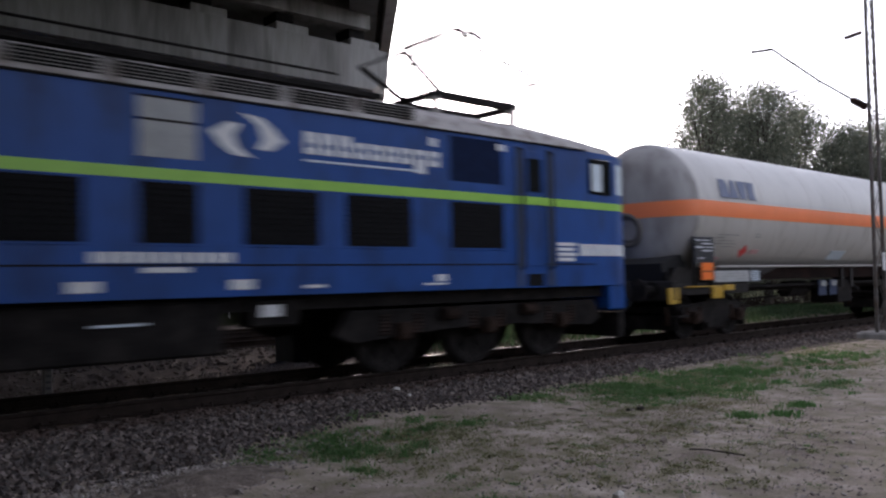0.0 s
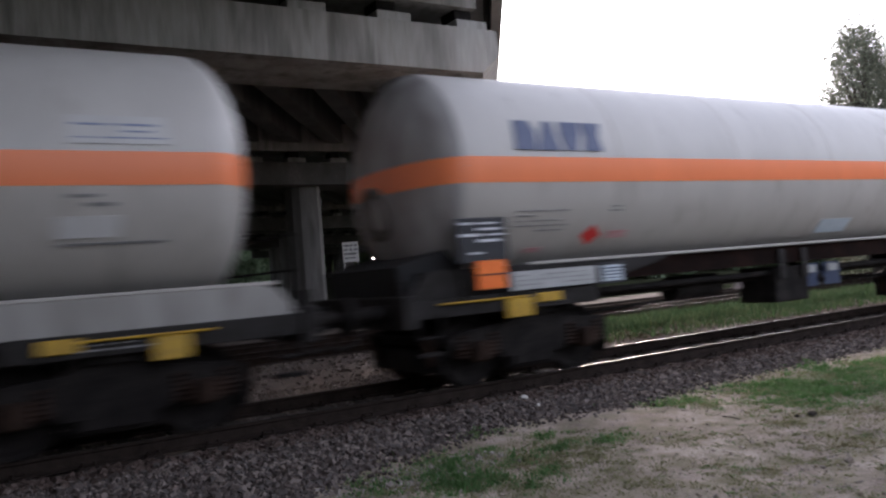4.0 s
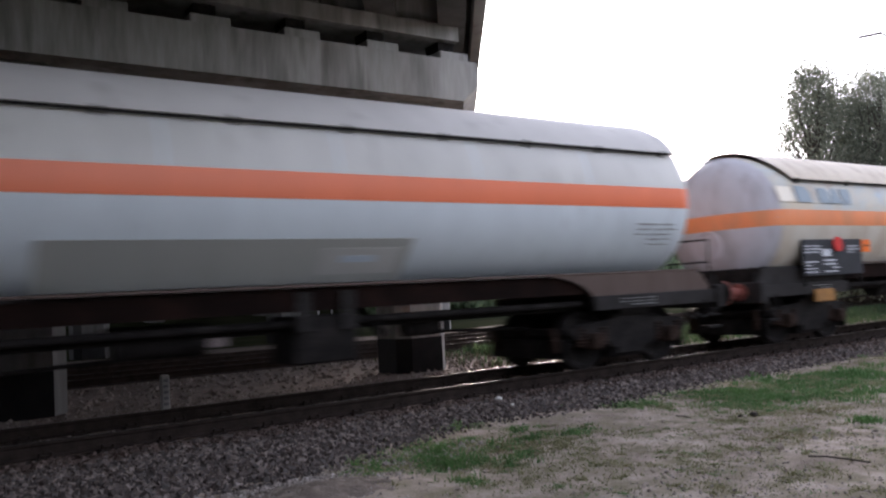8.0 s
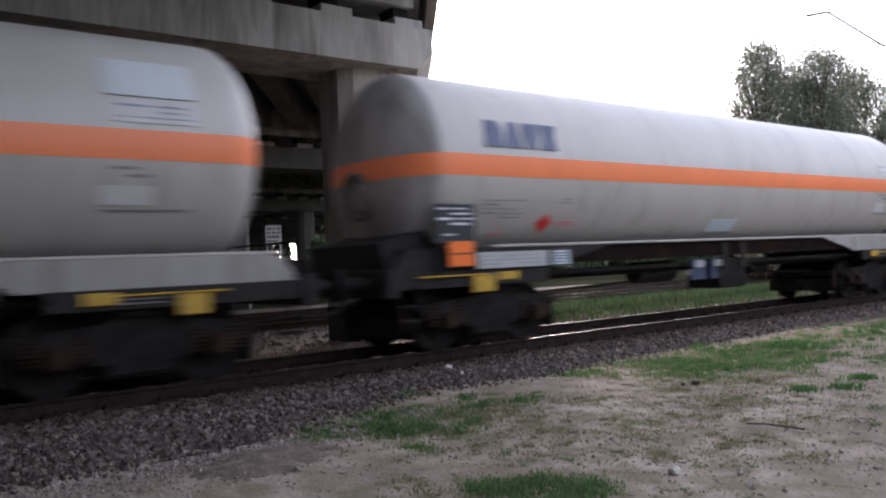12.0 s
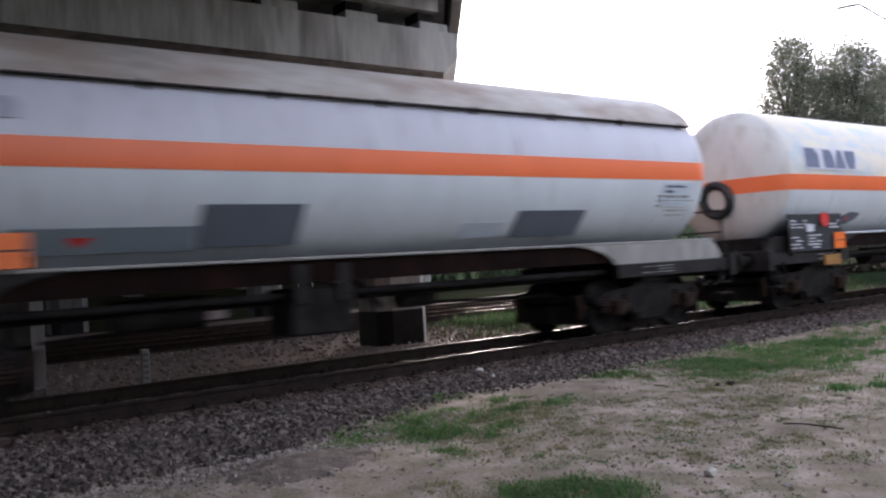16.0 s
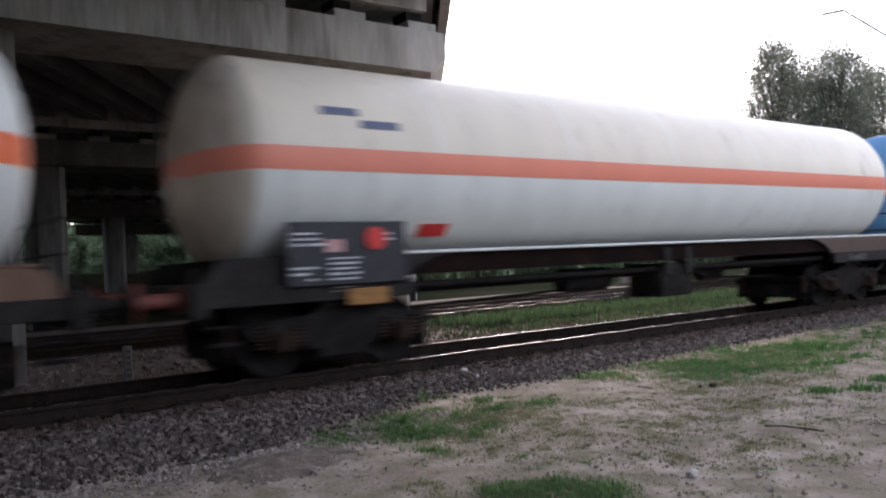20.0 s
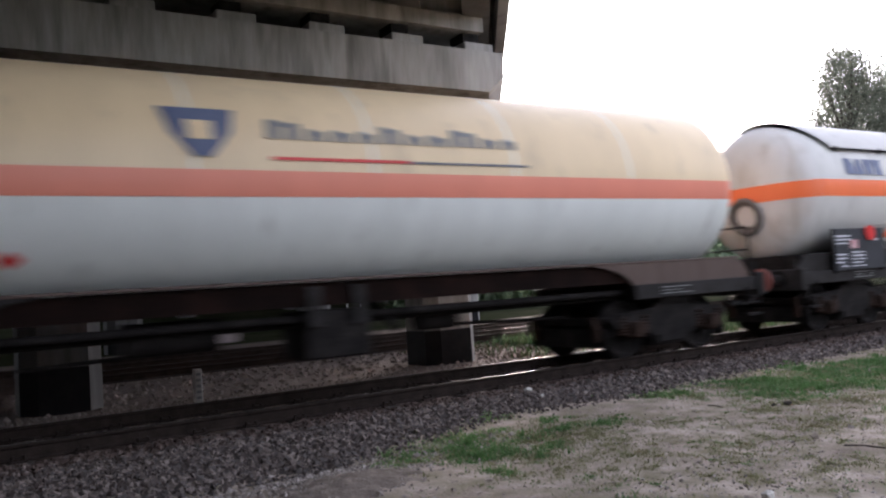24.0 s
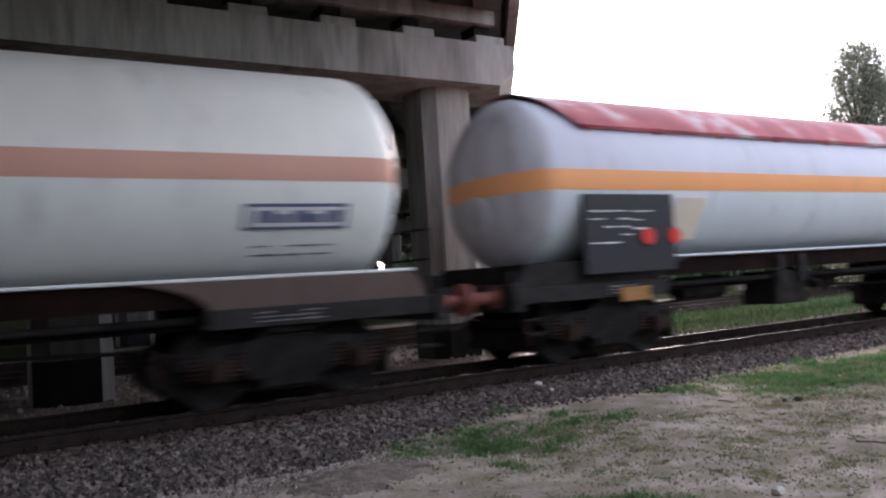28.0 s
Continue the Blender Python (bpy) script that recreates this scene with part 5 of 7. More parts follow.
def sunshade(w, th, mat, edge_mat):
    """A thin curved shade that stands off the top of the tank on ribs."""
    bm = bmesh.new()
    n, a0 = 20, math.radians(33)
    layers = []
    for rr in (0.085, 0.068):
        rows = []
        for f in (0, 0.04, 0.12, 0.25, 0.4, 0.55, 0.7, 0.85, 0.94, 0.98, 1.0):
            row = []
            for k in range(n + 1):
                q = abs(2 * k / n - 1) ** 1.5
                xa, xb = -th + 0.5 + 0.65 * q, th - 0.34 - 0.2 * q
                ang = a0 + (math.pi - 2 * a0) * k / n
                x = xa + (xb - xa) * f
                u = min(x + th, th - x)
                rad = min(TANK_R, TANK_R * (1 - max(0.0, 1 - u / DISH) ** 2) ** 0.425) + rr
                row.append(bm.verts.new((x, rad * math.cos(ang), TANK_Z + rad * math.sin(ang))))
            rows.append(row)
        layers.append(rows)
    for L, flip in zip(layers, (False, True)):
        for A, B in zip(L, L[1:]):
            for k in range(n):
                q = (A[k], A[k + 1], B[k + 1], B[k])
                bm.faces.new(q[::-1] if flip else q)
    for A0, B0, A1, B1 in zip(layers[0], layers[0][1:], layers[1], layers[1][1:]):
        bm.faces.new((A0[0], B0[0], B1[0], A1[0]))
        bm.faces.new((B0[n], A0[n], A1[n], B1[n]))
    bm.normal_update()
    bmesh.ops.recalc_face_normals(bm, faces=bm.faces)
    part("sunshade", bm, mat, w, "thin sun shade over the tank's top", smooth=True)
    for s in (-1, 1):
        bm = bmesh.new()
        y, z = s * (TANK_R + 0.07) * math.cos(a0), TANK_Z + (TANK_R + 0.07) * math.sin(a0)
        tube(bm, (-th + 1.17, y, z - 0.02), (th - 0.56, y, z - 0.02), 0.016, 6)
        part("shade_edge", bm, edge_mat, w)
        for k in range(9):
            x = -th + 1.3 + (2 * th - 2.2) * k / 8
            part("shade_bracket", tubes(((x, s * TANK_R * math.cos(a0 - 0.03), TANK_Z + TANK_R * math.sin(a0 - 0.03)), (x, y * 1.01, z + 0.03), 0.03), n=6), edge_mat, w)


def data_board(w, x0, x1, z0, z1, blocks, seed=1):
    """A black board hung at the frame's side; blocks: its groups of fine white lines, as shares of its length and height."""
    y = -1.36
    b = part("data_board", boxes((x0, x1, y, y + 0.03, z0, z1), bevel=0.006), BOARD, w, "black data board with rows of white figures")
    for x in (x0 + 0.05, x1 - 0.09):
        part("board_post", boxes((x, x + 0.04, y + 0.03, y + 0.09, 1.1, z1)), STEEL_DARK, w)
    for k, (u0, u1, v0, v1) in enumerate(blocks):
        za, zb = z0 + v0 * (z1 - z0), z0 + v1 * (z1 - z0)
        text_bars(b, x0 + u0 * (x1 - x0), x0 + u1 * (x1 - x0), za, zb, FIGURE_WHITE, max(1, round((zb - za) / 0.068)), 0.001, y, seed + k, 0.5)
    return b


def hazard(w, x, z, size=0.36, y=-1.365):
    h = part("hazard_plate", boxes((x, x + size * 1.25, y - 0.01, y + 0.01, z, z + size), bevel=0.004), ORANGE_SIGN, w, "orange hazard plate")
    plate(h, "text_bar", x + 0.03, x + size * 1.22, z + size * 0.48, z + size * 0.53, BLACK, 0.012, flat=y)


def diamond(w, x, z, s=0.17, mat=None):
    y, lean = surface(z)
    bm = bmesh.new()
    prism(bm, [(0, -s), (s, 0), (0, s), (-s, 0)], -0.016, -0.008)
    ob = part("danger_label", bm, mat or RED, w, "red diamond-shaped danger label")
    ob.matrix_basis = pose(x, y, z, -lean, 0, 0)


ORANGE_BAND = paint("orange_stripe_paint", (0.92, 0.25, 0.095), 0.4, at=0.8, low=0.95)
WARM_BAND = paint("orange_red_stripe_paint", (0.88, 0.21, 0.09), 0.4, at=0.8, low=0.95)
SALMON_BAND = paint("salmon_stripe_paint", (0.82, 0.27, 0.18), 0.4, at=0.8, low=0.95)
RED_BAND = paint("vermilion_stripe_paint", (0.92, 0.19, 0.06), 0.4, at=0.8, low=0.95)
TAN_BAND = paint("faded_salmon_stripe_paint", (0.62, 0.32, 0.23), 0.45, at=0.8, low=0.95)
PALE_ORANGE = paint("faded_orange_stripe_paint", (0.86, 0.38, 0.14), 0.45, at=0.8, low=0.95)
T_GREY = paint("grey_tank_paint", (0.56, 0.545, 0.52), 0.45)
T_IVORY = paint("ivory_touch_up_paint", (0.8, 0.73, 0.58), 0.42)
BOARD = material("charcoal_board_paint", ((0.013, 0.0145, 0.018), (0.025, 0.027, 0.034)), scale=4, rough=0.55, bump=0.03, fine=20)
FIGURE_WHITE = material("worn_white_lettering", ((0.5, 0.52, 0.55), (0.68, 0.7, 0.73)), scale=6, rough=0.55, bump=0.0, fine=30)
LIST_PLATE = material("scratched_grey_list_plate", ((0.34, 0.35, 0.345), (0.46, 0.47, 0.465)), scale=5, rough=0.5, bump=0.02, fine=20)
LABEL_PINK = material("faded_red_and_white_label", ((0.5, 0.2, 0.2), (0.6, 0.42, 0.42)), scale=7, rough=0.55, bump=0.0, fine=20)
FADED_MARK = paint("faded_lilac_mark_paint", (0.4, 0.42, 0.5), 0.5)
PATCH_OLIVE = paint("dull_olive_grey_wash", (0.44, 0.45, 0.42), 0.5, dirt=(0.3, 0.25, 0.2))
# darker, browner grey for the tank's lower half, with brown blotches
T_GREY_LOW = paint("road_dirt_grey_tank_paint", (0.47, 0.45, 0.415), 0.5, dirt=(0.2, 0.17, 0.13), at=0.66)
NAVY_SOFT = paint("dull_dark_blue_paint", (0.06, 0.17, 0.3), 0.5)
NAVY = plain("grimy_navy_paint", (0.03, 0.045, 0.09), 0.6)
T_OFFWHITE = paint("warm_white_tank_paint", (0.82, 0.8, 0.73), 0.38, at=0.72, low=0.92)
T_PATCH = paint("pale_grey_touch_up_paint", (0.6, 0.6, 0.59), 0.45)
T_CREAM = paint("cream_tank_paint", (0.8, 0.73, 0.6), 0.4, at=0.72, low=0.92)
T_WHITE = paint("white_tank_paint", (0.8, 0.83, 0.79), 0.38, at=0.72, low=0.92)
T_PALE = paint("pale_blue_grey_tank_paint", (0.66, 0.72, 0.75), 0.42, at=0.72, low=0.92)
T_MOTTLED = material("cream_and_pale_blue_mottled_paint", ((0.56, 0.63, 0.67), (0.74, 0.7, 0.6), (0.82, 0.74, 0.59)), scale=0.9, rough=0.45, bump=0.03, fine=4, stretch=(0.7, 1, 1.3), spread=0.35, random_tone=1)
T_LILAC = paint("lilac_grey_tank_paint", (0.6, 0.61, 0.68), 0.42, at=0.72, low=0.92)
T_BLUE = paint("light_blue_tank_paint", (0.13, 0.41, 0.72), 0.38, dirt=(0.3, 0.4, 0.5), at=0.6)
T_SAND = paint("sand_yellow_tank_paint", (0.8, 0.62, 0.38), 0.42, at=0.72, low=0.92)
T_TAN = paint("dusty_beige_tank_paint", (0.64, 0.55, 0.43), 0.5, dirt=(0.32, 0.22, 0.14), at=0.6)
T_WARM = paint("warm_grey_tank_paint", (0.62, 0.61, 0.57), 0.42, at=0.7, low=0.9)
T_SHADE = paint("chalky_grey_shade_paint", (0.58, 0.56, 0.53), 0.55)
T_SMUDGED = material("smoke_smudged_shade_paint", ((0.34, 0.31, 0.28), (0.5, 0.47, 0.435), (0.61, 0.6, 0.59)), scale=0.8, rough=0.6, bump=0.05, fine=6, stretch=(0.5, 1, 0.7), spread=0.45, grime=(0.34, 0.26, 0.21), grime_at=0.6, random_tone=1)
T_DUSTY = material("tan_stained_blue_grey_tank_paint", ((0.4, 0.49, 0.56), (0.52, 0.52, 0.47), (0.62, 0.53, 0.4)), scale=0.8, rough=0.5, bump=0.03, fine=5, stretch=(0.6, 1, 0.8), spread=0.4, grime=(0.42, 0.3, 0.19), grime_at=0.64, random_tone=1)
T_DUSTY_LOW = paint("brown_stained_grey_tank_paint", (0.57, 0.53, 0.45), 0.5, dirt=(0.34, 0.23, 0.13), at=0.55)
DUST_BAND = paint("dusty_orange_stripe_paint", (0.84, 0.28, 0.11), 0.45, dirt=(0.4, 0.25, 0.15), at=0.58)
SKIRT_MID = paint("dusty_grey_skirt_paint", (0.34, 0.33, 0.31), 0.6, dirt=(0.12, 0.1, 0.09), at=0.54)
SKIRT_RUST = paint("rust_stained_skirt_paint", (0.1, 0.066, 0.052), 0.65, dirt=(0.05, 0.026, 0.017), at=0.5)
SKIRT_ORANGE = paint("orange_rust_skirt_paint", (0.19, 0.11, 0.07), 0.65, dirt=(0.07, 0.035, 0.02), at=0.5)
# grey and pale leading ends: stains, plus under-deck shade mixed into the colour
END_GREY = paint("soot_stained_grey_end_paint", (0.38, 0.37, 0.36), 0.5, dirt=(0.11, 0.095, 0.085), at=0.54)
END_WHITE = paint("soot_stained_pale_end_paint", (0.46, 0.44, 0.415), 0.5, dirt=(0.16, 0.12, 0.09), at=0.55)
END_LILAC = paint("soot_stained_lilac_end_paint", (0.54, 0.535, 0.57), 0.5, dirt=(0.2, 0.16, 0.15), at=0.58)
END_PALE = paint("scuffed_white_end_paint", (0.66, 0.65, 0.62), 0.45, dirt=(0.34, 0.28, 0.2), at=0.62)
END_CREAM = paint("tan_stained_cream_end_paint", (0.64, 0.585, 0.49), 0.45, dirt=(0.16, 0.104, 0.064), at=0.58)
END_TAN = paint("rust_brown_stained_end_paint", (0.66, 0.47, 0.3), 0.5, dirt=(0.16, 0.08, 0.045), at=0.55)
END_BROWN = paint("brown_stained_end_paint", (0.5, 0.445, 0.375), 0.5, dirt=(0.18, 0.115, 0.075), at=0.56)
HOLE_RING = paint("grimy_ring_paint", (0.12, 0.11, 0.1), 0.6)
SHADE_RED = material("flaking_red_shade_paint", ((0.36, 0.06, 0.07), (0.5, 0.1, 0.11), (0.6, 0.5, 0.5)), scale=0.9, rough=0.5, bump=0.1, fine=3, stretch=(1, 1, 0.4), spread=0.3)
DULL_PLATE = material("dull_grey_plate", ((0.26, 0.27, 0.27), (0.36, 0.37, 0.37)), scale=5, rough=0.5, bump=0.02, fine=20)
FAINT_BLUE = plain("faded_blue_lettering", (0.2, 0.25, 0.4), 0.5)
FAINT = plain("faded_grey_lettering", (0.22, 0.22, 0.22), 0.6)
PATCH_SOFT = paint("dusty_brown_grey_wash", (0.6, 0.61, 0.59), 0.5, dirt=(0.3, 0.25, 0.2))
PATCH = paint("dull_grey_patch_paint", (0.53, 0.53, 0.505), 0.6)
PATCH_SLATE = paint("blue_grey_patch_paint", (0.26, 0.32, 0.36), 0.5)
PATCH_DARK = paint("slate_patch_paint", (0.14, 0.165, 0.2), 0.55)
PALE_PLATE = material("pale_blue_plate", ((0.5, 0.58, 0.64), (0.62, 0.7, 0.76)), scale=5, rough=0.5, bump=0.02, fine=20)


GATED = (("brake_plate", 2.05, 2.47, 0.85, 1.09), ("lever_guard", 2.55, 2.95, 1.01, 1.13), ("edge_strip", 1.06, 2.4, 1.095, 1.12))


def grey_wagon(joint, length, back=0.0):
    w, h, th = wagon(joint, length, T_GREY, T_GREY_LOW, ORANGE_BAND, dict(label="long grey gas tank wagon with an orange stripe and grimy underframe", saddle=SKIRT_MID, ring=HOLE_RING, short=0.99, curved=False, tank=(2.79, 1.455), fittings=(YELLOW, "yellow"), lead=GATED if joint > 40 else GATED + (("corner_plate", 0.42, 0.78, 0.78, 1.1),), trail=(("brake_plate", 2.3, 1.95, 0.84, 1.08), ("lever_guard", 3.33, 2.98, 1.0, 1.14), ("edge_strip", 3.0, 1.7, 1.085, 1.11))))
    L = -h
    letters_block(w, L + 2.3, L + 3.85, 2.98, 3.4, BLUE_MARK, 4)
    data_board(w, L + 1.36, L + 2.12, 1.58, 2.14, ((0.04, 0.98, 0.42, 0.94), (0.2, 0.9, 0.14, 0.28)), 3)
    hazard(w, L + 1.6, 1.24)
    plate(w, "grey_plate", L + 2.14, L + 3.6, 1.19, 1.43, LIST_PLATE, flat=-1.33)
    text_bars(w, L + 2.2, L + 3.5, 1.22, 1.4, FAINT, 3, 0.02, flat=-1.33, seed=8, k=0.22)
    plate(w, "plate_frame", L + 3.68, L + 4.16, 1.17, 1.46, BOARD, flat=-1.3)
    plate(w, "white_plate", L + 3.74, L + 4.1, 1.2, 1.42, PALE_PLATE, 0.02, flat=-1.3)
    text_bars(w, L + 3.77, L + 4.08, 1.22, 1.4, NAVY, 4, 0.03, flat=-1.3, seed=2, k=0.4)
    diamond(w, L + 3.73, 1.87, 0.18)
    plate(w, "danger_label", L + 4.05, L + 4.42, 1.8, 1.93, LABEL_PINK, label="small red and white label")
    plate(w, "danger_label", L + 2.67, L + 2.91, 1.67, 1.76, LABEL_PINK, label="small red and white label")
    plate(w, "white_plate", L + 8.3 + back, L + 9.2 + back, 1.66, 1.96, PALE_PLATE)
    for k in (7.85, 8.5):
        plate(w, "brake_label", L + back + k, L + back + k + 0.3, 1.0, 1.13, DULL_PLATE, flat=-1.06, label="dull pale brake label")
        plate(w, "brake_box", L + back + k - 0.06, L + back + k + 0.42, 0.76, 1.16, NAVY, 0.0, flat=-1.02)
    # added black solid that stands in for the shaded hollow under the end
    bm = bmesh.new()
    prism(bm, [(L + 0.72, 1.2), (L + 0.66, 1.6), (L + 0.95, 1.68), (L + 1.38, 1.78), (L + 1.6, 1.56), (L + 1.42, 1.2)], -1.02, 1.02)
    part("end_housing", bm, HOLLOW_BLACK, w, "black fill for the dark hollow below the dished end")
    text_bars(w, L + 2.33, L + 3.2, 1.93, 2.24, FAINT, 5, 0.006, seed=7, k=0.38)
    text_bars(w, L + 3.97, L + 4.2, 2.16, 2.27, FAINT, 2, 0.006, seed=7, k=0.5)
    plate(w, "paint_patch", h - 2.97, h - 2.05, 2.97, 3.26, T_PATCH, 0.002, "paler repainted patch")
    plate(w, "paint_patch", h - 3.12, h - 2.55, 2.08, 2.3, T_PATCH, 0.002, "paler repainted patch")
    text_bars(w, h - 2.92, h - 2.1, 3.0, 3.2, FAINT_BLUE, 3, 0.008, seed=5, k=0.35)
    text_bars(w, h - 3.0, h - 2.6, 2.36, 2.52, FAINT, 2, 0.008, seed=9, k=0.6)
    plate(w, "painted_line", h - 3.08, h - 2.12, 2.02, 2.05, FAINT)
    if joint == JOINTS[6]:
        plate(w, "paint_patch", h - 3.05, h - 2.05, 3.24, 3.74, T_PALE, 0.004, "pale repainted square")
    return w


def label_box(w, x0, x1, z0, z1):
    plate(w, "company_label", x0, x1, z0, z1, BLUE_MARK, 0.006, "white company label in a dark blue frame")
    plate(w, "label_field", x0 + 0.05, x1 - 0.05, z0 + 0.04, z1 - 0.04, WHITE, 0.016)
    for k, f in enumerate((0.12, 0.3, 0.46, 0.62, 0.78)):
        a = x0 + (x1 - x0) * f
        plate(w, "mark_shape", a, a + (x1 - x0) * (0.12 if k % 2 else 0.15), z0 + 0.09, z1 - 0.08 - 0.04 * (k % 2), BLUE_MARK, 0.024)


def board_cluster(w, L, x0, x1, z0, z1, seed, disc=None):
    """A long black board with four groups of white figures, a small label, and perhaps a red disc."""
    board = data_board(w, L + x0, L + x1, z0, z1, ((0.02, 0.31, 0.6, 0.86), (0.02, 0.21, 0.05, 0.42), (0.33, 0.57, 0.05, 0.46), (0.74, 0.94, 0.58, 0.84)), seed)
    a, d = L + x0, x1 - x0
    plate(board, "danger_label", a + 0.3 * d, a + 0.44 * d, z0 + 0.52 * (z1 - z0), z0 + 0.72 * (z1 - z0), LABEL_PINK if seed % 2 else FIGURE_WHITE, 0.004, flat=-1.36, label="small pale label")
    part("hose_box", boxes((a + 0.8 * d, a + d, -1.3, -0.9, z0 + 0.05, z1 - 0.1), bevel=0.03), STEEL_DARK, w)
    if disc:
        part("red_disc", tubes(((L + disc[0], -1.41, disc[1]), (L + disc[0], -1.37, disc[1]), 0.15), n=18), RED, w, "round red label")


def white_wagon(joint, length, upper, lower, band, label, band_label, end=None):
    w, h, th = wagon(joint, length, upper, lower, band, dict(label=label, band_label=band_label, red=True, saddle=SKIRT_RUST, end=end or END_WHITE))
    return w, -h, h, th


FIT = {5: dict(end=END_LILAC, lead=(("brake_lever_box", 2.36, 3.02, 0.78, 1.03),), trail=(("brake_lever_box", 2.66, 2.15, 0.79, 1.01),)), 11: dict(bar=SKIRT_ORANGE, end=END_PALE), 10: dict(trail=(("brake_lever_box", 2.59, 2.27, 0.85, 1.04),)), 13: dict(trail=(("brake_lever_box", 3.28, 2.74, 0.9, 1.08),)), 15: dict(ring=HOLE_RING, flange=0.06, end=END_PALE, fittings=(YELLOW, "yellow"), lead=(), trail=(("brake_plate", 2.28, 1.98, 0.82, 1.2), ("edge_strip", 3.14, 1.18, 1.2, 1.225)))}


def shade_wagon(joint, length, upper, lower, band, shade, label, mark=None, patches=(), band_label="painted orange stripe", red=False, board=(1.5, 3.5, 1.3, 1.95), saddle=None, tank=(2.76, 1.375), end=None):
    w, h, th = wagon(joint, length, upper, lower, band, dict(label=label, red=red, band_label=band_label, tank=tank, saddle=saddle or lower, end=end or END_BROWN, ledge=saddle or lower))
    sunshade(w, th, shade, STEEL_DARK)
    L = -h
    board_cluster(w, L, *board, int(joint), (board[0] + 1.2, board[3] - 0.1))
    if mark:
        letters_block(w, L + mark[0], L + mark[1], mark[2], mark[3], mark[5] if len(mark) > 5 else BLUE_MARK, mark[4])
    for x0, x1, z0, z1, m in patches:
        plate(w, "paint_patch", L + x0, L + x1, z0, z1, m, 0.003 + (0.004 if x1 - x0 < 2 else 0))
    text_bars(w, h - 2.6, h - 1.65, 1.95, 2.35, FAINT, 5, 0.008, seed=6, k=0.3)
    return w, L, h, th


HOLLOW_BLACK = plain("matt_black_housing", (0.006, 0.006, 0.007), 0.8)
TRAIN = []
for i in (0, 1, 2, 6, 7, 8):
    TRAIN.append(grey_wagon(JOINTS[i], LEN[i], 0.85 if i == 2 else 0.0))
i = 3
w, L, h, th = white_wagon(JOINTS[i], LEN[i], T_CREAM, T_WHITE, SALMON_BAND, "cream and white gas tank wagon with a salmon stripe", "painted salmon stripe", END_CREAM)
label_box(w, L + 1.95, L + 3.2, 3.04, 3.34)
label_box(w, h - 2.6, h - 1.3, 1.98, 2.34)
text_bars(w, h - 2.4, h - 1.3, 1.66, 1.9, GREY_MARK, 3, 0.008, seed=4, k=0.3)
board_cluster(w, L, 1.76, 3.6, 1.12, 1.98, 31, (3.0, 1.85))
hazard(w, L + 3.85, 1.02, 0.42, -1.3)
diamond(w, L + 4.85, 1.96, 0.12, BLACK)
TRAIN.append(w)
i = 4
w, L, h, th = shade_wagon(JOINTS[i], LEN[i], T_WARM, T_PALE, WARM_BAND, T_SHADE, "pale blue-grey tank wagon with a sun shade and patched paint", (2.3, 3.7, 3.03, 3.38, 4), ((4.6, 9.2, 1.48, 2.2, PATCH_OLIVE), (7.9, 9.05, 1.62, 2.05, PATCH), (8.18, 8.7, 1.68, 1.94, PALE_PLATE)), saddle=SKIRT_RUST, end=END_WHITE)
hazard(w, L + 3.6, 1.2, 0.36, -1.3)
TRAIN.append(w)
i = 5
w, L, h, th = shade_wagon(JOINTS[i], LEN[i], T_DUSTY, T_DUSTY_LOW, DUST_BAND, T_TAN, "long dusty tank wagon with a beige sun shade and faded stripe", None, ((10.2, 10.92, 1.78, 2.03, PALE_PLATE), (13.6, 14.6, 1.75, 2.3, T_TAN)), "faded orange stripe", True, (2.0, 4.15, 1.3, 2.02), saddle=SKIRT_RUST, tank=(2.46, 1.37))
letters_block(w, L + 1.95, L + 2.5, 2.74, 3.1, PATCH_SLATE, 1)
letters_block(w, L + 2.75, L + 4.0, 2.74, 3.08, PATCH_SLATE, 3)
plate(w, "paint_patch", L + 1.38, L + 1.87, 2.75, 3.08, T_CREAM, 0.004, "cream touched-up square")
hazard(w, L + 4.16, 1.74, 0.26)
TRAIN.append(w)
i = 9
w, L, h, th = shade_wagon(JOINTS[i], LEN[i], T_LILAC, T_PALE, RED_BAND, T_SMUDGED, "lilac-grey tank wagon with a sun shade and dark patches", (2.6, 4.05, 3.06, 3.3, 5, FADED_MARK), ((3.9, 5.88, 1.64, 2.02, PATCH_SLATE), (5.9, 7.2, 1.66, 2.26, PATCH_DARK), (10.78, 12.2, 1.65, 2.15, PATCH_DARK), (9.78, 10.57, 1.68, 1.98, PALE_PLATE)), board=(1.84, 3.6, 1.12, 2.14), saddle=SKIRT_MID, end=END_LILAC, tank=(2.79, 1.38))
hazard(w, L + 3.6, 1.55, 0.36)
plate(w, "data_panel", h - 2.5, h - 1.75, 2.12, 2.54, PALE_PLATE, 0.004, "pale data panel")
text_bars(w, h - 2.42, h - 1.8, 2.34, 2.52, NAVY, 2, 0.014, seed=18, k=0.7)
text_bars(w, h - 2.42, h - 1.8, 2.15, 2.32, FAINT, 3, 0.014, seed=19, k=0.4)
diamond(w, L + 4.6, 1.86, 0.14)
TRAIN.append(w)
i = 10
w, h, th = wagon(JOINTS[i], LEN[i], T_MOTTLED, T_PALE, RED_BAND, dict(label="cream and pale blue gas tank wagon with a vermilion stripe", ring=BLACK, flange=0.085, end=END_PALE, saddle=SKIRT_RUST))
board_cluster(w, -h, 1.3, 3.3, 1.18, 1.94, 8, (2.55, 1.82))
hazard(w, -h + 2.88, 1.2, 0.34, -1.4)
plate(w, "paint_patch", -h + 1.85, -h + 3.98, 2.84, 3.32, T_LILAC, 0.003)
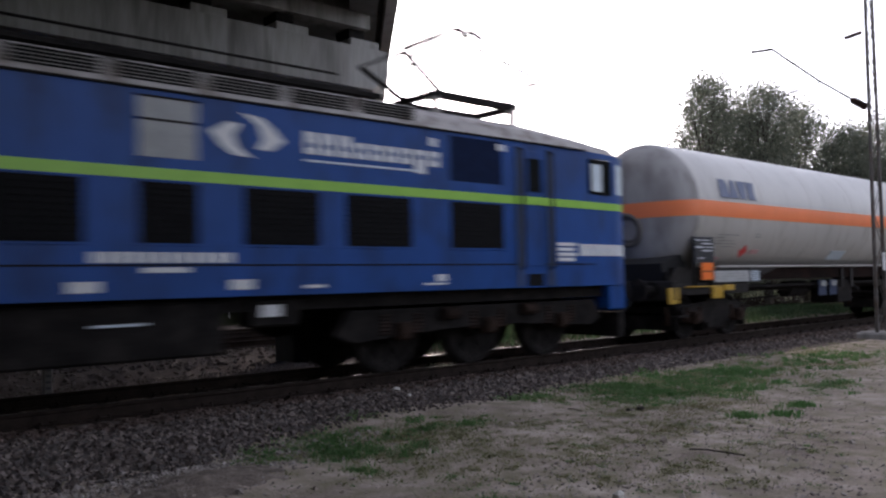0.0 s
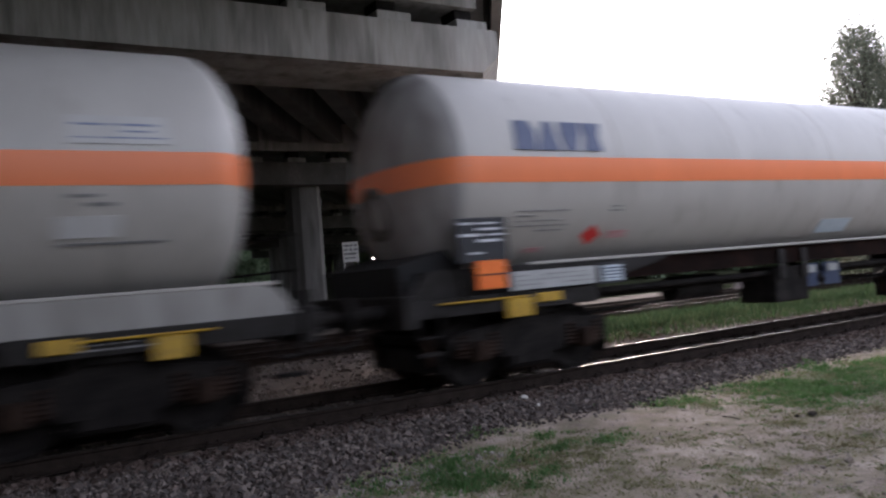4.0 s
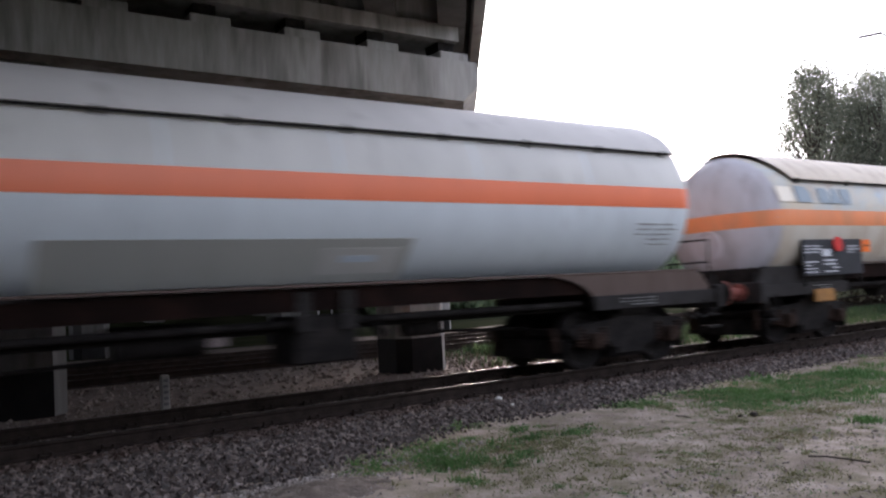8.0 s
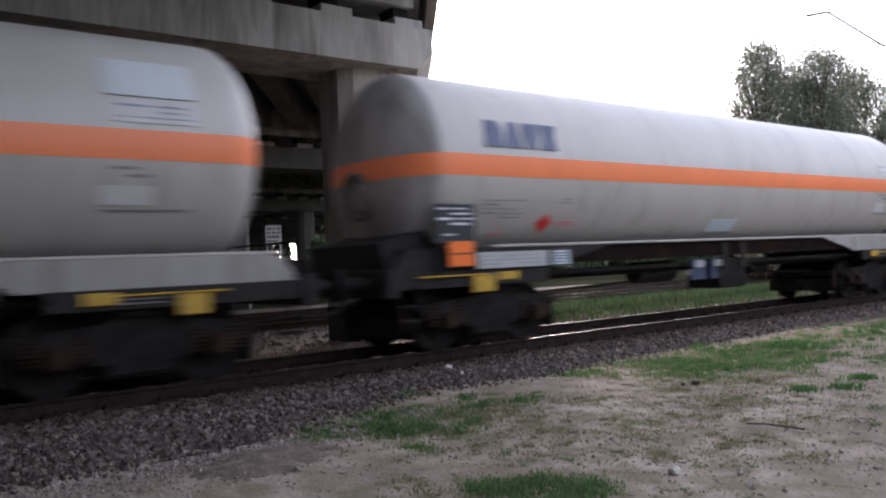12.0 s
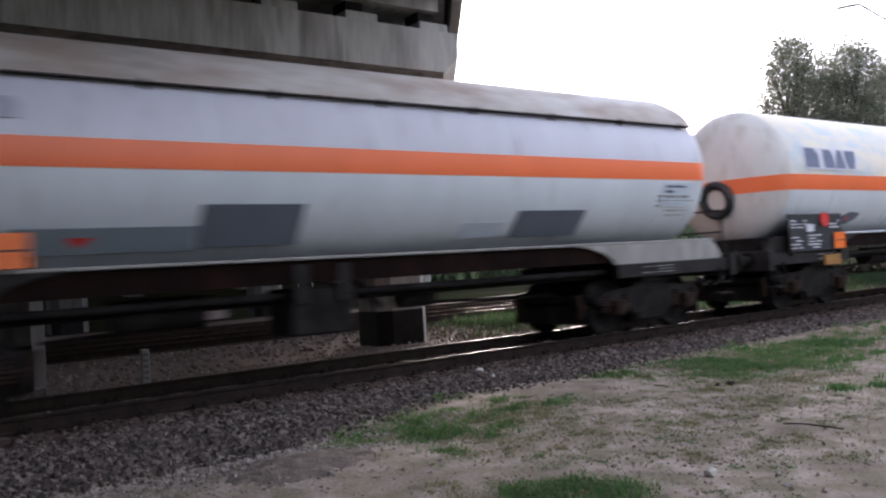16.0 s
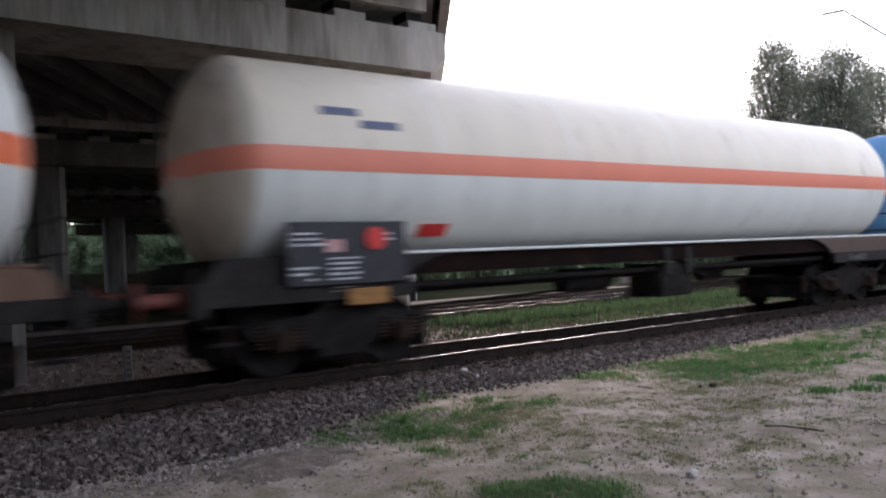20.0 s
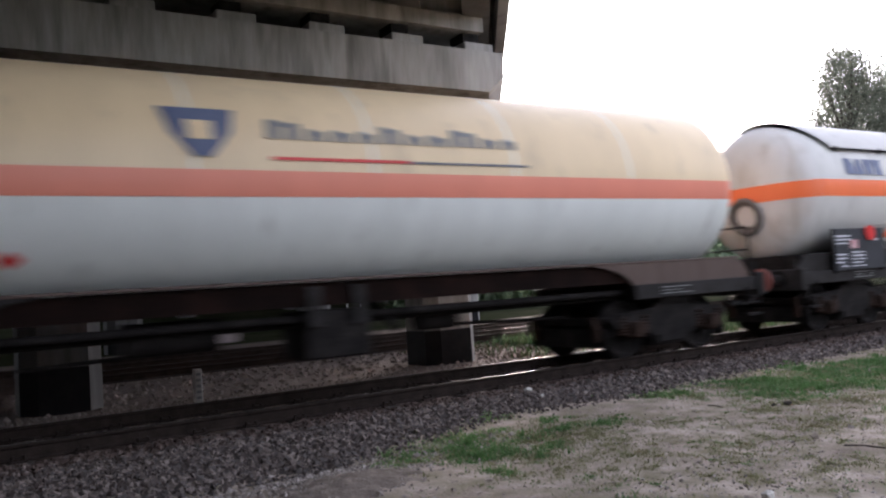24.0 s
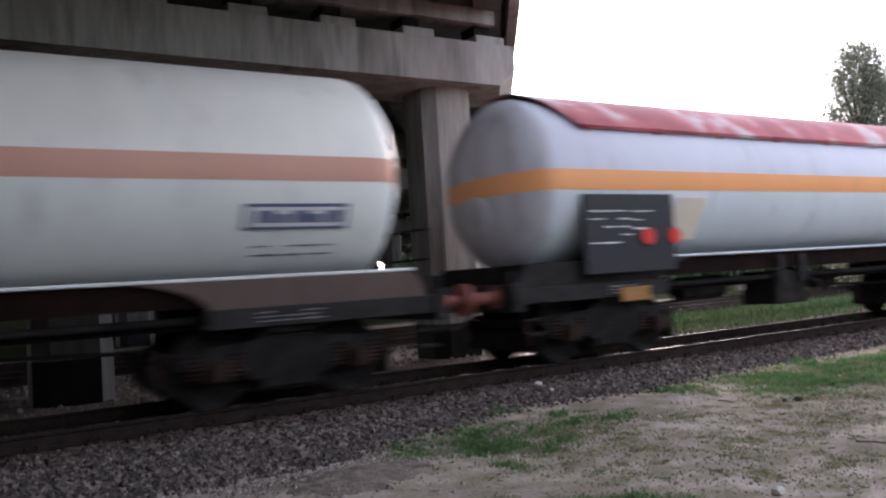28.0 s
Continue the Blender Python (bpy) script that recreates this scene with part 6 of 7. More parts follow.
letters_block(w, -h + 1.9, -h + 2.45, 2.88, 3.3, BLUE_MARK, 1)
letters_block(w, -h + 2.6, -h + 3.93, 2.88, 3.28, BLUE_MARK, 3)
bm = bmesh.new()
prism(bm, [(-0.4, -0.13), (0.1, -0.17), (0.36, -0.02), (0.4, 0.14), (-0.05, 0.17), (-0.32, 0.06)], -0.012, -0.004)
ob = part("paint_patch", bm, PATCH_DARK, w)
ob.matrix_basis = pose(-h + 4.05, surface(1.85)[0], 1.85, -surface(1.85)[1], 0, 0)
diamond(w, -h + 4.0, 1.85, 0.07)
plate(w, "white_plate", -h + 5.8, -h + 6.65, 1.68, 1.94, PALE_PLATE)
TRAIN.append(w)
i = 11
w, L, h, th = shade_wagon(JOINTS[i], LEN[i], T_WHITE, T_WHITE, RED_BAND, T_SMUDGED, "stained white tank wagon with a weathered sun shade", (2.0, 3.45, 3.02, 3.3, 4), ((3.3, 6.75, 1.5, 2.26, PATCH_SOFT), (5.0, 6.72, 1.6, 2.2, PATCH), (8.05, 10.15, 1.55, 2.42, PATCH_SOFT), (8.3, 10.1, 1.58, 2.4, PATCH)), board=(1.4, 3.0, 1.25, 1.94), saddle=SKIRT_ORANGE)
hazard(w, L + 2.6, 1.25, 0.36, -1.4)
diamond(w, L + 4.2, 1.96, 0.17)
TRAIN.append(w)
i = 12
w, L, h, th = white_wagon(JOINTS[i], LEN[i], T_CREAM, T_WHITE, SALMON_BAND, "clean cream gas tank wagon with a salmon stripe", "painted salmon stripe", END_CREAM)
slanted(w, "mark_shape", L + 2.3, L + 2.85, 3.31, 3.42, BLUE_MARK, 0.008)
slanted(w, "mark_shape", L + 2.85, L + 3.45, 3.15, 3.26, BLUE_MARK, 0.008)
board_cluster(w, L, 1.75, 3.5, 1.14, 1.94, 77, (3.0, 1.72))
plate(w, "danger_label", L + 3.9, L + 4.4, 1.72, 1.95, RED)
TRAIN.append(w)
i = 13
# blue end paint is the tank's blue darkened for shade, with grime
w, h, th = wagon(JOINTS[i], LEN[i], T_BLUE, T_BLUE, SALMON_BAND, dict(label="bright blue gas tank wagon with a salmon stripe and white marks", end=paint("sooty_blue_end_paint", (0.08, 0.24, 0.46), 0.5), band_label="painted salmon stripe", saddle=SKIRT_ORANGE))
board_cluster(w, -h, 1.5, 3.5, 1.2, 1.95, 14)
plate(w, "mark_frame", -h + 11.3, -h + 12.16, 2.92, 3.52, NAVY_SOFT, 0.004)
plate(w, "company_mark", -h + 11.42, -h + 12.1, 2.98, 3.46, T_TAN, 0.014)
text_bars(w, h - 3.5, h - 2.9, 1.94, 2.04, T_TAN, 1, 0.006, seed=3, k=0.8)
text_bars(w, h - 2.7, h - 2.0, 1.94, 2.04, NAVY_SOFT, 1, 0.006, seed=4, k=0.8)
for k in range(6):
    if k == 3:
        ring_mark(w, -h + 12.55 + 0.64 * k, 3.24, 0.25, RED)
    else:
        a = -h + 12.3 + 0.64 * k
        plate(w, "mark_shape", a, a + 0.5, 3.02, 3.17, WHITE, 0.008)
        plate(w, "mark_shape", a + 0.02, a + 0.48, 3.31, 3.46, WHITE, 0.008)
        plate(w, "mark_shape", a + 0.28, a + 0.5, 3.17, 3.31, WHITE, 0.008)
plate(w, "mark_line", -h + 11.35, -h + 12.12, 2.97, 3.0, BLUE_MARK, 0.006)
plate(w, "paint_patch", -h + 6.2, -h + 7.2, 1.66, 1.93, PALE_PLATE)
for k in range(7):
    plate(w, "scuff", -h + 2.5 + 1.35 * k, -h + 3.2 + 1.35 * k, 3.86, 3.96, PALE_PLATE, 0.004, "pale scuff on the paint")
TRAIN.append(w)
i = 14
w, h, th = wagon(JOINTS[i], LEN[i], T_SAND, T_WHITE, SALMON_BAND, dict(label="sand and white gas tank wagon with a dark shield mark", ledge=SKIRT_RUST, band_label="painted salmon stripe", red=True, saddle=SKIRT_RUST, end=END_TAN))
board_cluster(w, -h, 1.32, 3.45, 1.1, 1.94, 15)
hazard(w, -h + 3.5, 1.78, 0.27)
diamond(w, -h + 4.2, 1.9, 0.12)
bm = bmesh.new()
prism(bm, [(-0.42, 0.3), (0.42, 0.3), (0.36, 0.0), (0.1, -0.32), (-0.1, -0.3), (-0.32, -0.02)], -0.012, -0.004)
ob = part("shield_mark", bm, BLUE_MARK, w, "dark blue shield")
ob.matrix_basis = pose(-h + 6.12, surface(3.26)[0], 3.26, -surface(3.26)[1], 0, 0)
plate(w, "mark_shape", -h + 5.98, -h + 6.26, 3.16, 3.4, T_SAND, 0.014)
x = -h + 6.92
for d, top in ((0.42, 3.46), (0.24, 3.36), (0.28, 3.36), (0.24, 3.36), (0.3, 3.45), (0.24, 3.36), (0.3, 3.36), (0.4, 3.46), (0.26, 3.36), (0.24, 3.36)):
    slanted(w, "mark_shape", x, x + 0.42 * d, 3.2, top, FAINT, 0.008, 0.1)
    slanted(w, "mark_shape", x + 0.58 * d, x + d, 3.2, top - 0.03, FAINT, 0.008, 0.1)
    slanted(w, "mark_shape", x + 0.42 * d, x + 0.58 * d, top - 0.1, top - 0.03, FAINT, 0.008, 0.1)
    x += d + 0.085
plate(w, "mark_line", -h + 6.95, -h + 8.8, 2.95, 2.99, RED)
plate(w, "mark_line", -h + 8.8, -h + 10.75, 2.95, 2.98, GREY_MARK)
TRAIN.append(w)
i = 15
w, L, h, th = shade_wagon(JOINTS[i], LEN[i], T_WARM, T_WARM, RED_BAND, T_SHADE, "light grey tank wagon with a sun shade and bright orange stripe", (2.25, 3.6, 3.02, 3.36, 4), ((3.3, 4.9, 1.66, 2.1, PATCH), (6.45, 7.28, 1.65, 1.95, PATCH), (7.3, 8.05, 1.7, 1.95, PALE_PLATE)), board=(1.65, 3.4, 1.15, 1.96), saddle=SKIRT_RUST, tank=(2.79, 1.38))
plate(w, "danger_label", L + 3.45, L + 3.85, 1.76, 1.98, RED, 0.014)
plate(w, "danger_label", L + 4.0, L + 4.45, 1.76, 2.0, RED_BAND, 0.014)
TRAIN.append(w)
i = 16
w, L, h, th = white_wagon(JOINTS[i], LEN[i], T_OFFWHITE, T_WHITE, TAN_BAND, "white gas tank wagon with a faded brownish stripe", "faded salmon stripe", END_PALE)
label_box(w, L + 2.13, L + 3.34, 2.94, 3.3)
label_box(w, L + 15.15, L + 16.45, 2.06, 2.38)
text_bars(w, L + 15.3, L + 16.3, 1.74, 1.94, GREY_MARK, 2, 0.008, seed=4, k=0.3)
plate(w, "paint_patch", L + 3.6, L + 4.95, 2.93, 3.62, T_IVORY, 0.003)
board_cluster(w, L, 2.05, 4.1, 1.16, 1.84, 55, (3.3, 1.72))
plate(w, "danger_label", L + 4.2, L + 4.55, 1.74, 1.97, RED, 0.014)
plate(w, "paint_patch", L + 4.26, L + 4.7, 1.99, 2.08, T_PATCH, 0.006)
ring_mark(w, L + 5.05, 1.93, 0.2, T_PATCH)
TRAIN.append(w)
i = 17
w, h, th = wagon(JOINTS[i], LEN[i], T_LILAC, T_PALE, PALE_ORANGE, dict(label="pale blue-grey tank wagon with a flaking red sun shade", red=True, tank=(2.78, 1.38), saddle=SKIRT_RUST, end=END_LILAC))
sunshade(w, th, SHADE_RED, SHADE_RED)
b = part("data_board", boxes((-h + 1.85, -h + 3.75, -1.42, -1.38, 1.3, 2.5), bevel=0.01), BLACK, w, "large black data board with white figures")
text_bars(b, -h + 1.95, -h + 2.8, 1.7, 2.3, WHITE, 5, 0.001, -1.42, 21, k=0.2)
text_bars(b, -h + 2.85, -h + 3.4, 1.9, 2.3, WHITE, 3, 0.001, -1.42, 22, k=0.2)
for x in (3.13, 3.72):
    part("red_disc", tubes(((-h + x, -1.46, 1.84), (-h + x, -1.42, 1.84), 0.13), n=18), RED, w, "round red label")
plate(w, "paint_patch", -h + 3.9, -h + 4.6, 1.75, 2.5, T_CREAM, 0.003)
TRAIN.append(w)


notice_board(18.9, 38.0)


# ---- locomotive ----
# Its own space: x along the track, its middle at 0, the camera's side -y.
LOCO_X = 3.98
L_BLUE = material("locomotive_blue_paint", ((0.004, 0.046, 0.19), (0.005, 0.058, 0.245), (0.008, 0.07, 0.3)), scale=1.3, shine=0.3, rough=0.45, bump=0.03, fine=8, stretch=(1, 1, 0.4), grime=(0.005, 0.03, 0.12), grime_at=0.62)
L_GREEN = material("lime_green_stripe_paint", ((0.24, 0.5, 0.05), (0.3, 0.58, 0.07)), scale=4, rough=0.4, bump=0.02, fine=20)
L_ROOF = material("dusty_grey_roof_paint", ((0.34, 0.32, 0.31), (0.52, 0.49, 0.47)), scale=1.5, rough=0.7, bump=0.1, fine=14, grime=(0.12, 0.09, 0.07), grime_at=0.6)
L_DARK = material("black_grille", ((0.004, 0.004, 0.005), (0.009, 0.009, 0.01)), scale=6, rough=0.7, bump=0.2, fine=40, shine=0.1)
L_NAVY = material("dark_blue_grille", ((0.003, 0.008, 0.03), (0.005, 0.014, 0.05)), scale=6, rough=0.7, bump=0.2, fine=40, shine=0.1)

loco = thing("electric_locomotive", pose(LOCO_X, MID, 0), "blue electric locomotive with a lime stripe and raised pantograph", "locomotive")
E0 = 12.5 - LOCO_X


def lx(x):
    return x - LOCO_X


def loco_section(x, k):
    """Outline of the body across the track: k pulls the cab ends in."""
    w = 1.5 - 0.12 * k
    return [(-w, 1.2), (-w, 3.57 - 0.05 * k), (-w + 0.14, 3.78 - 0.2 * k), (-w + 0.5, 3.95 - 0.3 * k), (0, 4.03 - 0.34 * k), (w - 0.5, 3.95 - 0.3 * k), (w - 0.14, 3.78 - 0.2 * k), (w, 3.57 - 0.05 * k), (w, 1.2)]


bm = bmesh.new()
ROWS_ = [(-E0, 1.0), (-E0 + 0.25, 0.55), (-E0 + 0.9, 0.3), (-E0 + 1.9, 0.1), (-E0 + 2.5, 0.0), (-3, 0), (0, 0), (3, 0), (E0 - 2.5, 0.0), (E0 - 1.9, 0.1), (E0 - 0.9, 0.3), (E0 - 0.25, 0.55), (E0, 1.0)]
rings = [[bm.verts.new((x, y, z)) for y, z in loco_section(x, k)] for x, k in ROWS_]
for A, B in zip(rings, rings[1:]):
    for i in range(8):
        f = bm.faces.new((A[i], A[i + 1], B[i + 1], B[i]))
        f.material_index = 1 if 1 <= i <= 6 else 0
    bm.faces.new((A[8], A[0], B[0], B[8]))
bm.faces.new(rings[0])
bm.faces.new(rings[-1][::-1])
part("body_shell", bm, [L_BLUE, L_ROOF], loco)
Y = -1.5


def side(name, x0, x1, z0, z1, mat, proud=0.006, label="", thick=0.02, parent=None):
    return part(name, boxes((lx(x0), lx(x1), Y - proud, Y - proud + thick, z0, z1), bevel=0.004), mat, parent or loco, label)


part("stripe", boxes((-E0 + 0.5, E0 - 1.3, Y - 0.006, Y + 0.01, 2.54, 2.67)), L_GREEN, loco, "lime green stripe")
bm = bmesh.new()
for (xa, ka), (xb, kb) in zip(ROWS_[8:], ROWS_[9:]):
    ya, yb = -1.5 + 0.12 * ka - 0.007, -1.5 + 0.12 * kb - 0.007
    q = [bm.verts.new(p) for p in ((xa, ya, 2.54), (xb, yb, 2.54), (xb, yb, 2.67), (xa, ya, 2.67))]
    bm.faces.new(q)
part("stripe", bm, L_GREEN, loco, "lime green stripe on the cab")
# lower grilles and the upper one
for x0, x1 in ((-3.4, -2.3), (-1.9, -0.8), (-0.3, 0.8), (1.3, 2.88), (3.46, 4.16), (4.74, 5.82), (6.23, 7.36), (8.11, 9.23)):
    g = side("grille", x0, x1, 1.82, 2.51, L_DARK, 0.002, "black ventilation grille")
    for k in range(9):
        z = 1.86 + 0.072 * k
        part("grille_slat", boxes((lx(x0) + 0.03, lx(x1) - 0.03, Y - 0.012, Y - 0.002, z, z + 0.03)), L_DARK, g)
    side("grille_frame", x0 - 0.03, x1 + 0.03, 2.51, 2.535, L_BLUE, 0.012)
    side("grille_frame", x0 - 0.03, x1 + 0.03, 1.79, 1.82, L_BLUE, 0.012)
side("grille", 8.11, 9.22, 2.82, 3.5, L_NAVY, 0.002, "dark blue ventilation grille")
v = side("roller_shutter", 3.46, 4.15, 2.79, 3.49, DULL_PLATE, 0.004, "pale louvred panel")
side("panel_line", 3.44, 4.17, 3.2, 3.23, STEEL_DARK, 0.008)
side("panel_line", 3.44, 4.17, 3.46, 3.49, STEEL_DARK, 0.008)
# roof louvres
for k in range(9):
    x = -2.3 + 1.1 * k
    if x < 7.0:
        b = part("louvre_box", boxes((lx(x), lx(x + 1.02), -1.44, -1.2, 3.58, 3.86), bevel=0.01), L_ROOF, loco)
        for q in range(6):
            z = 3.61 + 0.04 * q
            part("louvre_slat", boxes((lx(x) + 0.05, lx(x + 0.97), -1.452, -1.44, z, z + 0.026)), L_DARK, b)
part("roof_gutter", boxes((lx(-4.0), lx(11.3), -1.53, -1.49, 3.545, 3.57)), STEEL_DARK, loco)
part("roof_walkway", boxes((lx(-2.5), lx(7.2), -1.1, 1.1, 4.0, 4.06)), STEEL_DARK, loco)
for x in (0.2, 3.2, 6.0):
    part("roof_equipment", boxes((lx(x), lx(x + 1.2), -0.6, 0.6, 4.05, 4.25), bevel=0.04), STEEL_DARK, loco)
part("roof_busbar", polyline([(lx(-1), -0.5, 4.42), (lx(6.8), -0.5, 4.42)], 0.02), STEEL_DARK, loco)
# company marks as plain shapes
bm = bmesh.new()
prism(bm, [(lx(4.3), 3.16), (lx(4.55), 3.3), (lx(4.7), 3.28), (lx(4.6), 3.14), (lx(4.66), 3.0), (lx(4.86), 2.88), (lx(4.6), 2.9), (lx(4.44), 3.0)], Y - 0.012, Y - 0.004)
part("company_mark", bm, WHITE, loco, "white painted mark")
bm = bmesh.new()
prism(bm, [(lx(5.3), 3.12), (lx(5.1), 2.98), (lx(4.92), 3.0), (lx(5.0), 3.12), (lx(4.94), 3.28), (lx(4.72), 3.42), (lx(5.0), 3.38), (lx(5.16), 3.26)], Y - 0.014, Y - 0.006)
part("company_mark", bm, WHITE, loco, "white painted mark")
for k in range(9):
    x = 5.6 + 0.262 * k
    side("mark_shape", x, x + 0.2, 3.0 if k != 7 else 2.88, 3.29 if k < 3 else 3.22, WHITE, 0.008)
    side("mark_gap", x + 0.05, x + 0.14, 3.08, 3.15, L_BLUE, 0.012)
side("mark_shape", 7.72, 7.85, 3.3, 3.42, WHITE, 0.008)
side("mark_line", 5.6, 7.5, 2.9, 2.93, PALE_PLATE, 0.008)
for k in range(12):
    side("text_bar", 2.94 + 0.14 * k, 3.05 + 0.14 * k, 1.6, 1.72, WHITE, 0.008)
side("text_bar", 3.5, 4.05, 1.49, 1.55, WHITE, 0.008)
for x0, x1, z0, z1 in ((2.7, 3.04, 1.28, 1.4), (4.55, 4.85, 1.28, 1.4), (5.58, 5.88, 1.28, 1.32), (7.58, 8.01, 1.28, 1.31), (7.8, 8.0, 1.33, 1.43)):
    side("text_bar", x0, x1, z0, z1, WHITE, 0.008)
for k in range(4):
    side("text_bar", 10.52, 11.01 - 0.05 * (k % 2), 1.88 - 0.085 * k, 1.94 - 0.085 * k, WHITE, 0.004)
for k in range(7):
    x = 11.12 + 0.19 * k
    yk = -1.5 + 0.12 * np.interp(lx(x + 0.07), [E0 - 2.5, E0 - 1.9, E0 - 0.9, E0 - 0.25, E0], [0, 0.1, 0.3, 0.55, 1.0])
    part("text_bar", boxes((lx(x), lx(x + 0.15), yk - 0.02, yk + 0.02, 1.72, 1.92)), WHITE, loco)
part("body_line", boxes((-E0 + 0.6, E0 - 1.0, Y - 0.008, Y, 1.565, 1.585)), STEEL_DARK, loco)
side("white_plate", 9.12, 9.3, 3.36, 3.46, WHITE, 0.01)
L_POST = material("dull_grey_blue_paint", ((0.03, 0.045, 0.075), (0.05, 0.065, 0.1)), scale=3, rough=0.6, bump=0.05, fine=20)
# cab door, rails, windows
d = side("cab_door", 9.72, 10.2, 1.55, 3.42, L_BLUE, 0.014, "blue cab door with a small window")
part("door_window", boxes((lx(9.8), lx(10.12), Y - 0.024, Y - 0.01, 2.75, 3.3), bevel=0.01), GLASS_DARK, d, "dark door window")
for x in (9.6, 10.32):
    part("handrail", polyline([(lx(x), Y - 0.02, 1.5), (lx(x), Y - 0.09, 1.55), (lx(x), Y - 0.09, 3.4), (lx(x), Y - 0.02, 3.45)], 0.02), STEEL_DARK, loco, "grey door handrail")
part("stripe", boxes((lx(9.5), lx(10.42), Y - 0.03, Y - 0.012, 2.54, 2.67)), L_GREEN, d, "lime green stripe")
for x in (9.53, 10.28):
    side("door_post", x, x + 0.11, 1.22, 3.47, L_POST, 0.02, "dull grey-blue door post")
side("door_step", 9.75, 10.15, 1.22, 1.42, L_DARK, 0.004)
part("cab_window", boxes((lx(11.42), lx(12.08), -1.49, -1.42, 2.8, 3.45), bevel=0.03), GLASS_DARK, loco, "cab side window")
# pale colour on the pane stands for the sky reflected in the glass
part("sliding_pane", boxes((lx(11.48), lx(11.76), -1.5, -1.485, 2.86, 3.34)), PALE_PLATE, loco, "cab window pane with the pale sky's reflection painted on")
for s in (-1, 1):
    bm = bmesh.new()
    hexa(bm, [(s * (E0 - 0.02), -1.3, 2.8), (s * (E0 + 0.03), -1.3, 2.8), (s * (E0 + 0.03), 1.3, 2.8), (s * (E0 - 0.02), 1.3, 2.8), (s * (E0 - 0.04), -1.25, 3.42), (s * (E0 + 0.02), -1.25, 3.42), (s * (E0 + 0.02), 1.25, 3.42), (s * (E0 - 0.04), 1.25, 3.42)])
    part("windscreen", bm, GLASS_DARK, loco, "dark windscreen")
    bm = bmesh.new()
    q = [bm.verts.new(p) for p in ((s * (E0 - 0.24), -1.438, 2.84), (s * (E0 - 0.02), -1.392, 2.84), (s * (E0 - 0.02), -1.392, 3.36), (s * (E0 - 0.24), -1.438, 3.4))]
    bm.faces.new(q if s > 0 else q[::-1])
    # reflected sky as a flat pale colour here too
    part("corner_window", bm, PALE_PLATE, loco, "cab corner pane with the pale sky's reflection painted on")
    part("headlight", tubes(((s * E0, 0, 3.55), (s * (E0 + 0.06), 0, 3.55), 0.16), n=18), PALE_PLATE, loco)
    for y in (-1.0, 1.0):
        part("headlight", tubes(((s * E0, y, 1.6), (s * (E0 + 0.08), y, 1.6), 0.14), n=18), PALE_PLATE, loco)
    part("headstock", boxes((min(s * (E0 - 0.5), s * (E0 - 0.02)), max(s * (E0 - 0.5), s * (E0 - 0.02)), -1.42, 1.42, 0.75, 1.2), bevel=0.03), L_BLUE, loco)
    for y in (-0.875, 0.875):
        sub("buffer", BUFFER_ME, loco, pose(s * (E0 + 0.02), y, 1.06, 0, 0, 0 if s > 0 else 180))
    part("snow_plough", boxes((min(s * (E0 - 0.15), s * E0), max(s * (E0 - 0.15), s * E0), -1.35, 1.35, 0.25, 0.7)), STEEL_DARK, loco)
# underframe
part("underframe", boxes((-E0 + 0.3, E0 - 0.3, -1.25, 1.25, 1.0, 1.2)), STEEL_DARK, loco)
part("equipment_case", boxes((lx(1.5), lx(4.55), -1.35, 1.35, 0.5, 1.15), bevel=0.03), STEEL_DARK, loco, "dark battery case")
part("case_plate", boxes((lx(3.0), lx(3.6), -1.365, -1.35, 0.9, 0.93)), PALE_PLATE, loco)
part("sand_box", boxes((lx(4.9), lx(5.6), -1.32, -0.9, 0.8, 1.15), bevel=0.03), STEEL_DARK, loco)
part("white_plate", boxes((lx(5.05), lx(5.33), -1.335, -1.32, 0.93, 1.08)), WHITE, loco)
BIG_R = 0.625
BIG_ME = WHEEL_ME.copy()
for vert in BIG_ME.vertices:
    vert.co.x *= BIG_R / WHEEL_R
    vert.co.z *= BIG_R / WHEEL_R
for c in (9.15, 2 * LOCO_X - 9.15):
    b = part("bogie", boxes((-2.0, 2.0, -1.05, 1.05, 0.7, 0.95)), STEEL_DARK, loco, "dark three-axle bogie")
    for s in (-1, 1):
        bm = bmesh.new()
        prism(bm, [(-2.9, 0.62), (-2.7, 0.95), (2.7, 0.95), (2.9, 0.62), (2.6, 0.5), (0.7, 0.62), (-0.7, 0.62), (-2.6, 0.5)], s * 1.12 - 0.06, s * 1.12 + 0.06)
        part("side_frame", bm, STEEL_DARK, b)
    b.matrix_basis = pose(lx(c), 0, 0)
    for a in (-1.75, 0, 1.75):
        w_ = sub("wheelset", BIG_ME, b, pose(a, 0, BIG_R))
        WHEELSETS.append((w_, a, BIG_R, loco))
        for s in (-1, 1):
            sub("axle_box", AXLEBOX_ME, b, pose(a, s * 1.17, BIG_R, 0, 0, 0 if s < 0 else 180))
            for q in (-0.3, 0.3):
                sub("spring", SPRING_ME, b, pose(a + q, s * 1.14, 0.72))
    for a in (-0.88, 0.88):
        part("brake_cylinder", tubes(((a - 0.15, -1.25, 0.85), (a + 0.15, -1.25, 0.85), 0.1), n=12), STEEL_BROWN, b)


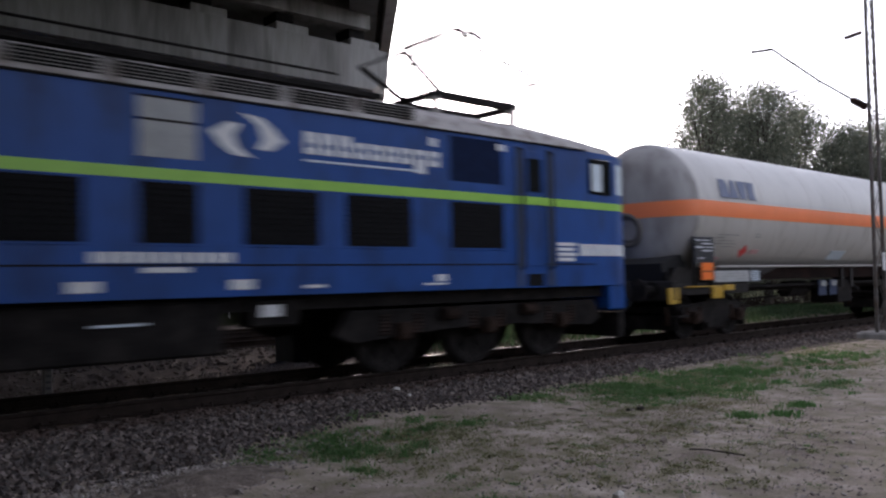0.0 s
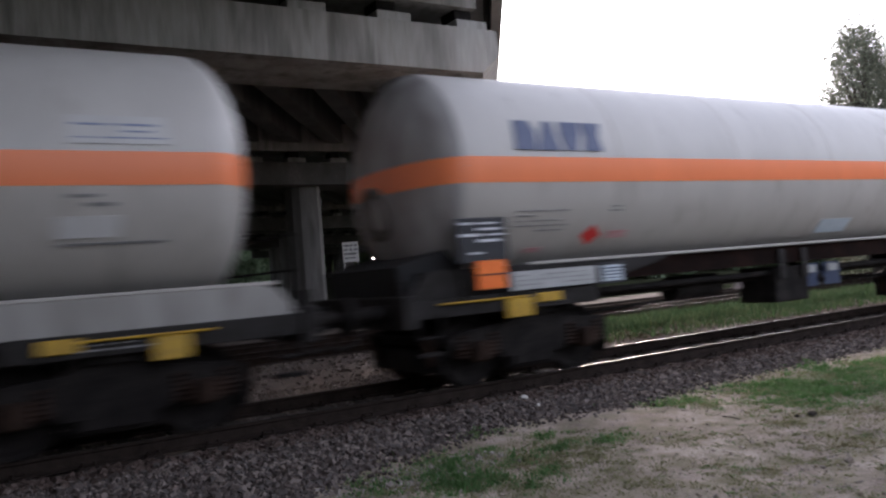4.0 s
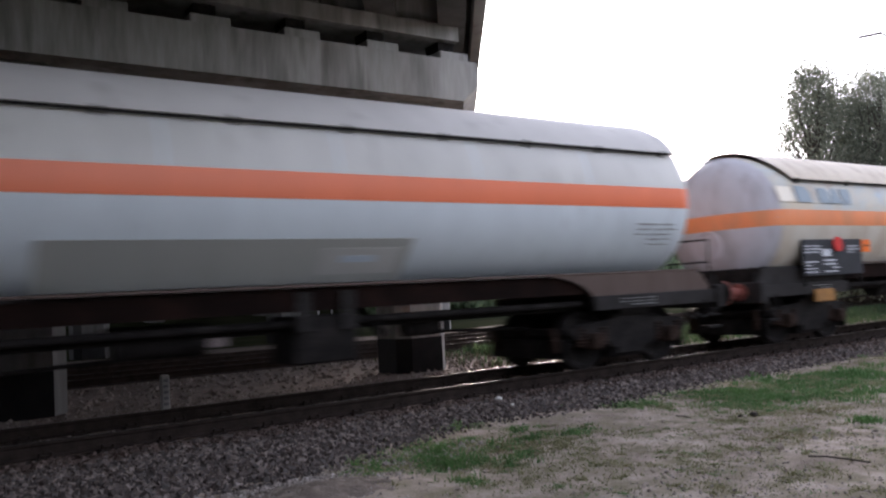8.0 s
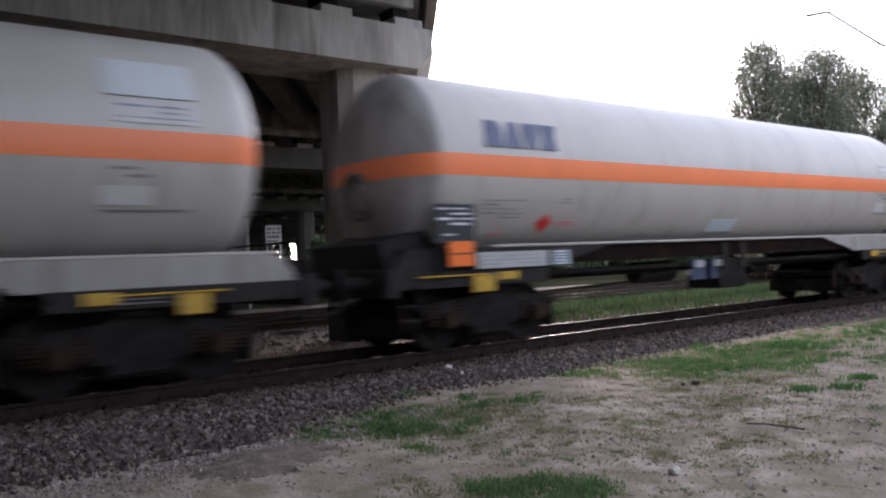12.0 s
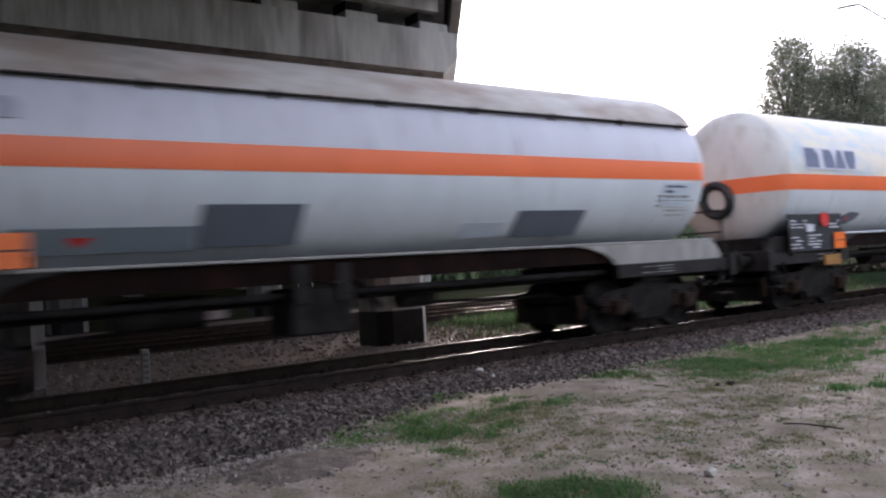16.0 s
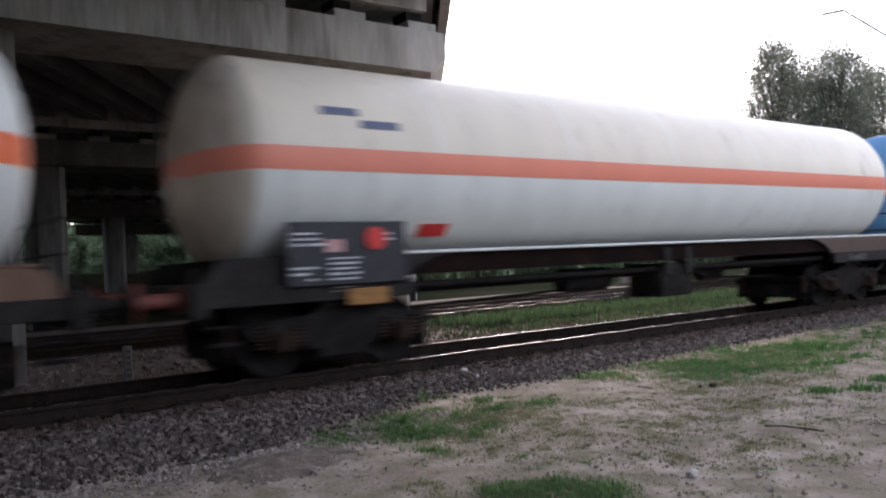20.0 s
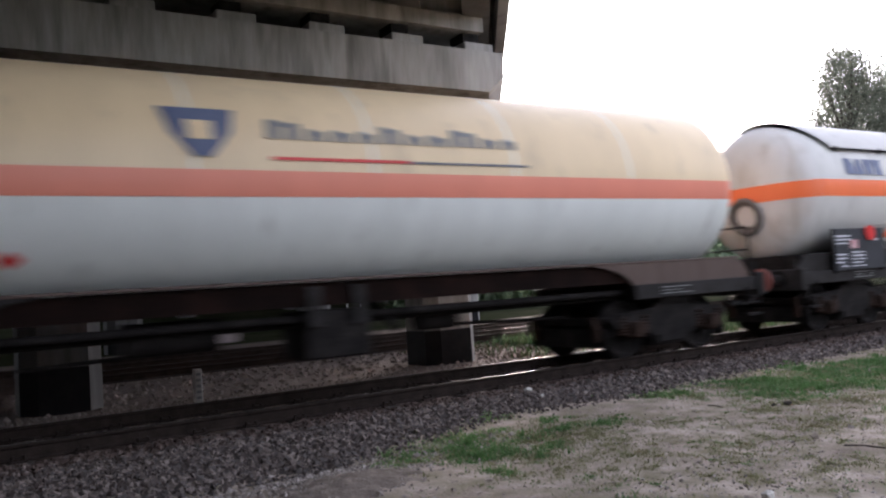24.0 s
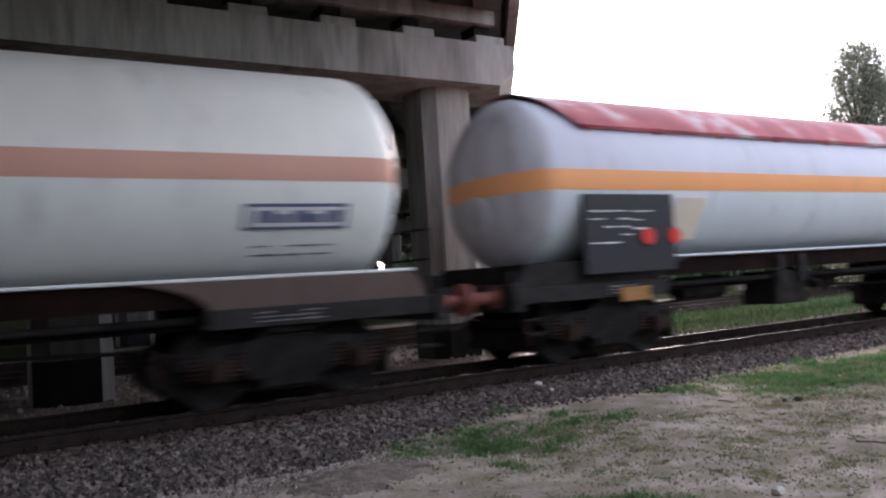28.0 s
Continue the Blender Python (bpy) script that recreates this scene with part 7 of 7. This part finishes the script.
def pantograph(xc, raised):
    """A diamond pantograph on its base frame and insulators."""
    z0 = 4.36
    off = -0.41 if raised else 0.0
    c = lx(xc)
    p = part("pantograph", boxes((c - 1.0, c + 1.0, -0.57, -0.46, z0 - 0.03, z0 + 0.08), (c - 1.0, c + 1.0, 0.46, 0.57, z0 - 0.03, z0 + 0.08), (c - 1.0, c - 0.88, -0.46, 0.46, z0 - 0.03, z0 + 0.08), (c + 0.88, c + 1.0, -0.46, 0.46, z0 - 0.03, z0 + 0.08)), STEEL_DARK, loco, "dark steel pantograph")
    for x in (-0.9, 0.9):
        for y in (-0.5, 0.5):
            part("insulator", tubes(((c + x, y, 3.95), (c + x, y, z0), 0.075), n=10), L_ROOF, loco, "pale ribbed insulator")
    knee, head, zk, zh = (1.61, 0.16, 4.95, 5.43) if raised else (1.5, 0.3, z0 + 0.15, z0 + 0.22)
    for s in (-1, 1):
        for y in (-0.45, 0.45):
            part("lower_arm", tubes(((c + s * 0.7, y, z0 + 0.05), (c + s * knee, y * 1.3, zk), 0.05 if s < 0 else 0.034), n=8), STEEL_DARK, p)
            part("upper_arm", tubes(((c + s * knee, y * 1.3, zk), (c + off + s * head, y * 0.9, zh), 0.021), n=6), STEEL_DARK, p)
        part("knee_bar", tubes(((c + s * knee, -0.62, zk), (c + s * knee, 0.62, zk), 0.018), n=6), STEEL_DARK, p)
        part("contact_shoe", polyline([(c + off + s * head, -0.98, zh - 0.16), (c + off + s * head, -0.7, zh + 0.06), (c + off + s * head, 0.7, zh + 0.06), (c + off + s * head, 0.98, zh - 0.16)], 0.036), STEEL_DARK, p)


pantograph(9.63, True)
pantograph(2 * LOCO_X - 9.63, False)
TRAIN.append(loco)




# ---- motion ----
def motions():
    seconds = [2.0 * k for k in range(15)]
    for w in TRAIN:
        x0 = w.matrix_basis.translation.x
        walk(w, [(t, pose(x0 - travel(t), MID, 0)) for t in seconds])
    # the wheels roll while their wagon passes the viaduct
    for wheel, a, r, w in WHEELSETS:
        x0 = w.matrix_basis.translation.x
        t0 = min(27.0, max(0.0, (x0 - 32) / 11.24))
        t1 = min(28.0, max(0.2, (x0 + 12) / 11.24))
        n = int((t1 - t0) * 11.24 / r / radians(84)) + 1
        rows, turn = [], 0.0
        for k in range(n + 1):
            t = t0 + (t1 - t0) * k / n
            rows.append((t, pose(a, 0, r, 0, -math.degrees((travel(t) - travel(t0)) / r), 0)))
        if t0 > 0:
            rows.insert(0, (0.0, rows[0][1]))
        if t1 < 28:
            rows.append((28.0, rows[-1][1]))
        walk(wheel, rows)


motions()
